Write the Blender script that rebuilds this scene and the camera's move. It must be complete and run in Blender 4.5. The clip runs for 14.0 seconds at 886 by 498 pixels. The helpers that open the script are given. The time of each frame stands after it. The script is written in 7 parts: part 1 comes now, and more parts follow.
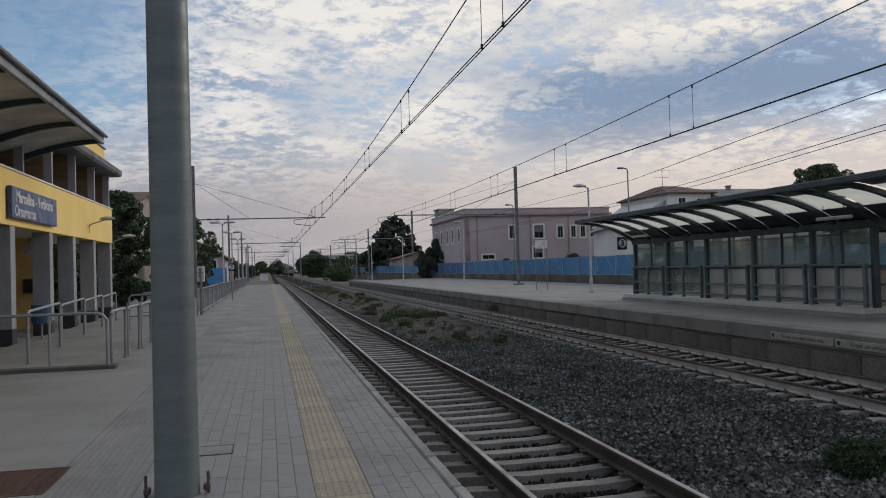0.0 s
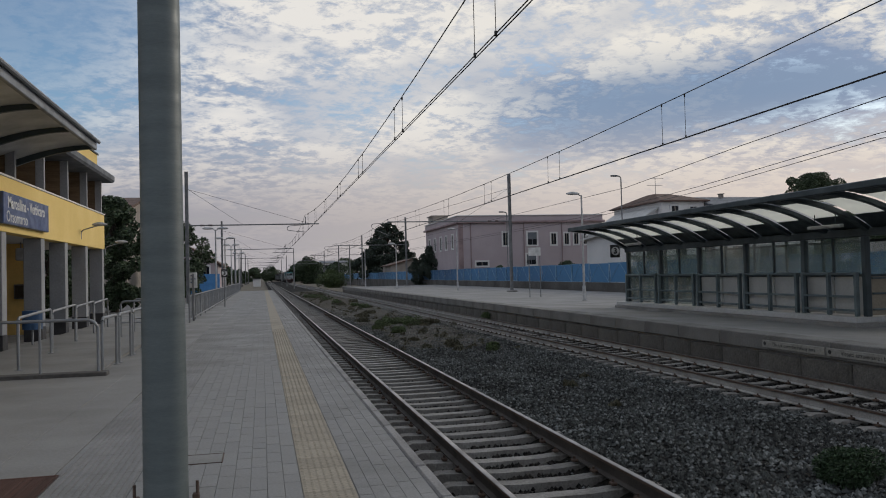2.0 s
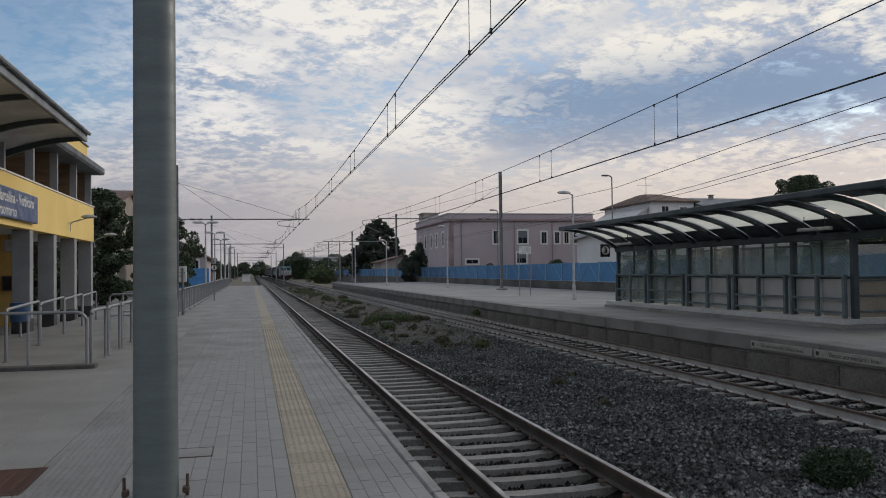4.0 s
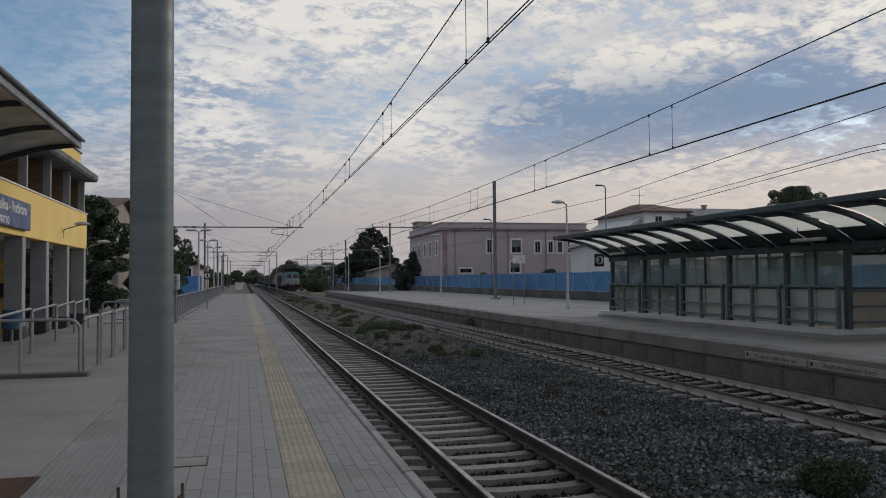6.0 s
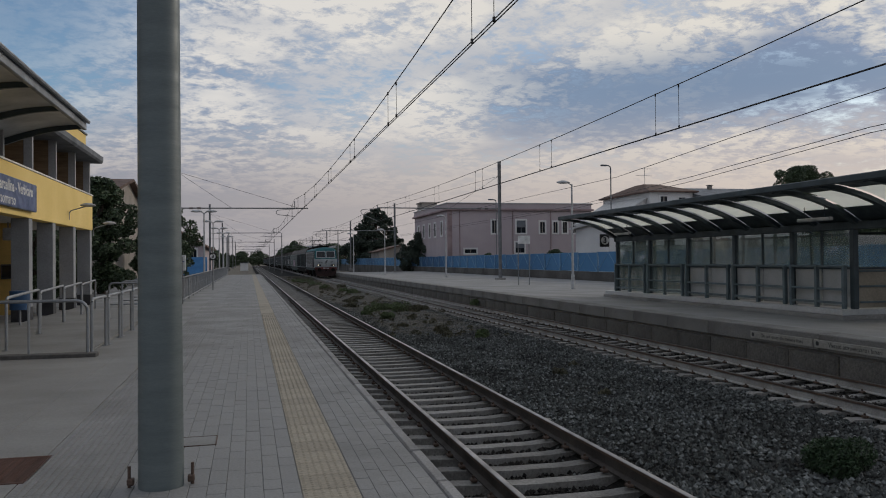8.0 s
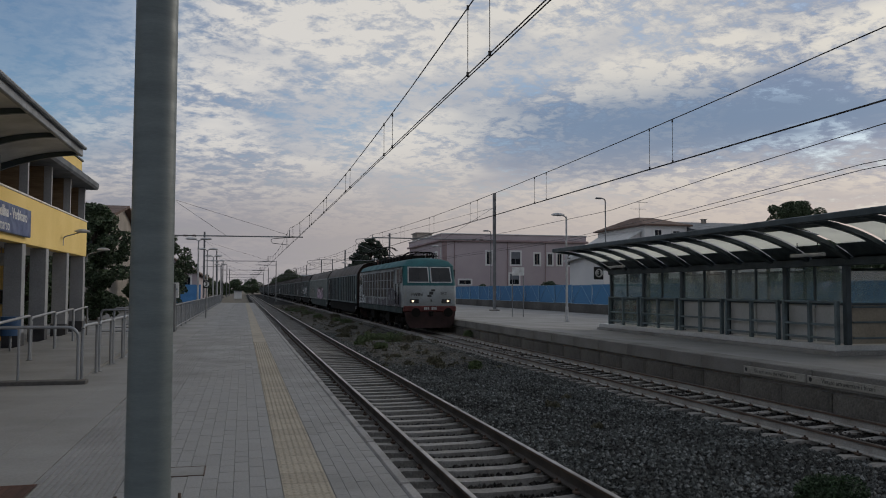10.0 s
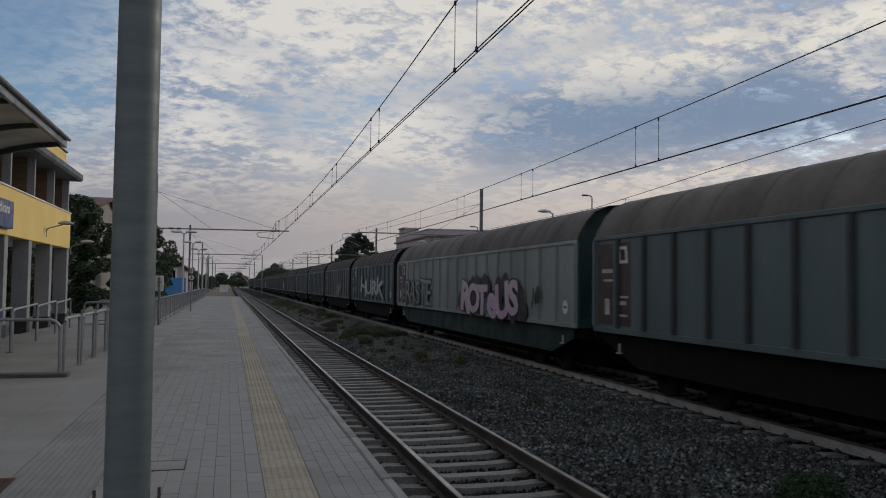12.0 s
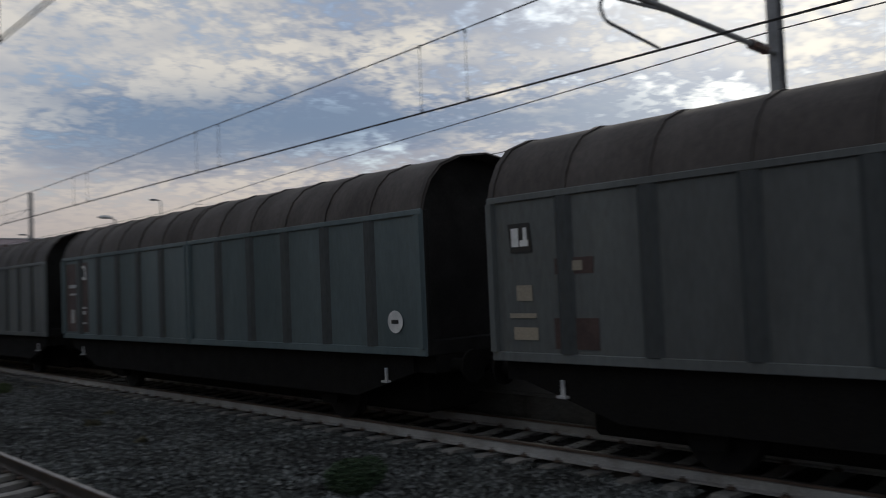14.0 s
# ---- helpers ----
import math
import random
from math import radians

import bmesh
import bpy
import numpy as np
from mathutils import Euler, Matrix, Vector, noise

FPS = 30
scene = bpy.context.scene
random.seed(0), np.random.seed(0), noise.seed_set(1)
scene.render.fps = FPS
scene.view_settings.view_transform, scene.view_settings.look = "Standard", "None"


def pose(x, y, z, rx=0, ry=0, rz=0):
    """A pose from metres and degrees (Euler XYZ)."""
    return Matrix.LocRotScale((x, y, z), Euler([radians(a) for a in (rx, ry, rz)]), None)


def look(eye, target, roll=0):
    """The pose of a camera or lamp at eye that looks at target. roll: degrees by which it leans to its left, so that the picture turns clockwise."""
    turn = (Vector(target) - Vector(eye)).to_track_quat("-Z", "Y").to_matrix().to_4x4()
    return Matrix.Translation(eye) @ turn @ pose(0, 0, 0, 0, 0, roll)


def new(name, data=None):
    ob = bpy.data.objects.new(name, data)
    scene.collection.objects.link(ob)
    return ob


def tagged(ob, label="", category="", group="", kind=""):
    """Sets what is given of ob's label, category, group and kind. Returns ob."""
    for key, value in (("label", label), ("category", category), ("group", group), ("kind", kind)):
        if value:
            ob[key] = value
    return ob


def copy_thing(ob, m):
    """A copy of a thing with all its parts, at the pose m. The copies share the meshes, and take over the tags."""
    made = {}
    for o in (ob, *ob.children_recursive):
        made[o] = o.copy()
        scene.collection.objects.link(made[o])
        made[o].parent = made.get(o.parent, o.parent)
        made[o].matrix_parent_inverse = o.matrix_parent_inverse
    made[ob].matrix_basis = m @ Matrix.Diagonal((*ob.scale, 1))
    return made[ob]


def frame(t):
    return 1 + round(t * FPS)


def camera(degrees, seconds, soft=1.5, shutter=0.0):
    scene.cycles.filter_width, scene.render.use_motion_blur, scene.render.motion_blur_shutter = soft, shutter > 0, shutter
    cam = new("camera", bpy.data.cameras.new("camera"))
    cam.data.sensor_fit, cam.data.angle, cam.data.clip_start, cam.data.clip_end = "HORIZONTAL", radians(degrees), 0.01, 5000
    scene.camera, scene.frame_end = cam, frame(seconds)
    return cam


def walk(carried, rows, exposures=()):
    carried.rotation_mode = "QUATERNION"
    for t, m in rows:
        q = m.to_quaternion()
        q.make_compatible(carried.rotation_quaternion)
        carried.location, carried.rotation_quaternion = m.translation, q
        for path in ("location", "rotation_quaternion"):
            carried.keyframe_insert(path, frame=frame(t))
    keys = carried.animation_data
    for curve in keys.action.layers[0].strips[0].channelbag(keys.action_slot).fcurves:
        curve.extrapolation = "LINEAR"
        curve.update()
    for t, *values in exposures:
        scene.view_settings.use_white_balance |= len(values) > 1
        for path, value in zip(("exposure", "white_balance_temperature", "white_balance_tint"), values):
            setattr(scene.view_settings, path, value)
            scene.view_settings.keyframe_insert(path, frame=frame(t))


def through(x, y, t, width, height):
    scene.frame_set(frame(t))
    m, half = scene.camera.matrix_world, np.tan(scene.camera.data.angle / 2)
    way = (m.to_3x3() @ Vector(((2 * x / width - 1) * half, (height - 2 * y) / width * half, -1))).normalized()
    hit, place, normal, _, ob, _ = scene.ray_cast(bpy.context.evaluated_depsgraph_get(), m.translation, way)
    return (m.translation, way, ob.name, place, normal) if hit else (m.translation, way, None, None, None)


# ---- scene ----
# Metres. The near platform's surface is z = 0, rail heads are at z = -0.55, tracks run along y.
RAIL = -0.55
TRACK_1, TRACK_2 = 3.15, 9.65
GROUND = -0.76

# ---- camera ----
cam = camera(57.5, 14.0, soft=1.0, shutter=0.10)
PATH = [
    (0.0, 0.00, 0.01, 1.66, -12.190, 1.232, 1.690),
    (0.5, 0.01, 0.01, 1.67, -12.367, 1.049, 1.214),
    (1.0, 0.01, 0.00, 1.68, -12.310, 1.152, 1.314),
    (1.5, 0.01, -0.02, 1.68, -12.592, 2.578, 1.351),
    (2.0, 0.02, 0.00, 1.68, -12.641, 1.687, 1.481),
    (2.5, 0.01, 0.01, 1.66, -12.893, 1.384, 1.179),
    (3.0, 0.01, 0.00, 1.67, -12.986, 1.249, 0.910),
    (5.5, -0.04, 0.02, 1.67, -13.891, 2.056, 0.592),
    (6.0, -0.04, 0.03, 1.67, -13.844, 2.118, 0.479),
    (6.5, -0.03, 0.02, 1.68, -13.862, 2.012, 0.323),
    (7.0, -0.04, 0.02, 1.67, -14.089, 2.248, 0.108),
    (7.5, -0.04, 0.02, 1.68, -13.976, 1.994, -0.038),
    (8.0, -0.06, 0.03, 1.67, -13.508, 0.744, 0.589),
    (8.2, -0.03, 0.05, 1.66, -13.270, 1.880, -0.300),
    (10.5, -0.05, 0.01, 1.68, -13.977, 2.912, -0.081),
    (11.0, -0.05, 0.02, 1.68, -14.118, 2.610, -0.165),
    (11.5, -0.03, 0.01, 1.67, -14.639, 2.637, -0.351),
    (12.0, -0.02, 0.01, 1.68, -14.855, 2.591, -0.634),
    (12.5, -0.01, 0.01, 1.67, -15.178, 2.489, -0.653),
    (13.0, -0.02, 0.03, 1.67, -15.382, 2.508, -0.769),
    (13.5, 0.01, -0.02, 1.68, -15.797, 2.320, 0.752),
    (13.6, 0.01, -0.03, 1.68, -17.901, 2.509, 0.732),
    (13.7, 0.06, -0.04, 1.68, -22.105, 2.674, 1.294),
    (13.8, 0.11, -0.09, 1.68, -27.958, 2.799, 1.917),
    (13.9, 0.14, -0.14, 1.71, -35.448, 2.661, 2.544),
    (14.0, 0.20, -0.16, 1.72, -44.206, 2.430, 2.406),
]
walk(cam, [(t, pose(x, y, z, 90 + pitch, roll, yaw)) for t, x, y, z, yaw, pitch, roll in PATH],
     exposures=[(0.0, -0.03), (0.5, -0.03), (1.0, -0.05), (1.5, -0.11), (2.0, -0.10), (3.0, 0.04), (5.5, -0.14), (8.0, -0.25), (10.5, -0.35), (13.0, -0.29), (13.5, -0.3), (14.0, -0.38)])


# ---- sky and sun ----
def sky_and_sun():
    azimuth, height = radians(66), radians(22)
    to_sun = Vector((math.sin(azimuth) * math.cos(height), math.cos(azimuth) * math.cos(height), math.sin(height)))
    world = bpy.data.worlds.new("evening_sky")
    world.use_nodes = True
    scene.world = world
    tree = world.node_tree
    nodes, links = tree.nodes, tree.links
    nodes.clear()

    def maths(op, a, b=None, clamp=False):
        n = nodes.new("ShaderNodeMath")
        n.operation, n.use_clamp = op, clamp
        for i, v in enumerate((a, b)):
            if v is None:
                continue
            if isinstance(v, (int, float)):
                n.inputs[i].default_value = v
            else:
                links.new(v, n.inputs[i])
        return n.outputs[0]

    def mix(a, b, factor):
        n = nodes.new("ShaderNodeMix")
        n.data_type = "RGBA"
        for v, i in ((factor, 0), (a, 6), (b, 7)):
            if isinstance(v, (int, float)):
                n.inputs[i].default_value = v
            elif isinstance(v, tuple):
                n.inputs[i].default_value = (*v, 1)
            else:
                links.new(v, n.inputs[i])
        return n.outputs[2]

    coords = nodes.new("ShaderNodeTexCoord").outputs["Generated"]
    split = nodes.new("ShaderNodeSeparateXYZ")
    links.new(coords, split.inputs[0])
    up = maths("MAXIMUM", split.outputs[2], 0.02)
    # the cloud layer is a flat sheet overhead, so clouds shrink towards the horizon
    lift = maths("ADD", up, 0.20)
    sheet = nodes.new("ShaderNodeCombineXYZ")
    links.new(maths("DIVIDE", split.outputs[0], lift), sheet.inputs[0])
    links.new(maths("DIVIDE", split.outputs[1], lift), sheet.inputs[1])
    turn = nodes.new("ShaderNodeMapping")
    turn.inputs["Rotation"].default_value = (0, 0, radians(-34))
    turn.inputs["Scale"].default_value = (1.0, 1.15, 1)
    links.new(sheet.outputs[0], turn.inputs[0])

    def noise_at(scale, detail, rough, warp=0.0, seed=0.0):
        n = nodes.new("ShaderNodeTexNoise")
        n.noise_dimensions = "4D"
        n.inputs["Scale"].default_value = scale
        n.inputs["Detail"].default_value = detail
        n.inputs["Roughness"].default_value = rough
        n.inputs["Distortion"].default_value = warp * 0.5
        n.inputs["W"].default_value = seed
        links.new(turn.outputs[0], n.inputs["Vector"])
        return n.outputs["Fac"]

    def smooth(v, lo, hi, a=0.0, b=1.0):
        n = nodes.new("ShaderNodeMapRange")
        n.interpolation_type = "SMOOTHSTEP"
        for i, value in ((1, lo), (2, hi), (3, a), (4, b)):
            n.inputs[i].default_value = value
        links.new(v, n.inputs[0])
        return n.outputs[0]

    broad = noise_at(1.5, 3, 0.55, 0.5, SKY_SEED)
    middle = noise_at(4.2, 4, 0.55, 0.4, SKY_SEED + 4)
    puffs = noise_at(15.5, 8, 0.68, 0.5, SKY_SEED + 8)
    veil = maths("ADD", maths("MULTIPLY", broad, 0.55), maths("MULTIPLY", middle, 0.45))
    tops = maths("ADD", maths("MULTIPLY", puffs, 0.63), maths("MULTIPLY", middle, 0.37))

    def towards(side, rise, lo, hi):
        """1 round a direction of the sky (degrees from +y, degrees up), fading out."""
        n = nodes.new("ShaderNodeVectorMath")
        n.operation = "DOT_PRODUCT"
        a, b = radians(side), radians(rise)
        n.inputs[1].default_value = (math.sin(a) * math.cos(b), math.cos(a) * math.cos(b), math.sin(b))
        links.new(coords, n.inputs[0])
        return smooth(n.outputs["Value"], lo, hi)
    # long flat streaks of thicker cloud, low in the sky
    squash = nodes.new("ShaderNodeMapping")
    squash.inputs["Scale"].default_value = (1, 1, 5.5)
    links.new(coords, squash.inputs[0])
    streak = nodes.new("ShaderNodeTexNoise")
    streak.inputs["Scale"].default_value = 2.6
    streak.inputs["Detail"].default_value = 5
    streak.inputs["Roughness"].default_value = 0.58
    links.new(squash.outputs[0], streak.inputs["Vector"])
    band = maths("MULTIPLY", smooth(split.outputs[2], 0.115, 0.15), smooth(split.outputs[2], 0.27, 0.20))
    bank = maths("MULTIPLY", maths("MULTIPLY", band, towards(40, 10, 0.88, 0.97)), smooth(streak.outputs["Fac"], 0.36, 0.56))
    thin = towards(-20, 21, 0.95, 0.99)
    cover = smooth(maths("ADD", maths("MULTIPLY", veil, 0.6), maths("MULTIPLY", puffs, 0.4)), 0.345, 0.50)
    cover = maths("SUBTRACT", cover, maths("MULTIPLY", thin, 0.9), True)
    cover = maths("MAXIMUM", cover, bank)
    bright = maths("MULTIPLY", smooth(tops, 0.41, 0.575), smooth(broad, 0.38, 0.60, 0.15, 1.1))
    bright = maths("ADD", bright, maths("MULTIPLY", towards(18, 13, 0.935, 0.99), 0.44))
    bright = maths("SUBTRACT", bright, maths("MULTIPLY", bank, 0.85), True)

    near = nodes.new("ShaderNodeVectorMath")
    near.operation = "DOT_PRODUCT"
    near.inputs[1].default_value = to_sun
    links.new(coords, near.inputs[0])
    facing = maths("MAXIMUM", near.outputs["Value"], 0.0)
    glow = maths("POWER", facing, 2.0)
    glow_near = maths("POWER", facing, 30.0)

    nishita = nodes.new("ShaderNodeTexSky")
    nishita.sky_type, nishita.sun_disc = "NISHITA", False
    nishita.sun_elevation, nishita.sun_rotation = height, azimuth
    nishita.altitude, nishita.air_density, nishita.dust_density = 20, 1.0, 1.0
    clear = nodes.new("ShaderNodeMix")
    clear.data_type, clear.blend_type = "RGBA", "MULTIPLY"
    clear.inputs[0].default_value = 1.0
    links.new(nishita.outputs[0], clear.inputs[6])
    clear.inputs[7].default_value = (SKY_GAIN * 0.86, SKY_GAIN * 0.98, SKY_GAIN * 1.08, 1)

    lit = mix((0.84, 0.82, 0.80), (0.90, 0.85, 0.76), glow)
    shade = mix((0.33, 0.40, 0.53), (0.235, 0.31, 0.475), glow)
    cloud = mix(mix(shade, lit, bright), (0.235, 0.325, 0.465), maths("MULTIPLY", bank, 0.8))
    flare = nodes.new("ShaderNodeMix")
    flare.data_type, flare.blend_type = "RGBA", "ADD"
    links.new(glow_near, flare.inputs[0])
    links.new(cloud, flare.inputs[6])
    flare.inputs[7].default_value = (0.7, 0.66, 0.56, 1)
    layer = mix(clear.outputs[2], flare.outputs[2], cover)
    # haze towards the horizon: grey-mauve away from the sun, peach below it
    haze = mix((0.33, 0.32, 0.36), (0.92, 0.77, 0.65), glow)
    low = nodes.new("ShaderNodeMapRange")
    low.interpolation_type = "SMOOTHSTEP"
    low.inputs[1].default_value, low.inputs[2].default_value = 0.20, 0.06
    links.new(split.outputs[2], low.inputs[0])
    final = mix(layer, haze, maths("MULTIPLY", low.outputs[0], 0.9))
    back = nodes.new("ShaderNodeBackground")
    back.inputs["Strength"].default_value = SKY_STRENGTH
    links.new(final, back.inputs[0])
    links.new(back.outputs[0], nodes.new("ShaderNodeOutputWorld").inputs[0])

    light = bpy.data.lights.new("sun", "SUN")
    light.energy, light.angle, light.color = 0.95, radians(22), (1.0, 0.9, 0.76)
    sun = new("sun", light)
    sun.matrix_basis = look(to_sun * 200, (0, 0, 0))


SKY_STRENGTH = 1.0
SKY_SEED = 2.0
SKY_GAIN = 0.12
sky_and_sun()


# ---- materials ----
def material(name, colour, rough=0.7, metal=0.0, second=None, scale=3.0, grain=60.0, amount=0.35, bump=0.0,
             stretch=(1, 1, 1), vary=0.0, spots=None, spot_scale=1.2, spot_cut=0.6, island=0.0, emit=0.0, spec=0.5):
    """A surface with broad stains, fine grain, relief and, where asked, patches of a second substance and piece-to-piece variation."""
    m = bpy.data.materials.new(name)
    m.use_nodes = True
    nodes, links = m.node_tree.nodes, m.node_tree.links
    bsdf = nodes["Principled BSDF"]
    bsdf.inputs["Metallic"].default_value = metal
    bsdf.inputs["Specular IOR Level"].default_value = spec
    place = nodes.new("ShaderNodeTexCoord").outputs["Object"]
    mapping = nodes.new("ShaderNodeMapping")
    mapping.inputs["Scale"].default_value = stretch
    links.new(place, mapping.inputs[0])

    def noise_node(s, detail=4.0, rough_=0.6):
        n = nodes.new("ShaderNodeTexNoise")
        n.inputs["Scale"].default_value, n.inputs["Detail"].default_value = s, detail
        n.inputs["Roughness"].default_value = rough_
        links.new(mapping.outputs[0], n.inputs["Vector"])
        return n.outputs["Fac"]

    def blend(a, b, factor, mode="MIX"):
        n = nodes.new("ShaderNodeMix")
        n.data_type, n.blend_type = "RGBA", mode
        for v, i in ((factor, 0), (a, 6), (b, 7)):
            if isinstance(v, (int, float)):
                n.inputs[i].default_value = v
            elif isinstance(v, tuple):
                n.inputs[i].default_value = (*v, 1)
            else:
                links.new(v, n.inputs[i])
        return n.outputs[2]

    def stretch_range(v, lo, hi, a=0.0, b=1.0):
        n = nodes.new("ShaderNodeMapRange")
        for i, value in ((1, lo), (2, hi), (3, a), (4, b)):
            n.inputs[i].default_value = value
        links.new(v, n.inputs[0])
        return n.outputs[0]

    second = second or tuple(c * 0.62 for c in colour)
    broad = stretch_range(noise_node(scale, 5), 0.35, 0.68)
    colour_out = blend(colour, second, broad)
    fine = noise_node(grain, 3, 0.7)
    dark = stretch_range(fine, 0.3, 0.7, 1.0 - amount, 1.0 + amount * 0.5)
    grey = nodes.new("ShaderNodeCombineColor")
    for i in range(3):
        links.new(dark, grey.inputs[i])
    colour_out = blend(colour_out, grey.outputs[0], 1.0, "MULTIPLY")
    if spots:
        patch = stretch_range(noise_node(spot_scale, 6, 0.7), spot_cut, spot_cut + 0.1)
        colour_out = blend(colour_out, spots, patch)
    if vary or island:
        if island:
            chance = nodes.new("ShaderNodeNewGeometry").outputs["Random Per Island"]
        else:
            chance = nodes.new("ShaderNodeObjectInfo").outputs["Random"]
        tone = stretch_range(chance, 0, 1, 1 - max(vary, island), 1 + max(vary, island))
        grey2 = nodes.new("ShaderNodeCombineColor")
        for i in range(3):
            links.new(tone, grey2.inputs[i])
        colour_out = blend(colour_out, grey2.outputs[0], 1.0, "MULTIPLY")
    links.new(colour_out, bsdf.inputs["Base Color"])
    links.new(stretch_range(broad, 0, 1, max(rough - 0.1, 0.05), min(rough + 0.12, 1)), bsdf.inputs["Roughness"])
    if bump:
        b = nodes.new("ShaderNodeBump")
        b.inputs["Strength"].default_value, b.inputs["Distance"].default_value = bump, 0.02
        links.new(fine, b.inputs["Height"])
        links.new(b.outputs[0], bsdf.inputs["Normal"])
    if emit:
        bsdf.inputs["Emission Color"].default_value = (*colour, 1)
        bsdf.inputs["Emission Strength"].default_value = emit
    return m


def glass(name, colour, rough=0.04, through=0.75, film=(0.3, 0.3, 0.3), dirt=0.0):
    m = bpy.data.materials.new(name)
    m.use_nodes = True
    nodes, links = m.node_tree.nodes, m.node_tree.links
    nodes.remove(nodes["Principled BSDF"])
    clear, gloss, fresnel, both = (nodes.new("ShaderNode" + k) for k in ("BsdfTransparent", "BsdfGlossy", "LayerWeight", "MixShader"))
    clear.inputs[0].default_value = (*(c * through for c in colour), 1)
    gloss.inputs["Roughness"].default_value = rough
    fresnel.inputs["Blend"].default_value = 0.25
    links.new(fresnel.outputs["Facing"], both.inputs[0])
    links.new(clear.outputs[0], both.inputs[1])
    links.new(gloss.outputs[0], both.inputs[2])
    dust, dirty = nodes.new("ShaderNodeBsdfDiffuse"), nodes.new("ShaderNodeMixShader")
    dust.inputs[0].default_value = (*film, 1)
    smear, spread = nodes.new("ShaderNodeTexNoise"), nodes.new("ShaderNodeMapRange")
    smear.inputs["Scale"].default_value, smear.inputs["Detail"].default_value = 1.3, 5
    for i, value in ((1, 0.3), (2, 0.7), (3, dirt * 0.5), (4, dirt * 1.5)):
        spread.inputs[i].default_value = value
    links.new(smear.outputs["Fac"], spread.inputs[0])
    links.new(spread.outputs[0], dirty.inputs[0])
    links.new(both.outputs[0], dirty.inputs[1])
    links.new(dust.outputs[0], dirty.inputs[2])
    links.new(dirty.outputs[0], nodes["Material Output"].inputs[0])
    return m


def translucent(name, colour, share=0.6):
    m = bpy.data.materials.new(name)
    m.use_nodes = True
    nodes, links = m.node_tree.nodes, m.node_tree.links
    bsdf = nodes["Principled BSDF"]
    bsdf.inputs["Base Color"].default_value = (*colour, 1)
    bsdf.inputs["Roughness"].default_value = 0.5
    through_it, both = nodes.new("ShaderNodeBsdfTranslucent"), nodes.new("ShaderNodeMixShader")
    grain = nodes.new("ShaderNodeTexNoise")
    grain.inputs["Scale"].default_value = 2.5
    tint = nodes.new("ShaderNodeMix")
    tint.data_type = "RGBA"
    tint.inputs[6].default_value = (*colour, 1)
    tint.inputs[7].default_value = (*(c * 0.8 for c in colour), 1)
    links.new(grain.outputs["Fac"], tint.inputs[0])
    links.new(tint.outputs[2], through_it.inputs[0])
    links.new(tint.outputs[2], bsdf.inputs["Base Color"])
    both.inputs[0].default_value = share
    links.new(bsdf.outputs[0], both.inputs[1])
    links.new(through_it.outputs[0], both.inputs[2])
    links.new(both.outputs[0], nodes["Material Output"].inputs[0])
    return m


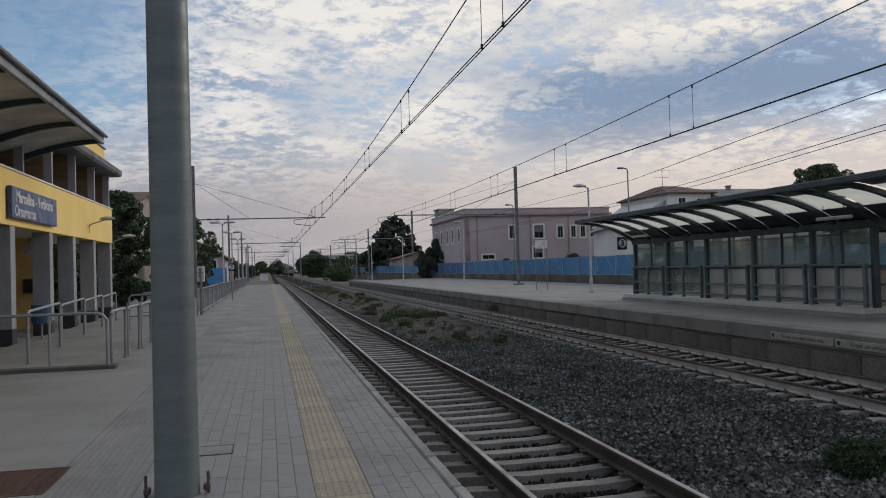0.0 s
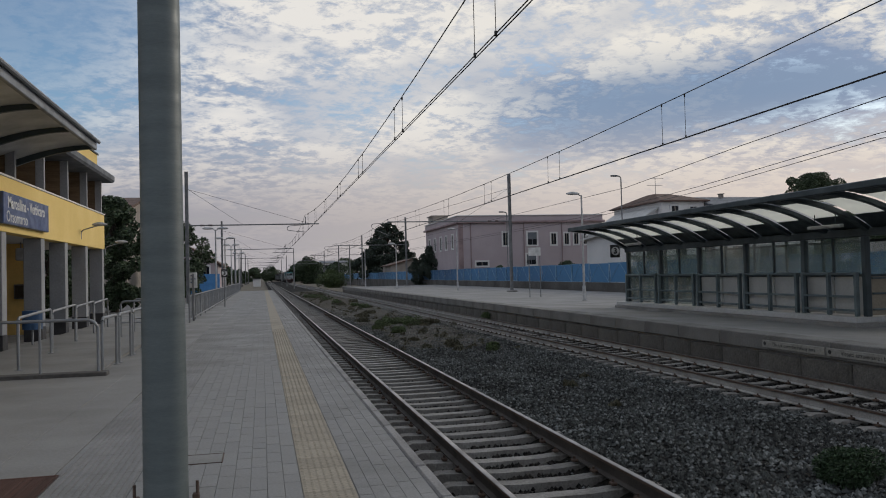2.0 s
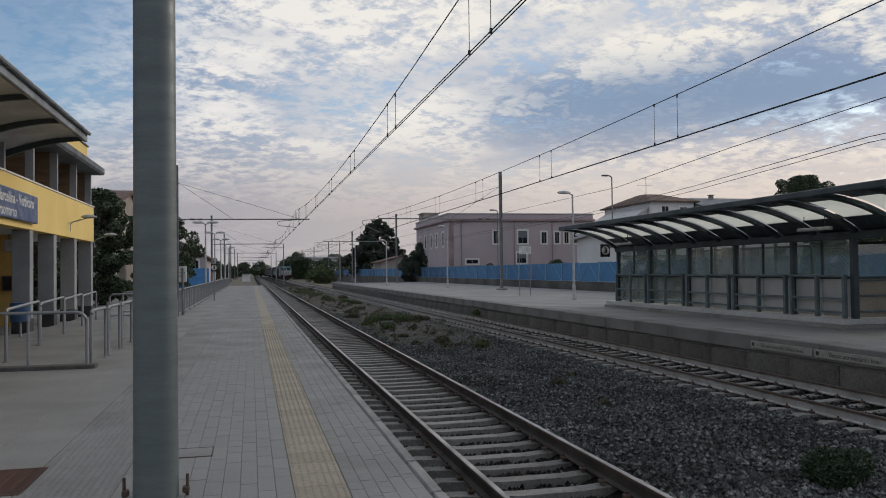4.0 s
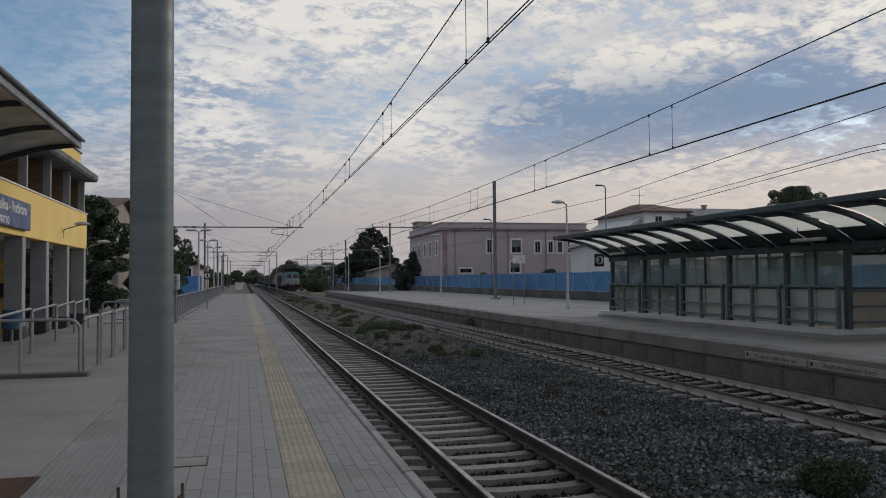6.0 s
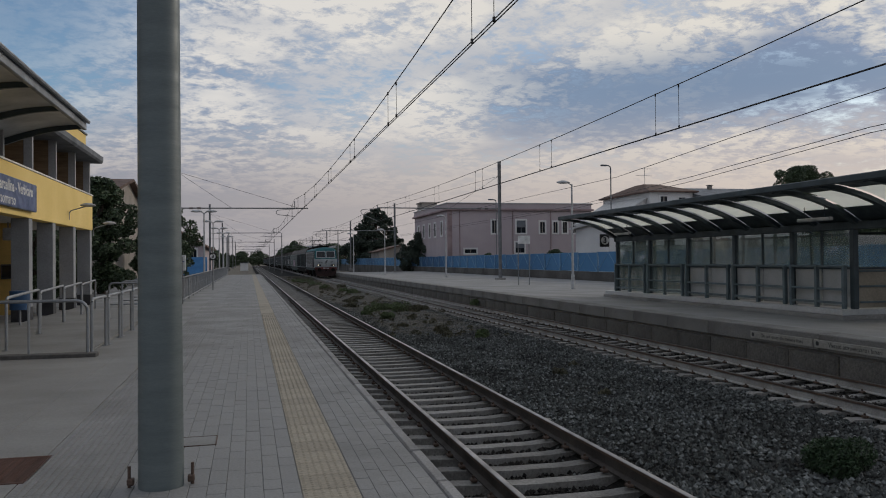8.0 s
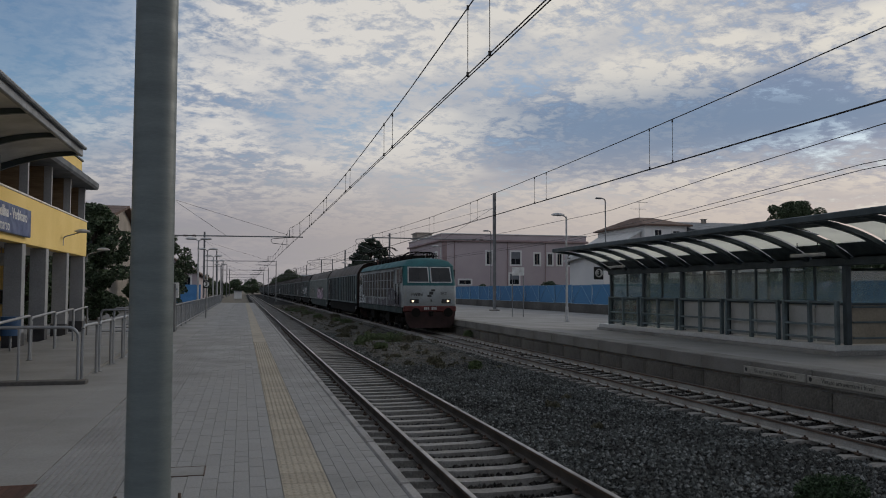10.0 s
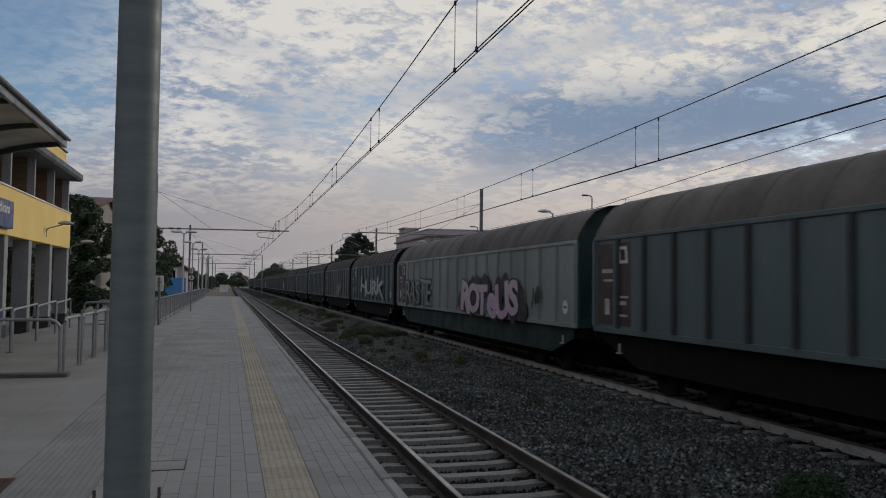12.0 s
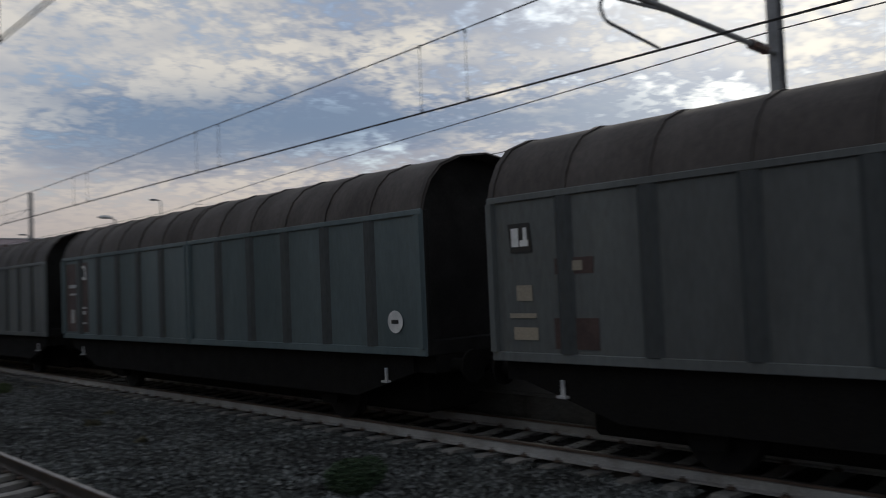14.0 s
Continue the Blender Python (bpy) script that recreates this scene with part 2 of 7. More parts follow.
M = {
    "paver": material("grey_paving", (0.23, 0.228, 0.22), 0.7, second=(0.182, 0.18, 0.174), scale=0.8, grain=45, amount=0.2, bump=0.2, vary=0.06),
    "paver_far": material("grey_paving_joined", (0.23, 0.228, 0.22), 0.7, second=(0.182, 0.18, 0.174), scale=0.8, grain=45, amount=0.2, bump=0.2, island=0.06),
    "joint": material("paving_joint", (0.19, 0.188, 0.184), 0.9, scale=2, grain=60),
    "tactile": material("yellow_tactile", (0.31, 0.268, 0.20), 0.75, second=(0.255, 0.23, 0.185), scale=1.5, grain=30, amount=0.25, bump=0.2, vary=0.1),
    "tactile_far": material("yellow_tactile_joined", (0.31, 0.268, 0.20), 0.75, second=(0.255, 0.23, 0.185), scale=1.5, grain=30, amount=0.25, island=0.1),
    "slab": material("smooth_concrete_paving", (0.228, 0.224, 0.213), 0.7, second=(0.18, 0.176, 0.166), scale=0.5, grain=30, amount=0.18, bump=0.12),
    "edge_stone": material("platform_edge_stone", (0.30, 0.29, 0.28), 0.8, scale=1.2, grain=40, amount=0.3, bump=0.3, vary=0.1, spots=(0.16, 0.15, 0.14), spot_scale=3, spot_cut=0.66),
    "concrete": material("weathered_concrete", (0.30, 0.29, 0.275), 0.85, second=(0.19, 0.18, 0.17), scale=0.7, grain=25, amount=0.3, bump=0.3),
    "far_top": material("pale_platform_concrete", (0.25, 0.247, 0.24), 0.8, second=(0.19, 0.188, 0.18), scale=0.4, grain=20, amount=0.15, bump=0.1),
    "far_face": material("stained_platform_wall", (0.165, 0.155, 0.138), 0.9, second=(0.08, 0.074, 0.064), scale=0.9, grain=18, amount=0.4, bump=0.5, vary=0.12, spots=(0.045, 0.042, 0.038), spot_scale=1.7, spot_cut=0.60),
    "coping": material("weathered_coping", (0.22, 0.214, 0.20), 0.85, second=(0.15, 0.143, 0.13), scale=0.8, grain=25, amount=0.3, bump=0.4, vary=0.08, spots=(0.12, 0.11, 0.10), spot_scale=1.4, spot_cut=0.64),
    "coping_pale": material("faded_notice_enamel", (0.33, 0.32, 0.285), 0.7, second=(0.25, 0.24, 0.21), scale=2.2, grain=25, amount=0.25),
    "ballast": material("ballast", (0.022, 0.0215, 0.020), 0.95, spec=0.1, second=(0.012, 0.012, 0.011), scale=0.5, grain=28, amount=0.75, bump=1.0, spots=(0.018, 0.016, 0.013), spot_scale=0.25, spot_cut=0.55),
    "soil": material("stony_soil", (0.10, 0.09, 0.075), 0.95, spec=0.1, second=(0.055, 0.05, 0.043), scale=0.9, grain=22, amount=0.6, bump=1.0, spots=(0.05, 0.055, 0.03), spot_scale=0.7, spot_cut=0.56),
    "stones": material("ballast_stones", (0.064, 0.070, 0.067), 0.8, second=(0.025, 0.026, 0.0245), scale=0.9, grain=70, amount=0.4, island=0.9, spec=0.25),
    "stones_pale": material("pale_ballast_stones", (0.17, 0.18, 0.176), 0.8, second=(0.088, 0.091, 0.088), scale=0.9, grain=70, amount=0.3, island=0.5, spec=0.25),
    "stones_brown": material("rust_dusted_stones", (0.027, 0.024, 0.021), 0.9, second=(0.010, 0.009, 0.008), scale=1.2, grain=70, amount=0.4, island=0.9, spec=0.2),
    "earth": material("dry_earth", (0.16, 0.13, 0.095), 0.95, second=(0.08, 0.075, 0.05), scale=0.25, grain=6, amount=0.4, bump=0.4),
    "sleeper": material("concrete_sleeper", (0.285, 0.277, 0.26), 0.85, spec=0.25, second=(0.17, 0.16, 0.145), scale=2.2, grain=30, amount=0.35, bump=0.4, vary=0.2),
    "rail_top": material("worn_rail_head", (0.36, 0.34, 0.32), 0.38, 0.85, scale=2, grain=50, amount=0.1),
    "rail_white": material("chalky_rail_web", (0.40, 0.39, 0.37), 0.85, second=(0.25, 0.235, 0.215), scale=1.5, grain=40, amount=0.3),
    "rail_grey": material("dusty_rail_web", (0.062, 0.052, 0.044), 0.8, second=(0.035, 0.028, 0.024), scale=1.5, grain=40, amount=0.3),
    "rail": material("rusty_rail", (0.115, 0.075, 0.055), 0.8, 0.1, scale=3, grain=60, amount=0.4),
    "galv": material("galvanised_steel", (0.30, 0.31, 0.32), 0.5, 0.55, second=(0.24, 0.25, 0.26), scale=2.5, grain=40, amount=0.15),
    "pole": material("grey_painted_pole", (0.135, 0.16, 0.162), 0.5, 0.1, second=(0.10, 0.123, 0.126), scale=1.4, grain=25, amount=0.12, stretch=(1, 1, 6), bump=0.05),
    "mast": material("galvanised_mast", (0.25, 0.255, 0.26), 0.6, 0.4, scale=2, grain=30, amount=0.2),
    "wire": material("overhead_copper_wire", (0.05, 0.048, 0.047), 0.6, 0.4),
    "insulator": material("brown_insulator", (0.10, 0.05, 0.04), 0.3),
    "lamp_grey": material("lamp_housing", (0.50, 0.50, 0.50), 0.5, 0.1, scale=4, amount=0.1),
    "lamp_lens": material("lamp_lens", (0.62, 0.62, 0.60), 0.35, amount=0.05),
    "teal_steel": material("dark_teal_steel", (0.052, 0.072, 0.08), 0.5, 0.1, scale=2, grain=30, amount=0.2),
    "teal_light": material("worn_grey_green_steel", (0.15, 0.195, 0.21), 0.5, 0.15, scale=2, grain=30, amount=0.2),
    "white_base": material("pale_cement_plinth", (0.55, 0.55, 0.54), 0.8, second=(0.45, 0.45, 0.44), scale=1.1, grain=25, amount=0.2, bump=0.2),
    "panel": material("pale_enamel_panel", (0.48, 0.485, 0.47), 0.45, second=(0.38, 0.385, 0.37), scale=0.9, grain=20, amount=0.12),
    "panel_beige": material("worn_beige_panel", (0.33, 0.285, 0.215), 0.6, second=(0.25, 0.215, 0.165), scale=0.9, grain=20, amount=0.2),
    "roof_pane": translucent("milky_roof_sheet", (0.92, 0.92, 0.86), 0.85),
    "glass": glass("pane_glass", (0.90, 0.95, 0.94), 0.04, 0.97, (0.42, 0.50, 0.48), 0.15),
    "dark_glass": material("dark_window_glass", (0.015, 0.018, 0.024), 0.1, spec=0.3, amount=0.1),
    "blue_net": translucent("blue_hoarding_net", (0.05, 0.165, 0.34), 0.35),
    "blue_bar": material("pale_blue_fence_bar", (0.22, 0.38, 0.55), 0.6),
    "wall_grey": material("old_boundary_wall", (0.115, 0.108, 0.10), 0.9, second=(0.06, 0.056, 0.052), scale=0.4, grain=12, amount=0.35, bump=0.4),
    "yellow": material("yellow_render", (0.86, 0.63, 0.22), 0.8, second=(0.80, 0.58, 0.20), scale=0.6, grain=35, amount=0.1, bump=0.12),
    "grey_render": material("grey_column_render", (0.33, 0.335, 0.345), 0.8, second=(0.25, 0.255, 0.265), scale=0.8, grain=25, amount=0.18, bump=0.1),
    "dark_stone": material("dark_stone_dado", (0.045, 0.045, 0.05), 0.6, scale=2, grain=30, amount=0.2),
    "inner_yellow": material("inner_ochre_wall", (0.84, 0.56, 0.18), 0.8, scale=0.8, grain=30, amount=0.12),
    "brown": material("brown_shutter", (0.20, 0.135, 0.078), 0.6, scale=2, grain=20, amount=0.2, stretch=(1, 1, 8)),
    "slate": material("grey_roof_edge", (0.13, 0.145, 0.165), 0.6, scale=1.5, grain=25, amount=0.15),
    "canopy_edge": material("canopy_fascia", (0.25, 0.265, 0.28), 0.5, 0.2, scale=1.5, amount=0.1),
    "canopy_sheet": material("canopy_underside", (0.55, 0.56, 0.56), 0.6, scale=0.9, amount=0.1),
    "sign_blue": material("station_sign_blue", (0.035, 0.075, 0.21), 0.4, amount=0.1),
    "sign_white": material("sign_white", (0.75, 0.75, 0.73), 0.5, amount=0.08),
    "sign_black": material("sign_black", (0.02, 0.02, 0.02), 0.5, amount=0.1),
    "rust": material("rusty_grating", (0.12, 0.055, 0.035), 0.85, second=(0.07, 0.04, 0.03), scale=6, grain=40, amount=0.4),
    "bin_blue": material("blue_plastic", (0.03, 0.09, 0.20), 0.5, amount=0.1),
    "screen_grey": material("monitor_shell", (0.09, 0.09, 0.10), 0.4, amount=0.1),
    "pink": material("pink_render", (0.45, 0.385, 0.40), 0.85, second=(0.40, 0.34, 0.355), scale=0.25, grain=12, amount=0.12),
    "pink_trim": material("dark_pink_cornice", (0.34, 0.25, 0.25), 0.8, scale=0.6, amount=0.12),
    "white_render": material("white_render", (0.70, 0.69, 0.68), 0.85, second=(0.62, 0.61, 0.60), scale=0.3, grain=10, amount=0.12),
    "roof_tile": material("brown_roof_tiles", (0.14, 0.085, 0.065), 0.85, scale=1.2, grain=14, amount=0.35, bump=0.5),
    "far_house": material("distant_render", (0.36, 0.32, 0.28), 0.85, scale=0.3, amount=0.15),
    "bark": material("bark", (0.085, 0.065, 0.05), 0.9, scale=4, grain=30, amount=0.4, bump=0.6, stretch=(1, 1, 0.3)),
    "leaf": material("dark_leaves", (0.066, 0.098, 0.046), 0.6, second=(0.042, 0.066, 0.034), scale=0.7, grain=8, amount=0.3, island=0.45),
    "pale_leaf": material("pale_green_leaves", (0.11, 0.15, 0.055), 0.6, second=(0.08, 0.11, 0.05), scale=0.7, grain=8, amount=0.3, island=0.4),
    "blue_sheet": material("blue_plastic_sheet", (0.07, 0.24, 0.50), 0.55, second=(0.05, 0.18, 0.40), scale=1.2, grain=14, amount=0.2),
    "needle": material("dark_needles", (0.048, 0.068, 0.048), 0.7, second=(0.032, 0.047, 0.034), scale=0.7, grain=8, amount=0.3, island=0.4),
    "weed": material("weeds", (0.065, 0.105, 0.035), 0.7, second=(0.075, 0.09, 0.04), scale=1.5, grain=8, amount=0.3, island=0.45),
    "dry_weed": material("dry_weeds", (0.095, 0.085, 0.052), 0.8, second=(0.05, 0.052, 0.03), scale=1.5, grain=8, amount=0.3, island=0.4),
    "shrub": material("shrub_leaves", (0.03, 0.06, 0.022), 0.7, scale=3, grain=20, amount=0.3, island=0.5),
    # rolling stock
    "loco_white": material("dirty_white_loco_paint", (0.31, 0.335, 0.34), 0.5, second=(0.21, 0.225, 0.225), scale=0.7, grain=14, amount=0.16, spots=(0.13, 0.125, 0.125), spot_scale=2.0, spot_cut=0.62),
    "loco_clean": material("white_cab_paint", (0.60, 0.64, 0.65), 0.45, second=(0.48, 0.52, 0.53), scale=0.9, grain=14, amount=0.12, spots=(0.25, 0.25, 0.25), spot_scale=2.5, spot_cut=0.68),
    "loco_teal": material("worn_teal_loco_paint", (0.018, 0.118, 0.128), 0.65, second=(0.02, 0.075, 0.085), scale=0.8, grain=14, amount=0.25, spec=0.3, spots=(0.05, 0.06, 0.06), spot_scale=1.6, spot_cut=0.68),
    "loco_green": material("dark_green_sill", (0.007, 0.027, 0.025), 0.7, scale=1.4, grain=20, amount=0.3, spots=(0.018, 0.018, 0.018), spot_scale=2, spot_cut=0.58),
    "loco_red": material("dull_red_buffer_beam", (0.13, 0.022, 0.018), 0.7, second=(0.05, 0.014, 0.012), scale=1.8, grain=20, amount=0.3),
    "plough_red": material("sooty_red_plough", (0.042, 0.014, 0.012), 0.8, second=(0.018, 0.011, 0.010), scale=1.5, grain=20, amount=0.35),
    "loco_blue": material("dark_blue_stripe", (0.04, 0.04, 0.10), 0.6, scale=2, amount=0.3),
    "louvre": material("dusty_louvre", (0.095, 0.078, 0.068), 0.7, second=(0.06, 0.05, 0.045), scale=1.5, grain=40, amount=0.3),
    "purple": material("purple_spray_paint", (0.055, 0.048, 0.068), 0.5, second=(0.035, 0.032, 0.042), scale=2, amount=0.3),
    "spray_silver": material("silver_spray_paint", (0.50, 0.49, 0.48), 0.45, 0.15, second=(0.38, 0.37, 0.38), scale=1.4, grain=20, amount=0.2),
    "spray_pink": material("pale_pink_spray_paint", (0.58, 0.44, 0.50), 0.5, second=(0.42, 0.30, 0.42), scale=1.1, grain=20, amount=0.2),
    "spray_black": material("black_spray_paint", (0.018, 0.018, 0.02), 0.5, amount=0.2),
    "spray_cyan": material("pale_cyan_spray_paint", (0.22, 0.40, 0.46), 0.5, second=(0.12, 0.28, 0.36), scale=2.0, amount=0.2),
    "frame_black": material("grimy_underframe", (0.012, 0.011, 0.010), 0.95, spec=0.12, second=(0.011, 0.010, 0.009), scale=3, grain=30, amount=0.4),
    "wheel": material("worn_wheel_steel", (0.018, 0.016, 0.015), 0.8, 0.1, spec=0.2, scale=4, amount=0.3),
    "wagon_blue": material("faded_blue_wagon_side", (0.095, 0.128, 0.134), 0.55, second=(0.06, 0.085, 0.088), scale=0.6, grain=16, amount=0.14, stretch=(1, 1, 0.25), vary=0.12, spots=(0.09, 0.075, 0.065), spot_scale=2.2, spot_cut=0.68),
    "wagon_pale": material("faded_pale_wagon_side", (0.25, 0.275, 0.265), 0.55, second=(0.19, 0.21, 0.20), scale=0.6, grain=16, amount=0.14, stretch=(1, 1, 0.25), spots=(0.12, 0.09, 0.07), spot_scale=2.2, spot_cut=0.68),
    "wagon_grey": material("grimy_grey_wagon_side", (0.125, 0.138, 0.136), 0.55, second=(0.075, 0.08, 0.078), scale=0.6, grain=16, amount=0.2, stretch=(1, 1, 0.25), vary=0.2, spots=(0.075, 0.06, 0.05), spot_scale=2.2, spot_cut=0.64),
    # rib colour darkened for grime and for the shade between wall panels
    "wagon_rib": material("grime_and_shade_rib", (0.045, 0.052, 0.053), 0.65, second=(0.03, 0.034, 0.034), scale=1.2, grain=20, amount=0.3, stretch=(1, 1, 0.25)),
    "wagon_roof_old": material("sooty_wagon_roof", (0.058, 0.048, 0.042), 0.8, second=(0.036, 0.03, 0.027), scale=0.8, grain=14, amount=0.3, stretch=(1, 1, 0.4), vary=0.15),
    "wagon_brown": material("red_brown_wagon_panel", (0.075, 0.045, 0.04), 0.6, scale=1.5, grain=20, amount=0.25),
    "wagon_roof": material("dusty_wagon_roof", (0.095, 0.08, 0.068), 0.75, second=(0.06, 0.05, 0.043), scale=0.8, grain=14, amount=0.25, stretch=(1, 1, 0.4), vary=0.15),
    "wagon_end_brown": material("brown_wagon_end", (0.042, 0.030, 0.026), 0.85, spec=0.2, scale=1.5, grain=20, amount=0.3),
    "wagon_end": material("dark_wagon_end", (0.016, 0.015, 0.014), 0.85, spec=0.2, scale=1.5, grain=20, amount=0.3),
    "wagon_end_green": material("dark_green_wagon_end", (0.028, 0.075, 0.07), 0.7, scale=1.5, grain=20, amount=0.3),
    "headlight": material("lit_headlamp", (1.0, 0.80, 0.55), 0.2, emit=1.6),
}


# ---- mesh tools ----
class Shape:
    """Collects vertices and faces with a material slot each."""

    def __init__(self):
        self.v, self.f, self.slot = [], [], []

    def add(self, verts, faces, slot=0):
        n = len(self.v)
        self.v += [tuple(p) for p in verts]
        self.f += [tuple(i + n for i in face) for face in faces]
        self.slot += [slot] * len(faces)
        return self

    def box(self, x0, x1, y0, y1, z0, z1, slot=0, chamfer=0.0):
        lo, hi = (min(x0, x1), min(y0, y1), min(z0, z1)), (max(x0, x1), max(y0, y1), max(z0, z1))
        c = min(chamfer, *(0.45 * (b - a) for a, b in zip(lo, hi)))
        if c <= 0:
            v = [(x, y, z) for x in (lo[0], hi[0]) for y in (lo[1], hi[1]) for z in (lo[2], hi[2])]
            return self.add(v, [(0, 1, 3, 2), (4, 6, 7, 5), (0, 4, 5, 1), (2, 3, 7, 6), (0, 2, 6, 4), (1, 5, 7, 3)], slot)
        v, index = [], {}
        for i in (0, 1):
            for j in (0, 1):
                for k in (0, 1):
                    for axis in range(3):
                        p = [(lo, hi)[s][a] for a, s in enumerate((i, j, k))]
                        for a, s in enumerate((i, j, k)):
                            if a != axis:
                                p[a] += c * (1, -1)[s]
                        index[i, j, k, axis] = len(v)
                        v.append(p)
        faces = []
        for axis in range(3):
            a, b = [n for n in range(3) if n != axis]
            for s in (0, 1):
                ring = []
                for p, q in ((0, 0), (1, 0), (1, 1), (0, 1)):
                    key = [0, 0, 0]
                    key[axis], key[a], key[b] = s, p, q
                    ring.append(index[(*key, axis)])
                faces.append(ring)
            for p in (0, 1):
                for q in (0, 1):
                    k0, k1 = [0, 0, 0], [0, 0, 0]
                    k0[axis], k1[axis] = 0, 1
                    k0[a] = k1[a] = p
                    k0[b] = k1[b] = q
                    faces.append([index[(*k0, a)], index[(*k1, a)], index[(*k1, b)], index[(*k0, b)]])
        for i in (0, 1):
            for j in (0, 1):
                for k in (0, 1):
                    faces.append([index[i, j, k, a] for a in range(3)])
        return self.add(v, faces, slot)

    def tube(self, points, radius, sides=8, slot=0, caps=True, radius_end=None):
        """A round bar along a line of points."""
        pts = [Vector(p) for p in points]
        rings, verts = len(pts), []
        for i, p in enumerate(pts):
            way = (pts[min(i + 1, rings - 1)] - pts[max(i - 1, 0)]).normalized()
            side = way.cross(Vector((0, 0, 1)) if abs(way.z) < 0.9 else Vector((0, 1, 0))).normalized()
            other = way.cross(side)
            r = radius if radius_end is None else radius + (radius_end - radius) * i / (rings - 1)
            verts += [p + r * (math.cos(2 * math.pi * k / sides) * side + math.sin(2 * math.pi * k / sides) * other) for k in range(sides)]
        faces = [(i * sides + k, i * sides + (k + 1) % sides, (i + 1) * sides + (k + 1) % sides, (i + 1) * sides + k)
                 for i in range(rings - 1) for k in range(sides)]
        if caps:
            faces += [tuple(range(sides))[::-1], tuple((rings - 1) * sides + k for k in range(sides))]
        return self.add(verts, faces, slot)

    def extrude(self, outline, a, b, axis="y", slot=0, caps=True):
        """A closed outline, (x, z) for axis y, (y, z) for axis x or (x, y) for axis z, drawn out from a to b."""
        def at(p, d):
            return {"y": (p[0], d, p[1]), "x": (d, p[0], p[1]), "z": (p[0], p[1], d)}[axis]
        n = len(outline)
        faces = [(k, (k + 1) % n, n + (k + 1) % n, n + k) for k in range(n)]
        if caps:
            faces += [tuple(range(n))[::-1], tuple(range(n, 2 * n))]
        return self.add([at(p, a) for p in outline] + [at(p, b) for p in outline], faces, slot)

    def quad(self, a, b, c, d, slot=0):
        return self.add([a, b, c, d], [(0, 1, 2, 3)], slot)

    def plate(self, corners, thick, slot=0):
        """A flat four-cornered plate with thickness."""
        p = [Vector(c) for c in corners]
        n = (p[1] - p[0]).cross(p[3] - p[0]).normalized() * thick
        return self.add(p + [q + n for q in p], [(3, 2, 1, 0), (4, 5, 6, 7), (0, 1, 5, 4), (1, 2, 6, 5), (2, 3, 7, 6), (3, 0, 4, 7)], slot)

    def mesh(self, name, materials, smooth=0.0):
        me = bpy.data.meshes.new(name)
        me.from_pydata(self.v, [], self.f)
        for m in materials:
            me.materials.append(m)
        if len(materials) > 1:
            me.polygons.foreach_set("material_index", self.slot)
        bm = bmesh.new()
        bm.from_mesh(me)
        bmesh.ops.recalc_face_normals(bm, faces=bm.faces)
        bm.to_mesh(me)
        bm.free()
        if smooth:
            me.polygons.foreach_set("use_smooth", [True] * len(me.polygons))
            me.set_sharp_from_angle(angle=radians(smooth))
        me.update()
        return me


def part(name, shape, mats, parent=None, label="", smooth=0.0, at=None):
    """One mesh object, under a thing or a part where one is given. mats: names in M, or a mesh already made."""
    if isinstance(shape, Shape):
        mats = [mats] if isinstance(mats, str) else mats
        shape = shape.mesh(name, [M[k] for k in mats], smooth)
    ob = new(name, shape)
    if parent:
        ob.parent = parent
    if at is not None:
        ob.matrix_basis = at
    if label:
        ob["label"] = label
    return ob


def thing(name, label, category, at=None, group="", kind=""):
    ob = tagged(new(name), label, category, group, kind)
    if at is not None:
        ob.matrix_basis = at
    return ob


def structure(name, shape, mats, label, category, smooth=0.0):
    return tagged(part(name, shape, mats, None, "", smooth), label, category, "", "structure")


def lettering(text, size, thick=0.002, swell=0.0, wide=1.0):
    """A mesh of the built-in font, in the xy plane, centred, facing +z."""
    curve = bpy.data.curves.new("lettering", "FONT")
    curve.body, curve.size, curve.extrude, curve.offset = text, size, thick, swell
    curve.align_x, curve.align_y = "CENTER", "CENTER"
    curve.resolution_u = 3
    ob = bpy.data.objects.new("lettering", curve)
    scene.collection.objects.link(ob)
    bpy.context.view_layer.update()
    me = bpy.data.meshes.new_from_object(ob.evaluated_get(bpy.context.evaluated_depsgraph_get()))
    bpy.data.objects.remove(ob)
    if wide != 1.0:
        me.transform(Matrix.Diagonal((wide, 1, 1, 1)))
    return me


def words(name, text, size, mat, parent, at, thick=0.002, swell=0.0, wide=1.0, label=""):
    me = lettering(text, size, thick, swell, wide)
    me.materials.clear()
    me.materials.append(M[mat])
    return part(name, me, None, parent, label, at=at)


def rounded(points, radius, steps=5):
    """The line through the points with its inner corners rounded."""
    out = [Vector(points[0])]
    for a, b, c in zip(points, points[1:], points[2:]):
        a, b, c = Vector(a), Vector(b), Vector(c)
        u, w = (a - b).normalized() * radius, (c - b).normalized() * radius
        for i in range(steps + 1):
            s = i / steps
            out.append((b + u) * (1 - s) ** 2 + b * 2 * s * (1 - s) + (b + w) * s * s)
    return out + [Vector(points[-1])]


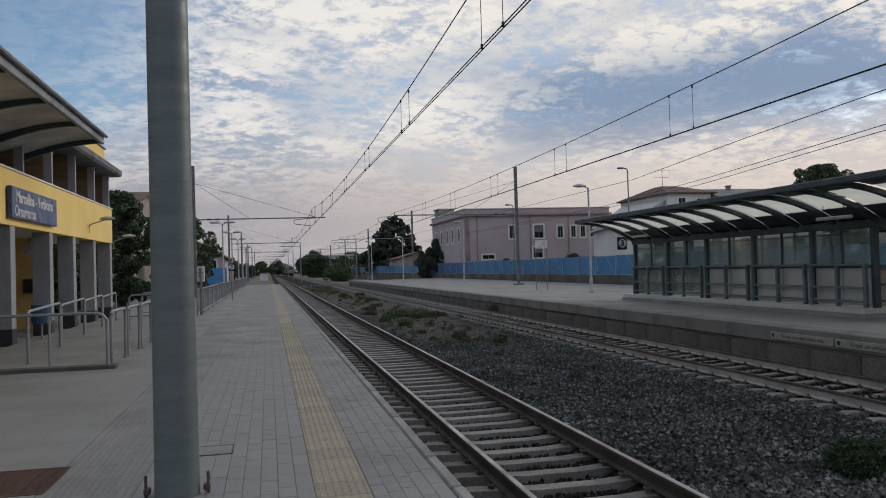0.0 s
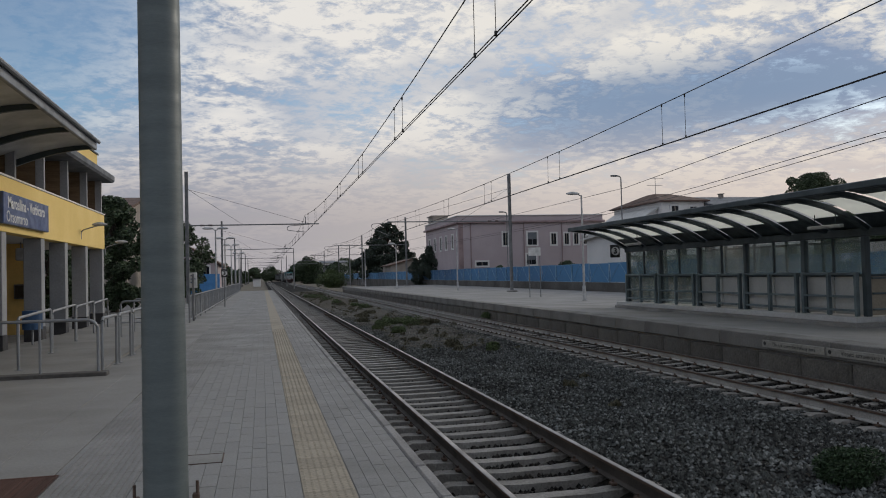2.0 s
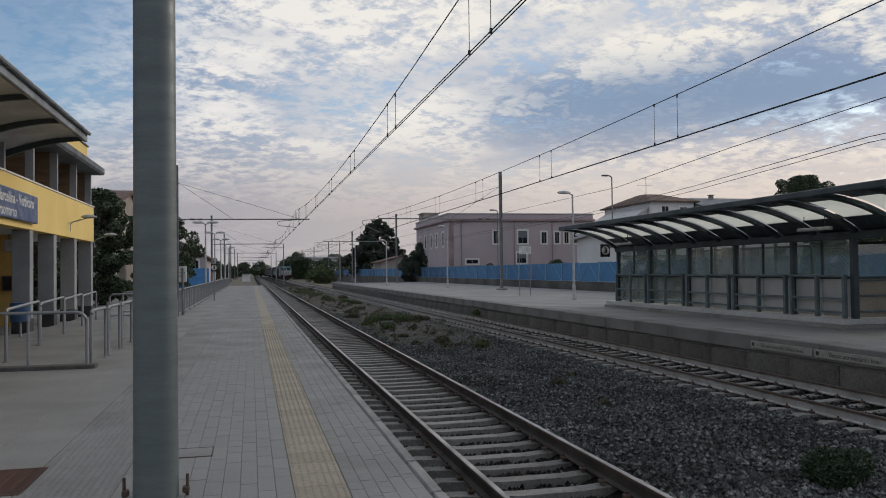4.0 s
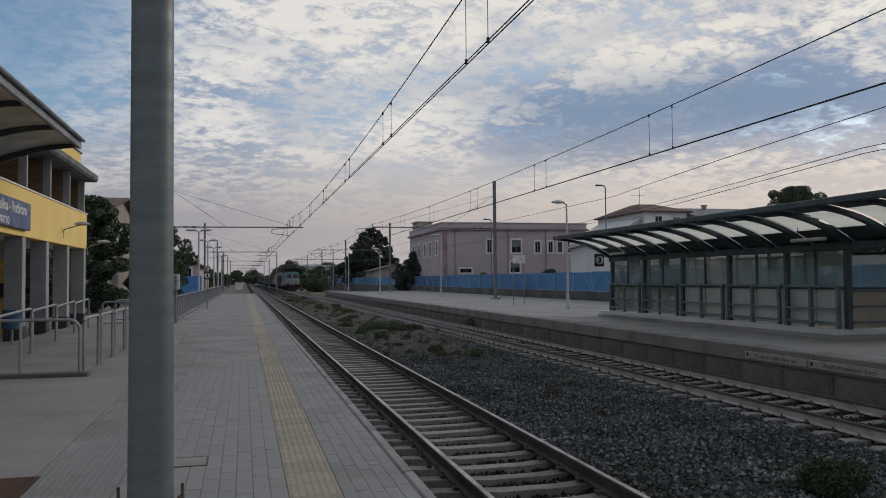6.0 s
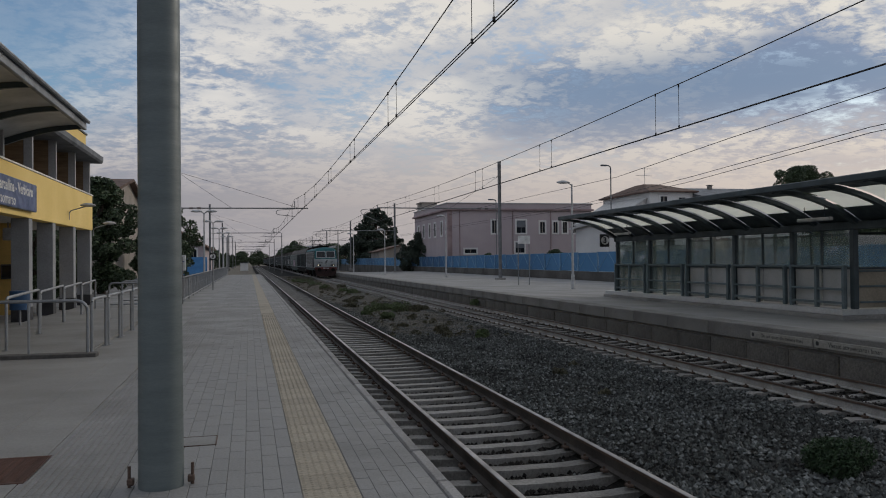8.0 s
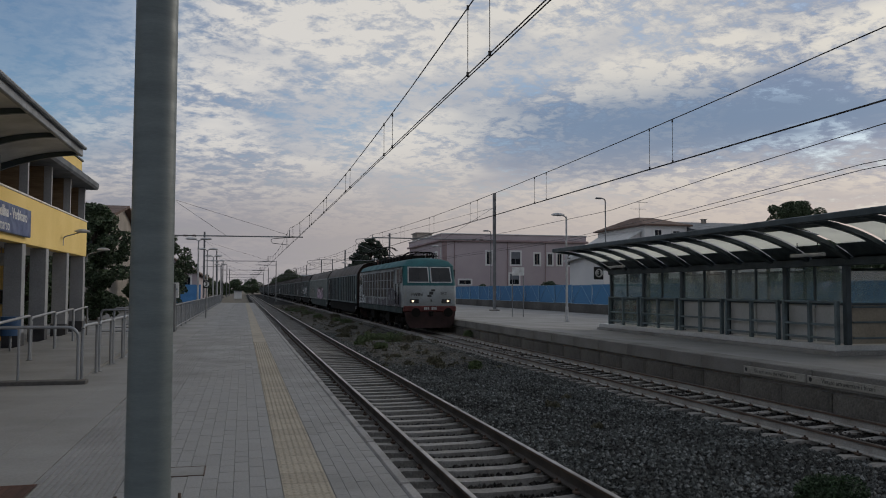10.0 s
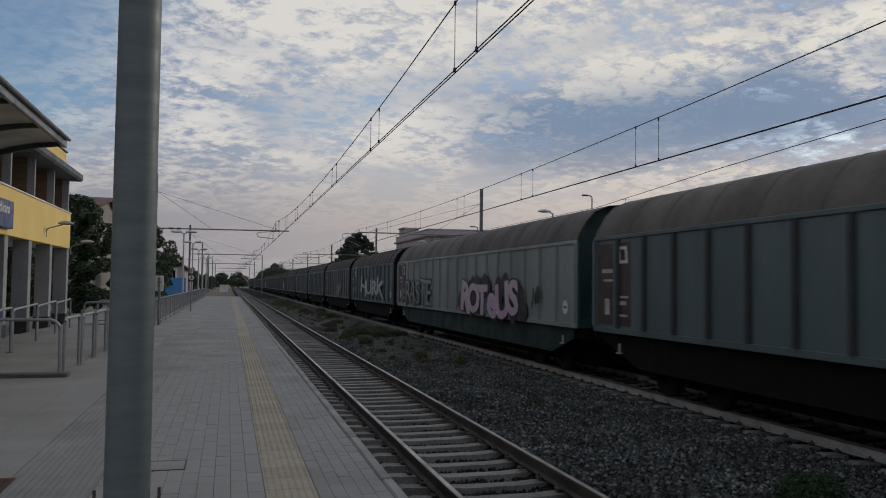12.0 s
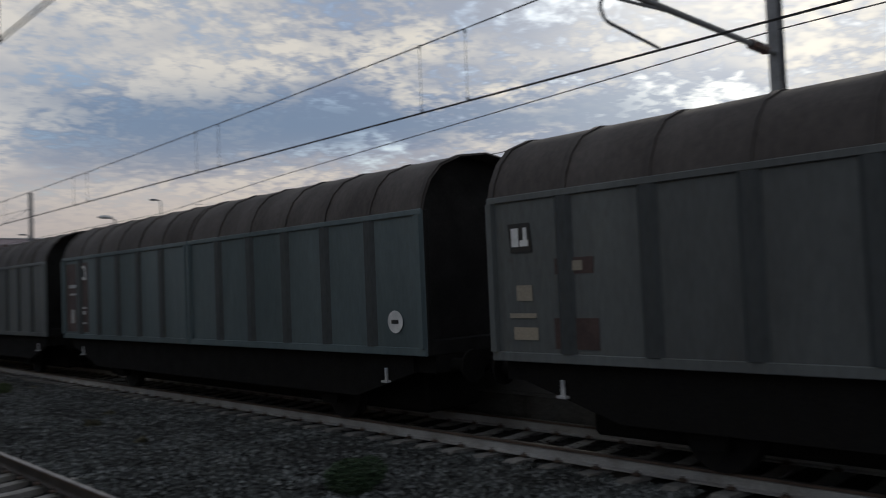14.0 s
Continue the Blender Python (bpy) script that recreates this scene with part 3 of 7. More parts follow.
def clump_mesh(name, blobs, leaves, size, mat, seed, flat=0.0):
    """Many small folded leaves spread in and on overlapping lumps."""
    rng = np.random.default_rng(seed)
    weight = np.array([r ** 2 for *_, r in blobs])
    pick = rng.choice(len(blobs), leaves, p=weight / weight.sum())
    centre = np.array([b[:3] for b in blobs])[pick]
    radius = np.array([b[3] for b in blobs])[pick]
    d = rng.normal(size=(leaves, 3))
    d /= np.linalg.norm(d, axis=1)[:, None]
    d[:, 2] *= 0.85
    where = centre + d * (radius * rng.uniform(0.55, 1.08, leaves) ** 0.6)[:, None]
    a = rng.normal(size=(leaves, 3))
    a[:, 2] *= 1 - flat
    a /= np.linalg.norm(a, axis=1)[:, None]
    b = np.cross(a, rng.normal(size=(leaves, 3)))
    b /= np.linalg.norm(b, axis=1)[:, None]
    s = size * rng.uniform(0.6, 1.4, leaves)[:, None]
    n = np.cross(a, b)
    v = np.stack([where - a * s, where + b * s * 0.5 + n * s * 0.2, where + a * s, where - b * s * 0.5 + n * s * 0.2], 1).reshape(-1, 3)
    i = np.arange(leaves)[:, None] * 4
    faces = np.concatenate([i + [0, 1, 2], i + [0, 2, 3]], 1).reshape(-1, 3)
    me = bpy.data.meshes.new(name)
    me.from_pydata(v.tolist(), [], faces.tolist())
    me.materials.append(M[mat])
    me.update()
    return me


# ---- ground, tracks and platforms ----
def grid_sheet(x0, x1, y0, y1, step_x, step_y, height):
    nx, ny = round((x1 - x0) / step_x), round((y1 - y0) / step_y)
    s = Shape()
    v = [(x0 + (x1 - x0) * i / nx, y0 + (y1 - y0) * j / ny) for j in range(ny + 1) for i in range(nx + 1)]
    s.add([(x, y, height(x, y)) for x, y in v],
          [(j * (nx + 1) + i, j * (nx + 1) + i + 1, (j + 1) * (nx + 1) + i + 1, (j + 1) * (nx + 1) + i) for j in range(ny) for i in range(nx)])
    return s


def bed_offset(x):
    """Hollow between the near track's sleepers, nearly flush on the second track."""
    if x < 4.0:
        return -0.11
    return -0.03 if abs(x - TRACK_2) < 1.3 else 0.02


def build_ground():
    s = Shape()
    s.quad((-3000, -3000, -1.1), (3000, -3000, -1.1), (3000, 3000, -1.1), (-3000, 3000, -1.1))
    structure("ground", s, "earth", "dry brown earth reaching to the horizon", "ground")

    def bed(x, y):
        h = GROUND + 0.03 * noise.noise((x * 1.7, y * 0.9, 3)) + 0.015 * noise.noise((x * 6, y * 6, 1))
        return h + bed_offset(x)
    def soil(x, y):
        ragged = 0.5 * noise.noise((x * 0.5, y * 0.22, 7)) + 0.25 * noise.noise((x * 1.9, y * 1.1, 9))
        inside = min(x - 4.35, 8.25 - x, (y - 24) * 0.16) * 0.07 + 0.05 * ragged
        return bed(x, y) + max(-0.12, min(0.026, inside))
    structure("soil_strip", grid_sheet(4.1, 8.5, 14, 130, 0.22, 0.4, soil), "soil", "brown stony soil overgrown between the two tracks", "soil", 60)
    structure("ballast_bed", grid_sheet(1.30, 11.2, -14, 46, 0.3, 0.3, bed), "ballast", "grey crushed-stone ballast between the two tracks", "ballast", 60)
    structure("ballast_bed_far", grid_sheet(1.30, 11.2, 46, 420, 0.6, 2.0, bed), "ballast", "grey crushed-stone ballast running off down the line", "ballast", 60)


def stones(count, box, size, seed, name, label, keep=None, mat="stones"):
    """Loose angular stones lying in the given stretch, as one joined mesh."""
    rng = np.random.default_rng(seed)
    x0, x1, y0, y1, z = box
    base = np.array([(0, 0, 1), (0.9, 0, 0.1), (0.1, 0.9, 0), (-0.9, 0.1, 0.05), (0, -0.9, 0.1), (0.1, 0, -0.7)])
    faces = np.array([(0, 1, 2), (0, 2, 3), (0, 3, 4), (0, 4, 1), (5, 2, 1), (5, 3, 2), (5, 4, 3), (5, 1, 4)])
    x = rng.uniform(x0, x1, count)
    y = y0 + (y1 - y0) * rng.uniform(0, 1, count) ** 1.5
    if keep is not None:
        ok = keep(x, y)
        x, y = x[ok], y[ok]
    n = len(x)
    r = size * rng.uniform(0.55, 1.5, n)
    ang = rng.uniform(0, 6.283, n)
    v = base[None] * rng.uniform(0.7, 1.3, (n, 6, 3)) * r[:, None, None] * np.array([1, 1, 0.85])
    c, s_ = np.cos(ang)[:, None], np.sin(ang)[:, None]
    vx, vy = v[:, :, 0] * c - v[:, :, 1] * s_, v[:, :, 0] * s_ + v[:, :, 1] * c
    zz = np.array([z + 0.03 * noise.noise((a * 1.7, b * 0.9, 3)) + bed_offset(a) for a, b in zip(x, y)])
    v = np.stack([vx + x[:, None], vy + y[:, None], v[:, :, 2] + zz[:, None] + 0.25 * r[:, None]], 2).reshape(-1, 3)
    f = (faces[None] + (np.arange(n) * 6)[:, None, None]).reshape(-1, 3)
    me = bpy.data.meshes.new(name)
    me.from_pydata(v.tolist(), [], f.tolist())
    me.materials.append(M[mat])
    me.update()
    tagged(new(name, me), label, "ballast", "", "stuff")


RAIL_OUTLINE = [(-0.036, 0), (-0.036, -0.03), (-0.010, -0.045), (-0.010, -0.14), (-0.07, -0.155), (-0.07, -0.172),
                (0.07, -0.172), (0.07, -0.155), (0.010, -0.14), (0.010, -0.045), (0.036, -0.03), (0.036, 0)]


def build_track(centre, name, sleepers_from, sleepers_to, count_parts, web):
    track = thing(name, "railway track with steel rails on pale concrete sleepers in ballast", "railway track", pose(centre, 0, 0))
    track["kind"] = "structure"
    for side in (-0.7525, 0.7525):
        s = Shape()
        s.extrude([(side + x, RAIL + z) for x, z in RAIL_OUTLINE], -14, 420, "y")
        s.slot = [0 if k in (0, 10, 11) else 1 for k in range(len(s.f))]
        rail = part("rail", s, ["rail", web], track, "steel rail with a dusty web and a worn head")
        h = Shape()
        h.extrude([(side - 0.031, RAIL + 0.001), (side - 0.026, RAIL + 0.006), (side + 0.026, RAIL + 0.006), (side + 0.031, RAIL + 0.001)], -14, 420, "y")
        part("rail_head", h, "rail_top" if web == "rail_grey" else "rail_grey", rail, "worn running surface")
    s = Shape()
    s.extrude([(-1.2, -0.12), (-1.2, 0.07), (-1.1, 0.10), (-0.35, 0.055), (0.35, 0.055), (1.1, 0.10), (1.2, 0.07), (1.2, -0.12)], -0.105, 0.105, "y")
    top = RAIL - 0.172 - 0.10
    me = s.mesh("sleeper", [M["sleeper"]])
    clip = Shape()
    for side in (-0.7525, 0.7525):
        for d in (-0.115, 0.115):
            clip.box(side + d - 0.035, side + d + 0.035, -0.05, 0.05, 0.098, 0.135, chamfer=0.01)
            clip.tube([(side + d, 0, 0.12), (side + d, 0, 0.165)], 0.016, 6)
    clip_me = clip.mesh("fastening", [M["rail"]])
    far = Shape()
    y, n = sleepers_from, 0
    rng = random.Random(5)
    while y < sleepers_to:
        at = pose(rng.uniform(-0.02, 0.02), y, top + rng.uniform(-0.008, 0.008), 0, 0, rng.uniform(-0.6, 0.6))
        if n < count_parts:
            sl = part("sleeper", me, None, track, at=at)
            part("fastening", clip_me, None, sl)
        else:
            far.box(-1.2, 1.2, y - 0.115, y + 0.115, top, top + 0.085)
        y += 0.6
        n += 1
    tagged(part("sleepers_far", far, "sleeper", track), "", "", "", "stuff")


def build_near_platform():
    # the body lies under the paving; everything on top of it is laid 4 mm or more proud
    s = Shape()
    s.box(-60, 1.34, -20, 107, -1.1, -0.055)
    platform = structure("platform_near", s, "joint", "long grey station platform with block paving", "platform")
    rng = random.Random(2)
    # smooth concrete beside the paving, in large bays with open joints
    bays = [(-9, -2.39, -6, 15.44), (-2.386, -1.785, -6, 6.77), (-2.386, -1.785, 7.69, 15.44), (-7, -1.785, 15.444, 106)]
    for x0, x1, y0, y1 in bays:
        b = Shape()
        b.box(x0, x1, y0, y1, -0.055, 0.0, chamfer=0.003)
        part("concrete_bay", b, "slab", platform, "smooth grey concrete surface")
    b = Shape()
    b.box(-1.70, 1.281, -6, 106, -0.0545, -0.007)
    part("joint_sand", b, "joint", platform, "sand filling the joints of the paving")
    # paving in rows along the track, each row broken at its own places
    unit, far = {}, Shape()
    lane_w = 0.134
    n_parts = 0
    for lane in range(10):
        x0 = -1.04 + lane * lane_w
        y = -6 + rng.uniform(0, 0.5)
        while y < 106:
            length = rng.choice((0.27, 0.4, 0.4, 0.54))
            if 4.5 < y < 16 and n_parts < 290:
                key = length
                if key not in unit:
                    p = Shape()
                    p.box(0.0018, lane_w - 0.0018, 0.0018, length - 0.0018, -0.05, 0.0, chamfer=0.003)
                    unit[key] = p.mesh("paver", [M["paver"]])
                part("paver", unit[key], None, platform, at=pose(x0, y, rng.uniform(-0.0015, 0.0015)))
                n_parts += 1
            else:
                far.box(x0 + 0.0025, x0 + lane_w - 0.0025, y + 0.0025, y + length - 0.0025, -0.05, rng.uniform(-0.0015, 0.0015))
            y += length
    # between the yellow strip and the edge
    for lane in range(5):
        x0 = 0.713 + lane * 0.1135
        y = -6 + rng.uniform(0, 0.5)
        while y < 106:
            length = rng.choice((0.16, 0.22, 0.3)) * (1 if y < 40 else 3)
            far.box(x0 + 0.002, x0 + 0.1115, y + 0.002, y + length - 0.002, -0.05, rng.uniform(-0.0015, 0.0015))
            y += length
    # ribbed guiding strip
    y = -6.0
    while y < 106:
        far.box(-1.775, -1.05, y + 0.003, y + 0.397, -0.05, -0.003)
        if y < 30:
            for k in range(-5, 7):
                far.box(-1.445 + k * 0.058, -1.445 + k * 0.058 + 0.03, y + 0.003, y + 0.397, -0.003, 0.004)
        y += 0.4
    tagged(part("pavers_joined", far, "paver_far", platform), "", "", "", "stuff")
    # yellow tactile strip: slabs with rows of small domes
    slab = Shape()
    slab.box(0.304, 0.706, 0.003, 0.397, -0.05, 0.001, chamfer=0.004)
    for i in range(7):
        for j in range(7):
            x, yy = 0.33 + i * 0.058, 0.026 + j * 0.058
            slab.add([(x - 0.013, yy - 0.013, 0.001), (x + 0.013, yy - 0.013, 0.001), (x + 0.013, yy + 0.013, 0.001), (x - 0.013, yy + 0.013, 0.001),
                      (x - 0.007, yy - 0.007, 0.006), (x + 0.007, yy - 0.007, 0.006), (x + 0.007, yy + 0.007, 0.006), (x - 0.007, yy + 0.007, 0.006)],
                     [(4, 5, 6, 7), (0, 1, 5, 4), (1, 2, 6, 5), (2, 3, 7, 6), (3, 0, 4, 7)])
    slab_me = slab.mesh("tactile_slab", [M["tactile"]])
    rest, y = Shape(), -6.0
    while y < 106:
        if 4.4 < y < 26:
            part("tactile_slab", slab_me, None, platform, "", at=pose(0, y, 0))
        else:
            rest.box(0.304, 0.706, y + 0.003, y + 0.397, -0.05, 0.003)
        y += 0.4
    tagged(part("tactile_slabs_joined", rest, "tactile_far", platform), "", "", "", "stuff")
    # edge stones, a little proud of the wall below
    stone = Shape()
    stone.box(1.305, 1.405, 0.006, 0.994, -0.22, 0.0, chamfer=0.015)
    stone_me = stone.mesh("edge_stone", [M["edge_stone"]])
    for k in range(-6, 106):
        part("edge_stone", stone_me, None, platform, at=pose(rng.uniform(-0.006, 0.006), k, rng.uniform(-0.004, 0.004)))
    gap = Shape()
    gap.box(1.283, 1.302, -6, 106, -0.054, -0.012)
    part("edge_joint", gap, "dark_stone", platform, "dark open joint along the edge stones")
    # sunken grating and inspection cover
    grate = thing("drain_grating", "rusty brown steel drain grating set in the platform", "grating", pose(-2.05, 7.23, 0.0))
    g = Shape()
    g.box(-0.33, 0.33, -0.45, 0.45, -0.053, -0.03)
    part("pit", g, "sign_black", grate, "dark pit under the bars")
    g = Shape()
    for x0, x1, y0, y1 in ((-0.33, 0.33, -0.45, -0.42), (-0.33, 0.33, 0.42, 0.45), (-0.33, -0.30, -0.42, 0.42), (0.30, 0.33, -0.42, 0.42)):
        g.box(x0, x1, y0, y1, -0.03, 0.004, chamfer=0.004)
    part("frame", g, "rust", grate)
    bar = Shape()
    bar.box(-0.30, 0.30, -0.009, 0.009, -0.03, 0.001, chamfer=0.003)
    bar_me = bar.mesh("bar", [M["rust"]])
    for k in range(26):
        part("bar", bar_me, None, grate, at=pose(0, -0.40 + k * 0.032, 0))
    cover = thing("inspection_cover", "paved inspection cover with a thin dark metal rim", "manhole cover", pose(-0.52, 7.9, 0.0))
    c = Shape()
    for x0, x1, y0, y1 in ((-0.23, 0.16, -0.2, -0.188), (-0.23, 0.16, 0.188, 0.2), (-0.23, -0.218, -0.188, 0.188), (0.148, 0.16, -0.188, 0.188)):
        c.box(x0, x1, y0, y1, -0.02, 0.006)
    part("rim", c, "rail", cover)
    c = Shape()
    c.box(-0.214, 0.144, -0.184, 0.184, -0.02, 0.005, chamfer=0.003)
    part("lid", c, "slab", cover, "grey paved lid")
    return platform


def build_far_platform():
    s = Shape()
    s.box(11.3, 24.4, -30, 114, -1.1, -0.07)
    platform = structure("platform_far", s, "concrete", "pale concrete platform across the tracks, stained wall along its edge", "platform")
    top = Shape()
    top.extrude([(11.56, -0.09), (11.56, 0.105), (14.7, 0.01), (24.4, 0.0), (24.4, -0.09)], -30, 114, "y")
    part("surface", top, "far_top", platform, "pale grey concrete surface falling away from the edge")
    slab = Shape()
    slab.box(11.0, 11.555, 0.006, 1.994, -0.235, 0.11, chamfer=0.018)
    slab_me = slab.mesh("coping_slab", [M["coping"]])
    ledge = Shape()
    ledge.box(11.10, 11.4, -30, 114, -0.30, -0.24)
    part("shadow_ledge", ledge, "concrete", platform, "set-back concrete ledge under the coping")
    block = Shape()
    block.box(11.05, 11.28, 0.006, 1.494, -0.80, -0.30, chamfer=0.014)
    block_me = block.mesh("wall_block", [M["far_face"]])
    rng = random.Random(8)
    for k in range(-15, 57):
        part("coping_slab", slab_me, None, platform, at=pose(rng.uniform(-0.008, 0.008), 2 * k, rng.uniform(-0.006, 0.004)))
    for k in range(-20, 76):
        part("wall_block", block_me, None, platform, at=pose(rng.uniform(-0.012, 0.012), 1.5 * k, rng.uniform(-0.008, 0.008)))
    return platform


def build_notices(platform):
    """Warning boards let into the far platform's coping."""
    for y0, y1, text, size in ((14.17, 16.22, "Do not cross the railway lines", 0.115), (12.0, 14.10, "Vietato attraversare i binari", 0.125)):
        board = thing("warning_board", "long pale warning board with black lettering on the platform edge", "sign", pose(10.985, (y0 + y1) / 2, -0.085))
        half = (y1 - y0) / 2
        b = Shape()
        b.box(-0.012, 0.01, -half, half, -0.085, 0.075, chamfer=0.004)
        part("plate", b, "coping_pale", board)
        words("lettering", text, size, "sign_black", board, pose(-0.014, -0.06, -0.005, 90, 0, -90), 0.001, wide=1.0)
        d = Shape()
        d.tube([(-0.014, half - 0.10, 0), (-0.018, half - 0.10, 0)], 0.045, 14)
        part("symbol", d, "sign_black", board, "small round black symbol")


# ---- station building ----
def build_station():
    F = -6.2                     # the front of the columns
    house = thing("station_building", "yellow rendered two-storey station with grey columns and an upper loggia", "building")
    col_y = [18.5, 21.9, 25.55, 28.45, 31.6, 34.7]
    for y in col_y:
        c = Shape()
        c.box(F - 0.48, F, y - 0.19, y + 0.19, 0.42, 2.98, chamfer=0.01)
        col = part("column", c, "grey_render", house, "grey rendered column")
        c = Shape()
        c.box(F - 0.49, F + 0.01, y - 0.20, y + 0.20, -0.05, 0.42, chamfer=0.01)
        part("plinth", c, "dark_stone", col, "dark stone plinth")
    w = Shape()
    w.box(F - 0.35, F + 0.02, 12, 34.95, 2.985, 4.36, chamfer=0.008)
    part("wall_band", w, "yellow", house, "yellow rendered wall band")
    w = Shape()
    w.box(F - 0.35, F + 0.05, 12, 34.98, 4.365, 4.42, chamfer=0.01)
    part("coping", w, "white_render", house, "pale coping")
    # upper loggia: slim piers, deep recess with brown shutters
    for y in (20.2, 23.0, 25.9, 28.9, 31.9, 34.65):
        p = Shape()
        p.box(F - 0.26, F - 0.02, y - 0.07, y + 0.07, 4.42, 5.72, chamfer=0.008)
        part("pier", p, "grey_render", house)
        p = Shape()
        p.box(F - 1.15, F - 0.262, y - 0.05, y + 0.05, 4.42, 5.72)
        part("partition", p, "brown", house, "brown partition")
    w = Shape()
    w.box(F - 1.5, F - 1.2, 12, 34.9, 4.36, 5.72)
    part("upper_wall", w, "inner_yellow", house, "ochre wall behind the loggia")
    for y in (21.6, 24.45, 27.4, 30.4, 33.3):
        g = Shape()
        g.box(F - 1.19, F - 1.13, y - 0.75, y + 0.75, 4.44, 5.6, chamfer=0.01)
        part("shutter", g, "brown", house, "brown roller shutter")
    s = Shape()
    s.extrude([(F - 8.0, 5.72), (F + 0.32, 5.72), (F + 0.38, 5.80), (F + 0.38, 5.98), (F - 8.0, 6.02)], 12, 35.3, "y")
    part("roof_slab", s, "slate", house, "grey flat roof edge")
    s = Shape()
    s.box(F - 7.5, F - 0.1, 12, 34.3, 6.0, 6.72, chamfer=0.01)
    part("parapet", s, "yellow", house, "yellow parapet")
    s = Shape()
    s.box(F - 7.6, F - 0.05, 12, 34.4, 6.725, 6.79, chamfer=0.01)
    part("parapet_cap", s, "slate", house)
    # ground floor: floor slab of the porch ceiling, back wall and side wall with openings
    s = Shape()
    s.box(F - 4.2, F - 0.36, 12, 34.9, 3.0, 3.35)
    part("porch_ceiling", s, "white_render", house)
    s = Shape()
    for y0, y1 in ((12, 24.2), (25.3, 27.6), (28.8, 30.9), (32.1, 34.9)):
        s.box(F - 4.4, F - 4.15, y0, y1, 0, 3.0)
    for y0, y1 in ((24.2, 25.3), (27.6, 28.8), (30.9, 32.1)):
        s.box(F - 4.4, F - 4.15, y0, y1, 2.3, 3.0)
    part("porch_wall", s, "inner_yellow", house, "ochre wall inside the porch")
    s = Shape()
    s.box(F - 4.148, F - 4.11, 12, 34.88, 0, 0.95)
    part("dado", s, "bin_blue", house, "dark blue dado")
    s = Shape()
    s.box(-8.6, -7.15, 29.0, 29.3, 0, 3.0, chamfer=0.01)
    part("cross_wall", s, "inner_yellow", house, "ochre cross wall under the porch")
    for y in (24.75, 28.2, 31.5):
        d = Shape()
        d.box(F - 4.3, F - 4.24, y - 0.54, y + 0.54, 0, 2.28)
        part("doorway_glass", d, "dark_glass", house, "dark glazed door")
    s = Shape()
    s.box(F - 9.0, F - 4.4, 12, 34.9, 0, 5.72)
    part("rear_block", s, "yellow", house, "yellow rendered rear of the building")
    # fixtures
    sign = thing("station_sign", "blue enamel station name board with white lettering on the yellow wall", "sign", pose(F + 0.10, 23.45, 3.55))
    b = Shape()
    b.box(-0.06, 0.06, -2.12, 2.12, -0.39, 0.39, chamfer=0.015)
    part("board", b, "sign_blue", sign)
    for y in (-1.6, 0, 1.6):
        b = Shape()
        b.box(-0.10, -0.06, y - 0.05, y + 0.05, -0.3, 0.3)
        part("bracket", b, "galv", sign)
    words("lettering", "Marcellina - Verbicaro", 0.40, "sign_white", sign, pose(0.062, -0.05, 0.14, 90, 0, 90), 0.002, 0.010, 0.96)
    words("lettering", "Orsomarso", 0.40, "sign_white", sign, pose(0.062, -0.98, -0.21, 90, 0, 90), 0.002, 0.004, 0.98)
    for y, z in ((30.6, 3.55), (35.1, 3.12)):
        wall_lamp(F + 0.02, y, z)
    # information screen and a bin under the porch
    tv = thing("wall_monitor", "dark flat monitor in a shell on the ochre porch wall", "monitor", pose(-7.55, 28.9, 1.42))
    b = Shape()
    b.box(-0.35, 0.35, -0.06, 0.06, -0.24, 0.24, chamfer=0.02)
    part("shell", b, "screen_grey", tv)
    b = Shape()
    b.box(-0.31, 0.31, -0.066, -0.062, -0.2, 0.2)
    part("screen", b, "dark_glass", tv)
    b = Shape()
    b.box(-0.03, 0.03, 0.06, 0.10, -0.1, 0.1)
    part("wall_bracket", b, "galv", tv)
    speaker = thing("horn_loudspeaker", "pale horn loudspeaker under the porch ceiling", "loudspeaker", pose(-7.5, 28.2, 2.62))
    b = Shape()
    b.box(-0.14, 0.14, -0.1, 0.1, -0.2, 0.2, chamfer=0.03)
    part("housing", b, "lamp_grey", speaker)
    b = Shape()
    b.tube([(0, 0, 0.2), (0, 0, 0.38)], 0.02, 6)
    part("stem", b, "galv", speaker)
    bin_ = thing("litter_bin", "blue litter bin on a steel post by the porch", "bin", pose(-5.75, 22.6, 0))
    b = Shape()
    b.extrude([(0.24 * math.cos(a), 0.24 * math.sin(a)) for a in np.linspace(0, 2 * math.pi, 18)[:-1]], 0.5, 0.98, "z")
    part("bucket", b, "bin_blue", bin_, smooth=40)
    b = Shape()
    b.tube([(0, 0, 0), (0, 0, 0.5)], 0.03, 8)
    part("post", b, "galv", bin_)


def wall_lamp(x, y, z):
    lamp = thing("wall_lamp", "pale street-type wall lamp on a bent bracket", "lamp", pose(x, y, z), "lamps on the station wall")
    b = Shape()
    b.tube(rounded([(0, 0, -0.35), (0, 0, -0.05), (0.55, 0, 0.12)], 0.12), 0.02, 8)
    part("bracket", b, "galv", lamp)
    lamp_head(lamp, (0.62, 0, 0.15), 0.5, 0.15)


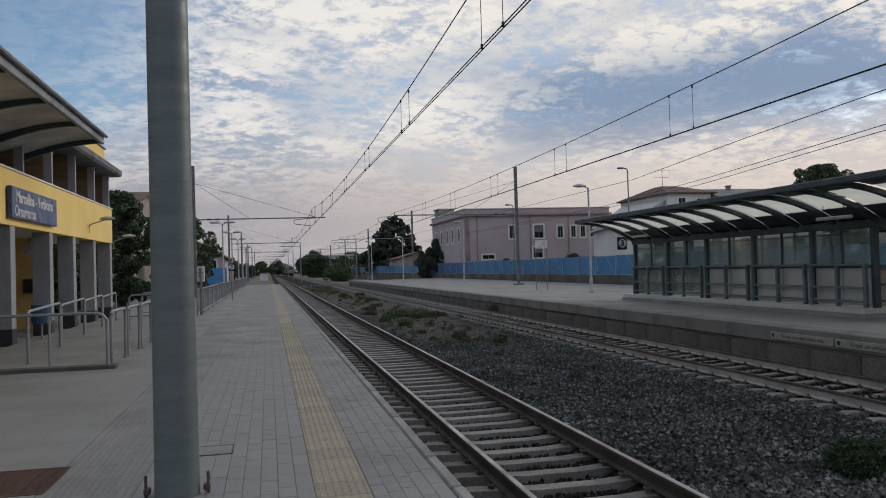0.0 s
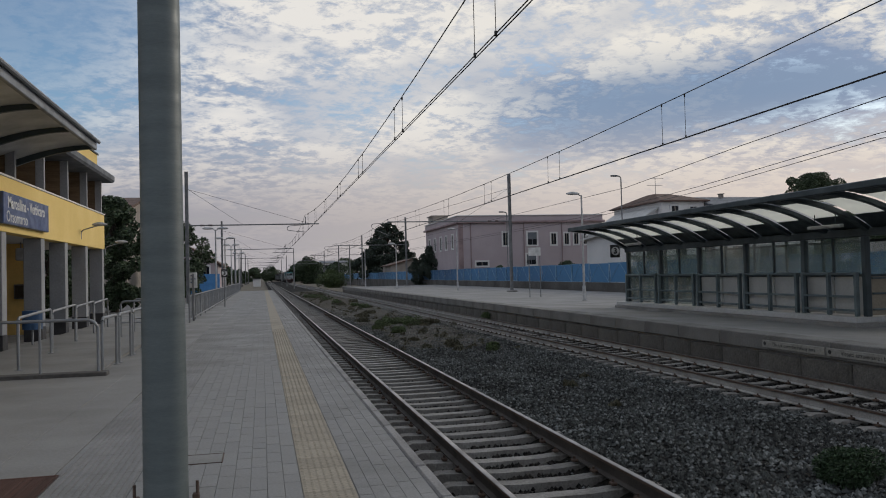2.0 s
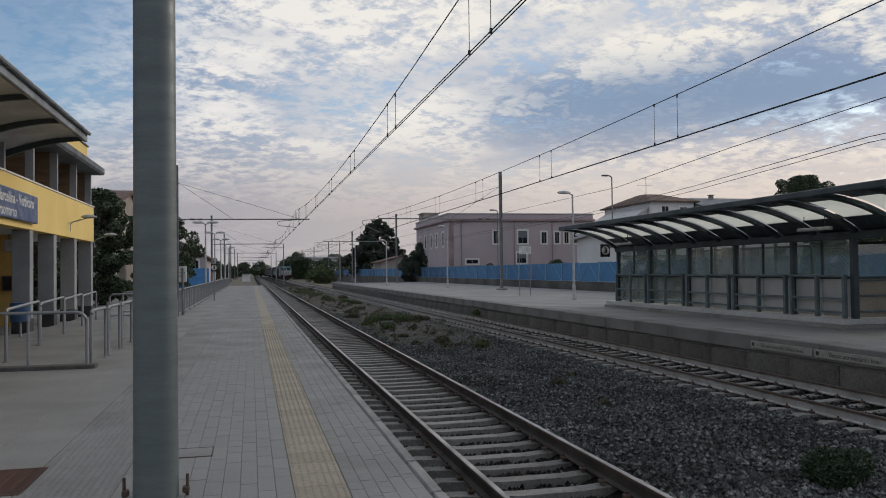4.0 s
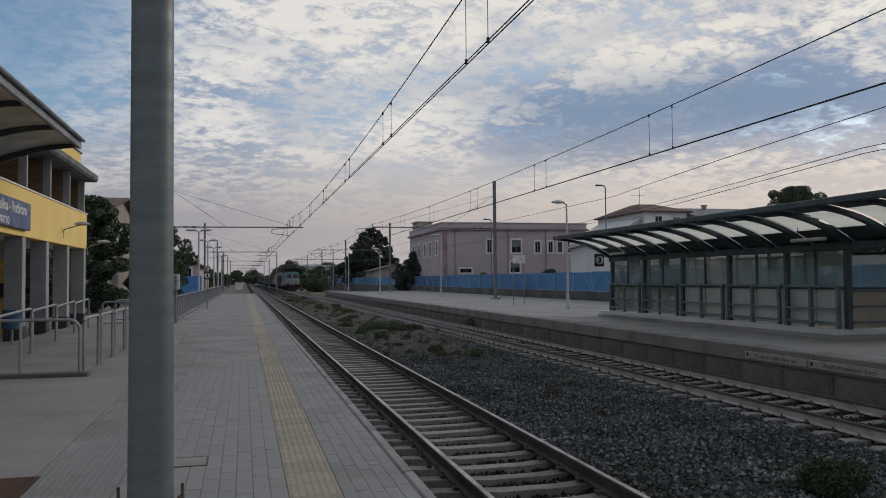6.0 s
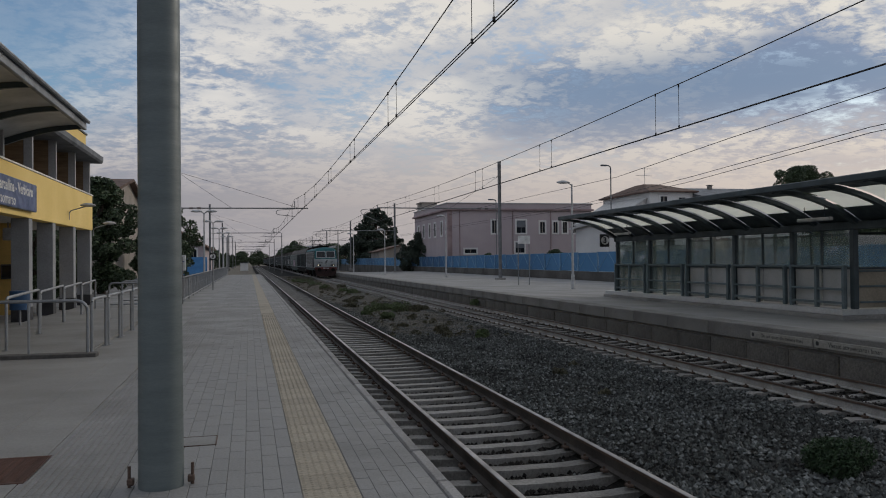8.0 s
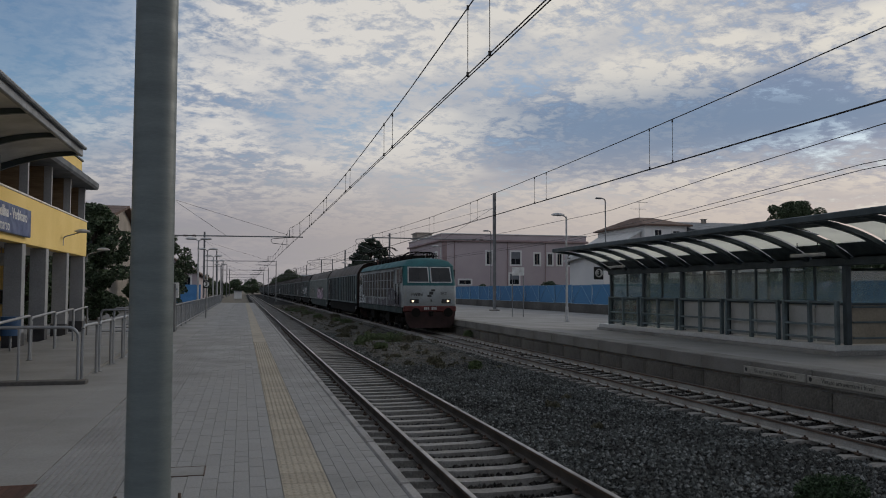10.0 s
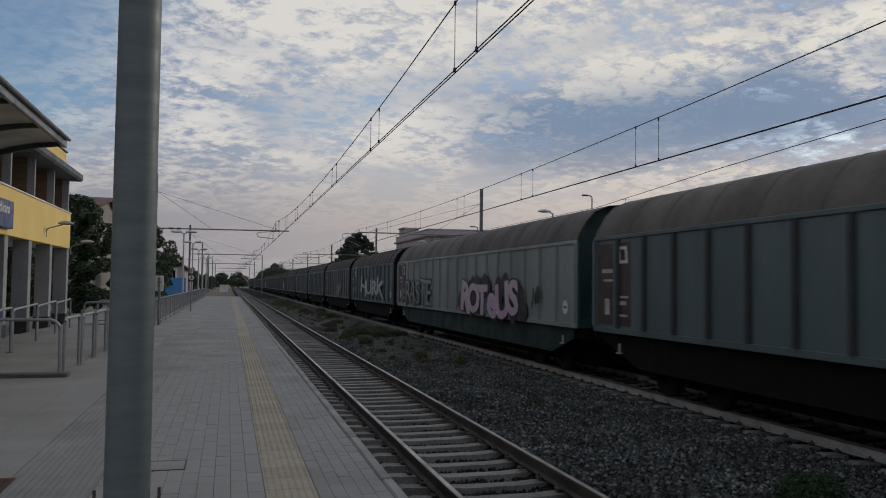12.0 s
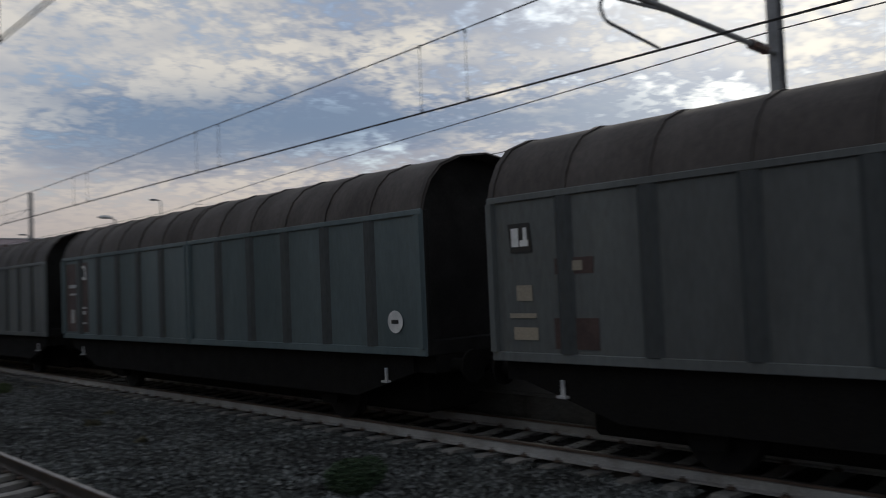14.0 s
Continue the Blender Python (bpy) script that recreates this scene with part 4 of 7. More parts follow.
def lamp_head(parent, at, length, width, label="shell-shaped pale lamp head"):
    """A flattened shell, domed above and slightly bellied below, along x."""
    s, rings, sides = Shape(), 7, 12
    v = []
    for i in range(rings):
        u = i / (rings - 1)
        r = math.sin(math.pi * (0.08 + 0.86 * u)) ** 0.7
        for k in range(sides):
            a = 2 * math.pi * k / sides
            zz = math.sin(a)
            v.append((at[0] + (u - 0.5) * length, at[1] + width * r * math.cos(a), at[2] + (0.62 * width if zz > 0 else 0.35 * width) * r * zz))
    f = [(i * sides + k, i * sides + (k + 1) % sides, (i + 1) * sides + (k + 1) % sides, (i + 1) * sides + k) for i in range(rings - 1) for k in range(sides)]
    f += [tuple(range(sides)), tuple((rings - 1) * sides + k for k in range(sides))]
    s.add(v, f)
    return part("lamp_head", s, "lamp_grey", parent, label, smooth=50)


def build_station_canopy():
    """Curved canopy along the platform front of the station."""
    canopy = thing("platform_canopy", "curved grey metal canopy with dark ribs in front of the station", "canopy")
    def curve(x):
        u = (x + 7.0) / 2.5                      # 0 at the wall, 1 at the front edge
        return 4.80 + 0.62 * math.sin(min(max(u, 0), 1) * math.pi / 2)
    xs = np.linspace(-7.0, -4.52, 12)
    s = Shape()
    s.extrude([(x, curve(x) + 0.06) for x in xs] + [(x, curve(x) + 0.11) for x in xs[::-1]], 6.0, 24.0, "y")
    part("roof_sheet", s, "canopy_sheet", canopy, "pale grey curved roof sheets", smooth=40)
    y = 23.96
    while y > 6:
        r = Shape()
        r.extrude([(x, curve(x) + 0.055) for x in xs] + [(x, curve(x) - 0.05 - 0.10 * (1 - i / 11)) for i, x in list(enumerate(xs))[::-1]], y - 0.05, y + 0.05, "y")
        part("rib", r, "teal_steel", canopy, "dark curved steel rib")
        y -= 2.745
    f = Shape()
    f.box(-4.52, -4.42, 6.0, 24.1, 5.36, 5.60, chamfer=0.015)
    part("fascia", f, "canopy_edge", canopy, "grey metal fascia")
    g = Shape()
    g.tube([(-4.36, 6, 5.58), (-4.36, 24.05, 5.58)], 0.05, 8)
    part("gutter", g, "canopy_edge", canopy)
    for y in (8.9, 14.4, 19.9):
        c = Shape()
        c.tube([(-6.98, y, 0), (-6.98, y, 4.85)], 0.09, 12)
        part("post", c, "teal_steel", canopy)


def u_rail(x0, y0, x1, y1, group, z0=0.0, z1=0.0, label="galvanised tubular handrail hoop"):
    hoop = thing("handrail_hoop", label + " standing on the platform ramp", "handrail", None, group)
    top0, top1 = z0 + 1.0, z1 + 1.0
    s = Shape()
    s.tube(rounded([(x0, y0, z0), (x0, y0, top0), (x1, y1, top1), (x1, y1, z1)], 0.12), 0.03, 10)
    part("hoop", s, "galv", hoop, smooth=50)
    for x, y, z in ((x0, y0, z0), (x1, y1, z1)):
        k = Shape()
        k.tube([(x, y, z), (x, y, z + 0.012)], 0.07, 12)
        part("foot_plate", k, "galv", hoop)
    m = Shape()
    m.tube([(x0, y0, z0 + 0.4), (x1, y1, z1 + 0.4)], 0.02, 8)
    if x1 - x0 > 0.5:
        part("middle_rail", m, "galv", hoop)
    return hoop


def build_ramp():
    s = Shape()
    s.box(-7.2, -2.72, 15.45, 15.75, -0.05, 0.07, chamfer=0.012)
    structure("ramp_kerb", s, "wall_grey", "low dark kerb in front of the access ramp", "kerb")
    s = Shape()
    s.extrude([(15.76, 0.003), (21.5, 0.10), (31.0, 0.10), (31.0, -0.05), (15.76, -0.05)], -6.0, -2.98, "x")
    structure("ramp", s, "slab", "gently rising grey concrete access ramp", "ramp")
    front = thing("ramp_handrail", "galvanised tubular handrail with a rounded end across the ramp foot", "handrail")
    t = Shape()
    t.tube(rounded([(-8.0, 15.62, 1.0), (-2.88, 15.62, 1.0), (-2.88, 15.62, 0.07)], 0.22), 0.03, 10)
    part("top_rail", t, "galv", front, smooth=50)
    for x in (-3.85, -5.3, -6.7):
        p = Shape()
        p.tube([(x, 15.62, 0.07), (x, 15.62, 0.98)], 0.024, 8)
        part("post", p, "galv", front)
    for k in range(4):
        y = 16.0 + k * 1.8
        u_rail(-2.88, y, -2.88, y + 1.5, "handrail hoops by the ramp")
    for k in range(4):
        y = 16.9 + k * 3.35
        u_rail(-4.55 - 0.18 * k, y, -4.70 - 0.18 * k, y + 3.1, "handrail hoops by the ramp", 0.02, 0.08)
    for k in range(3):
        y = 24.4 + k * 2.4
        u_rail(-3.9, y, -2.95, y, "handrail hoops by the ramp", 0.1, 0.1)


def build_fence_near():
    """Railing along the back of the near platform."""
    y = 32.8
    first = None
    while y < 104:
        if first is None:
            first = thing("platform_railing", "galvanised steel railing panel with upright bars", "railing", pose(-2.75, y, 0), "railing panels along the platform")
            for yy in (0.0, 2.96):
                p = Shape()
                p.box(-0.03, 0.03, yy, yy + 0.05, 0, 1.08, chamfer=0.006)
                part("post", p, "galv", first)
            for z in (0.12, 1.04):
                p = Shape()
                p.box(-0.022, 0.022, 0.05, 2.96, z - 0.022, z + 0.022, chamfer=0.005)
                part("rail", p, "galv", first)
            bar = Shape()
            bar.box(-0.012, 0.012, -0.012, 0.012, 0.142, 1.018)
            me = bar.mesh("bar", [M["galv"]])
            for k in range(5):
                part("bar", me, None, first, at=pose(0, 0.49 + k * 0.49, 0))
        else:
            copy_thing(first, pose(-2.75, y, 0))
        y += 3.02


def build_info_board():
    board = thing("timetable_stand", "grey timetable stand with a small pale sheet on steel posts", "notice board", pose(-2.68, 34.0, 0))
    for y in (-0.12, 0.12):
        p = Shape()
        p.box(-0.04, 0.04, y - 0.04, y + 0.04, 0, 1.9, chamfer=0.008)
        part("post", p, "mast", board)
    b = Shape()
    b.box(-0.15, 0.15, -0.05, 0.05, 1.33, 1.95, chamfer=0.01)
    part("sheet", b, "sign_white", board, "pale printed sheet")
    for k in range(3):
        b = Shape()
        b.box(-0.10, 0.04 + 0.05 * (k % 2), -0.056, -0.052, 1.80 - 0.13 * k, 1.84 - 0.13 * k)
        part("print_bar", b, "sign_blue", board)


def platform_number(at, post_from, post_to, k=1.0):
    sign = thing("platform_number_sign", "square black platform number sign with a white disc", "sign", at)
    b = Shape()
    b.box(-0.3 * k, 0.3 * k, -0.04, 0.04, -0.38 * k, 0.38 * k, chamfer=0.02)
    part("plate", b, "sign_black", sign)
    b = Shape()
    b.tube([(0, -0.042, 0), (0, -0.05, 0)], 0.25 * k, 24)
    disc = part("disc", b, "sign_white", sign)
    words("numeral", "3", 0.48 * k, "sign_black", disc, pose(0, -0.053, 0, 90, 0, 0), 0.001, 0.012)
    b = Shape()
    b.tube([post_from, post_to], 0.035, 8)
    part("arm", b, "mast", sign)


def build_front_pole():
    """The thick lamp pole close to the camera."""
    pole = thing("lighting_pole", "thick grey painted steel lamp pole standing on the paving", "pole", pose(-0.710, 6.42, 0))
    s = Shape()
    s.tube([(0, 0, -0.05), (0.0, 0, 2.0), (0.0, 0, 9.0)], 0.164, 36, radius_end=0.146)
    part("shaft", s, "pole", pole, smooth=60)
    for a in (-1, 1):
        b = Shape()
        b.box(a * 0.19, a * 0.24, -0.03, 0.03, 0.02, 0.07, chamfer=0.008)
        b.tube([(a * 0.225, 0, 0.0), (a * 0.225, 0, 0.16)], 0.012, 8)
        part("anchor_bolt", b, "rail", pole, "rusty anchor bolt")


# ---- shelter on the far platform ----
def build_shelter():
    shelter = thing("platform_shelter", "dark steel and glass waiting shelter with a curved translucent roof", "shelter")
    Y0, Y1 = 13.2, 32.0
    s = Shape()
    s.box(14.78, 19.0, 17.85, 32.1, 0.121, 0.27, chamfer=0.015)
    part("plinth", s, "white_base", shelter, "pale cement plinth")
    s = Shape()
    s.box(14.72, 19.05, 17.78, 32.15, 0.0, 0.12, chamfer=0.015)
    part("lower_step", s, "concrete", shelter, "grey worn lower step")

    def arch(u):                                   # u 0 at the post, 1 at the front edge
        a = u * math.radians(72)
        return 15.25 - 2.55 * math.sin(a) / math.sin(math.radians(72)), 2.52 + 0.80 * (1 - (1 - u) ** 3.0)
    us = np.linspace(0, 1, 13)
    step = 1.56
    ribs = [31.8 - step * k for k in range(13)]
    for y in ribs:
        pts = [arch(u) for u in us]
        r = Shape()
        r.extrude([(x, z) for x, z in pts] + [(x + 0.06, z - 0.17 + 0.09 * u) for (x, z), u in zip(pts[::-1], us[::-1])], y - 0.09, y + 0.09, "y")
        part("rib", r, "teal_steel", shelter, "dark curved steel rib")
    for a, b in zip(ribs, ribs[1:]):
        lo, hi = 2, 6
        pts = [arch(u) for u in us]
        p = Shape()
        strip = pts[lo:hi + 1]
        p.extrude([(x, z + 0.03) for x, z in strip] + [(x, z + 0.04) for x, z in strip[::-1]], b + 0.13, a - 0.13, "y")
        part("roof_pane", p, "roof_pane", shelter, "milky translucent roof pane", smooth=40)
        for q, name in ((pts[hi:], "roof_edge_sheet"), (pts[:lo + 1], "roof_back_sheet")):
            p = Shape()
            p.extrude([(x, z + 0.03) for x, z in q] + [(x, z + 0.06) for x, z in q[::-1]], b + 0.092, a - 0.092, "y")
            part(name, p, "teal_steel", shelter, smooth=40)
    e = Shape()
    fx, fz = arch(1.0)
    e.box(fx - 0.10, fx + 0.02, ribs[-1] - 0.2, 31.95, fz - 0.06, fz + 0.10, chamfer=0.02)
    part("front_gutter", e, "teal_steel", shelter, "dark front gutter")
    e = Shape()
    e.extrude([(15.3, 2.55), (15.3, 2.68), (17.2, 3.05), (19.2, 3.15), (19.2, 3.05), (17.2, 2.95)], ribs[-1] - 0.2, 31.95, "y")
    part("rear_roof", e, "slate", shelter, "dark rear roof")
    e = Shape()
    e.box(15.12, 15.36, ribs[-1] - 0.2, 31.9, 2.34, 2.55, chamfer=0.02)
    part("front_beam", e, "teal_steel", shelter, "dark longitudinal beam")
    # posts, railings in front of the panels, glazing above
    posts = [31.75, 28.9, 26.05, 23.2, 20.35, 17.95]
    for y in posts:
        p = Shape()
        p.box(15.16, 15.32, y - 0.08, y + 0.08, 0.27, 2.35, chamfer=0.015)
        part("post", p, "teal_steel", shelter, "dark steel post")
    for b, a in zip(posts[1:], posts):
        for z in (0.42, 0.78, 1.38):
            f = Shape()
            f.box(15.02, 15.08, b + 0.12, a - 0.12, z - 0.03, z + 0.03, chamfer=0.008)
            part("guard_rail", f, "teal_light", shelter, "grey-green steel guard rail")
        mid = (a + b) / 2
        for y in (b + 0.15, mid, a - 0.15):
            f = Shape()
            f.box(14.995, 15.105, y - 0.05, y + 0.05, 0.272, 1.42, chamfer=0.01)
            part("guard_post", f, "teal_light", shelter, "grey-green steel guard post")
        for y0, y1 in ((b + 0.1, mid - 0.03), (mid + 0.03, a - 0.1)):
            p = Shape()
            p.box(15.22, 15.26, y0, y1, 0.30, 1.30, chamfer=0.006)
            if b > 24:
                part("lower_pane", p, "glass", shelter, "dusty glass pane").visible_shadow = False
            else:
                part("lower_panel", p, "panel", shelter, "pale enamel panel")
            p = Shape()
            p.box(15.235, 15.245, y0, y1, 1.36, 2.33)
            g = part("pane", p, "glass", shelter, "clear glass pane")
            g.visible_shadow = False
        p = Shape()
        p.box(15.20, 15.28, b + 0.08, a - 0.08, 1.30, 1.36, chamfer=0.008)
        p.box(15.20, 15.28, mid - 0.03, mid + 0.03, 1.36, 2.34, chamfer=0.008)
        part("glazing_bar", p, "teal_steel", shelter)
    # back wall: slim posts, glass and low panels
    for k in range(8):
        y = 31.8 - k * 1.97
        p = Shape()
        p.box(18.6, 18.7, y - 0.05, y + 0.05, 0.27, 2.95, chamfer=0.01)
        part("rear_post", p, "teal_steel", shelter)
        if k < 7:
            p = Shape()
            p.box(18.63, 18.66, y - 1.9, y - 0.07, 0.3, 1.1)
            part("rear_panel", p, "panel", shelter)
            p = Shape()
            p.box(18.64, 18.65, y - 1.9, y - 0.07, 1.12, 2.3)
            part("pane", p, "glass", shelter, "clear glass pane").visible_shadow = False
            p = Shape()
            p.box(18.61, 18.69, y - 1.91, y - 0.06, 1.10, 1.16)
            p.box(18.61, 18.69, y - 1.91, y - 0.06, 2.3, 2.38)
            part("rear_bar", p, "teal_steel", shelter)
    for y in (17.95, 31.75):
        p = Shape()
        for x0, x1 in ((15.36, 16.9), (17.0, 18.58)):
            p.box(x0, x1, y - 0.02, y + 0.02, 0.30, 1.30)
        part("end_panel", p, "panel_beige", shelter, "worn beige panel")
        for z in (0.45, 0.86, 1.26):
            f = Shape()
            f.box(15.36, 18.58, y - 0.075, y - 0.025, z - 0.025, z + 0.025, chamfer=0.008)
            part("end_rail", f, "teal_light", shelter)
        p = Shape()
        for x0, x1 in ((15.36, 16.9), (17.0, 18.58)):
            p.box(x0, x1, y - 0.005, y + 0.005, 1.36, 2.2)
        part("pane", p, "glass", shelter, "clear glass pane").visible_shadow = False
        p = Shape()
        p.box(16.9, 17.0, y - 0.05, y + 0.05, 0.272, 2.9)
        p.box(15.32, 18.58, y - 0.035, y + 0.035, 1.30, 1.36)
        part("end_post", p, "teal_steel", shelter)
    for y in (29.8, 18.5):
        t = thing("shelter_tube_light", "unlit pale tube light under the shelter roof", "lamp", pose(14.5, y, 2.62))
        b = Shape()
        b.box(-0.06, 0.06, -0.65, 0.65, -0.04, 0.05, chamfer=0.02)
        part("housing", b, "lamp_grey", t)
        b = Shape()
        for yy in (-0.4, 0.4):
            b.tube([(0, yy, 0.04), (0, yy, 0.35)], 0.012, 6)
        part("hanger", b, "teal_steel", t)
    bench = Shape()
    bench.box(17.6, 18.1, 19.5, 30.0, 0.68, 0.73, chamfer=0.01)
    seat = thing("waiting_bench", "long grey bench inside the shelter", "bench")
    part("seat", bench, "mast", seat)
    for y in (20, 23.3, 26.6, 29.5):
        p = Shape()
        p.box(17.8, 17.9, y - 0.04, y + 0.04, 0.27, 0.68)
        part("leg", p, "mast", seat)


# ---- lamps, masts and overhead line ----
def street_lamp(x, y, height, arms, name="platform_lamp", base=0.0):
    lamp = thing(name, "slim pale platform lamp post with %s shell-shaped head" % ("a double" if arms == 2 else "a single"), "street lamp", pose(x, y, base), "platform lamps")
    s = Shape()
    s.tube([(0, 0, 0), (0, 0, 0.8)], 0.09, 12)
    s.tube([(0, 0, 0.8), (0, 0, height)], 0.065, 12, radius_end=0.045)
    part("post", s, "lamp_grey", lamp, smooth=50)
    b = Shape()
    b.tube([(0, 0, 0), (0, 0, 0.03)], 0.16, 12)
    part("base_plate", b, "galv", lamp)
    for a in ((-1,) if arms == 1 else (-1, 1)):
        t = Shape()
        t.tube([(0, 0, height - 0.05), (a * 0.2, 0, height + 0.06)], 0.03, 8)
        part("arm", t, "lamp_grey", lamp)
        lamp_head(lamp, (a * 0.48, 0, height + 0.08), 0.72, 0.2)
    return lamp


def mast(x, y, base, top, tip_x, label, arm_z=5.55, pull=0.0, stay_from=None):
    """A lattice-free steel mast with an arm out to the contact wire."""
    m = thing("catenary_mast", label, "catenary mast", pose(x, y, 0), "catenary masts")
    s = Shape()
    s.box(-0.10, 0.10, -0.012, 0.012, base, top)
    s.box(-0.115, -0.10, -0.09, 0.09, base, top)
    s.box(0.10, 0.115, -0.09, 0.09, base, top)
    part("column", s, "mast", m, "H-section steel column")
    s = Shape()
    s.box(-0.35, 0.35, -0.35, 0.35, base - 0.3, base + 0.25, chamfer=0.03)
    part("footing", s, "concrete", m, "concrete footing")
    d = tip_x - x
    way = 1 if d > 0 else -1
    s = Shape()
    s.tube([(way * 0.1, 0, arm_z), (d, 0, arm_z + 0.03)], 0.045, 8)
    part("arm", s, "mast", m, "steel tube arm")
    if stay_from:
        s = Shape()
        s.tube([(way * 0.1, 0, stay_from), (d * 0.42, 0, arm_z)], 0.012, 6)
        s.tube([(way * 0.1, 0, stay_from), (d * 0.93, 0, arm_z + 0.04)], 0.012, 6)
        part("stay", s, "wire", m, "thin steel stay")
    s = Shape()
    over = (TRACK_1 if tip_x < 6 else TRACK_2) - x
    s.tube(rounded([(over + 0.3, 0, arm_z), (over - 1.3, 0, arm_z - 0.12), (over - 1.3, 0, arm_z - 0.42), (over, 0, 4.86 if tip_x < 6 else 4.69)], 0.2), 0.022, 8)
    part("registration_arm", s, "mast", m, "bent registration arm holding the wire")
    s = Shape()
    s.tube([(over, 0, arm_z - 0.02), (over, 0, 5.97)], 0.03, 8)
    part("suspension", s, "mast", m)
    for u in (0.10, 0.16):
        s = Shape()
        for k in range(4):
            s.tube([(d * u + way * 0.07 * k, 0, arm_z), (d * u + way * (0.07 * k + 0.035), 0, arm_z)], 0.085, 10)
        part("insulator", s, "insulator", m, "brown ribbed insulator")
    return m


def overhead_line(x, supports, wire_z, top_z, sag, label):
    """Carrying wire, twin contact wires and droppers over one track."""
    line = thing("overhead_line", label, "overhead wires")
    c = Shape()
    for dx in (-0.025, 0.025):
        c.tube([(x + dx, supports[0], wire_z), (x + dx, supports[-1], wire_z)], 0.009, 6)
    part("contact_wire", c, "wire", line, "twin copper contact wire")
    drops = []
    for a, b in zip(supports, supports[1:]):
        pts = []
        for i in range(13):
            u = i / 12
            pts.append((x, a + (b - a) * u, top_z - sag * 4 * u * (1 - u)))
        m = Shape()
        m.tube(pts, 0.011, 6)
        part("carrying_wire", m, "wire", line, "sagging carrying wire")
        n = 7
        for i in range(n):
            u = (i + 0.5) / n
            for e in (-0.55, 0.55):
                y = a + (b - a) * u + e
                drops.append((y, top_z - sag * 4 * u * (1 - u)))
    for y, z in drops:
        if y > 190:
            continue
        s = Shape()
        s.tube([(x, y, z), (x, y, wire_z)], 0.006, 5)
        s.tube([(x, y, wire_z - 0.01), (x, y, wire_z + 0.06)], 0.022, 6)
        s.tube([(x, y, z - 0.06), (x, y, z + 0.01)], 0.02, 6)
        part("dropper", s, "wire", line)


FEEDERS = [
    [(13.3, -45, 5.6), (13.3, 5.3, 5.62), (14.45, 16.4, 5.56), (15.3, 23.4, 5.56), (17.5, 36.5, 5.62), (19.4, 62, 6.1), (19.4, 310, 6.5)],
    [(16.6, -45, 5.2), (17.0, 19.3, 5.28), (19.6, 33.2, 5.33), (24.0, 56.6, 5.65), (24.0, 310, 6.0)],
    [(16.6, -45, 5.02), (17.0, 19.3, 5.12), (19.6, 33.2, 5.12), (24.0, 56.6, 5.45), (24.0, 310, 5.85)],
]


def build_overhead():
    left = [58.7 + 51.0 * k for k in range(6)]
    right = [5.3, 62, 110, 160, 210, 260, 310]
    for k, y in enumerate(left):
        mast(-5.0, y, -0.3, 9.2, 4.1, "tall steel mast with a long tube arm over the near track", 5.42, stay_from=7.95)
    for k, y in enumerate(right):
        if k == 0:
            mast(13.35, y, 0.0, 7.6, 9.1, "steel mast on the far platform with an arm over the track", 5.24)
        else:
            mast(19.55, y, -0.1, 9.5, 9.6, "tall steel mast with a long tube arm behind the far platform", 5.70, stay_from=8.3)
    overhead_line(TRACK_1, [-45] + [7.2] + left[0:] + [420], 4.85, 6.1, 0.72, "overhead line above the near track")
    overhead_line(TRACK_2, [-45] + right + [420], 4.66, 5.95, 0.42, "overhead line above the second track")
    feeders = thing("feeder_wires", "long thin feeder wires strung beside the far platform", "overhead wires")
    for points in FEEDERS:
        s = Shape()
        s.tube(points, 0.012, 6)
        part("feeder_wire", s, "wire", feeders)
    for x, y in ((6.4, 166), (6.4, 216), (6.4, 270), (-4.5, 180), (16, 150)):
        s = Shape()
        m = thing("signal_mast", "thin distant steel mast beside the tracks", "mast", pose(x, y, 0), "distant masts")
        s.tube([(0, 0, -0.8), (0, 0, 7.4)], 0.12, 8, radius_end=0.08)
        part("column", s, "mast", m)
        s = Shape()
        s.tube([(0, 0, 6.6), (-4.2, 0, 6.6)], 0.05, 6)
        part("arm", s, "mast", m)


def build_lamps():
    for x, y, h in ((16.85, 40.6, 5.65), (18.0, 74, 5.7), (14.7, 89.2, 5.0), (13.6, 108.3, 5.2)):
        street_lamp(x, y, h, 1)
    for k, y in enumerate((56.0, 70.0, 84.0, 98.0, 112.0)):
        street_lamp(-2.95, y, 5.0, 2, base=-0.05)
    far = thing("road_lamp", "dark curved road lamp rising behind the shelter", "street lamp", pose(38.0, 80.5, -0.5))
    s = Shape()
    s.tube(rounded([(0, 0, 0), (0, 0, 12.1), (-0.7, 0, 12.15)], 0.35), 0.07, 8)
    part("post", s, "mast", far)
    s = Shape()
    s.box(-1.15, -0.45, -0.16, 0.16, 12.05, 12.22, chamfer=0.05)
    part("lamp_head", s, "slate", far)
    far = thing("road_lamp", "small dark road lamp beside the pink building", "street lamp", pose(28.6, 92, -0.5))
    s = Shape()
    s.tube(rounded([(0, 0, 0), (0, 0, 9.2), (-0.6, 0, 9.25)], 0.3), 0.06, 8)
    part("post", s, "mast", far)
    s = Shape()
    s.box(-0.95, -0.4, -0.14, 0.14, 9.15, 9.3, chamfer=0.04)
    part("lamp_head", s, "slate", far)
    board = thing("direction_board", "pale blank board on two thin posts on the far platform", "sign", pose(16.8, 48.4, 0))
    for d in (-0.36, 0.36):
        s = Shape()
        s.tube([(d, 0, 0), (d, 0, 3.1)], 0.03, 8)
        part("post", s, "mast", board)
    s = Shape()
    s.box(-0.40, 0.40, -0.06, -0.035, 2.6, 3.12, chamfer=0.008)
    part("plate", s, "sign_white", board)


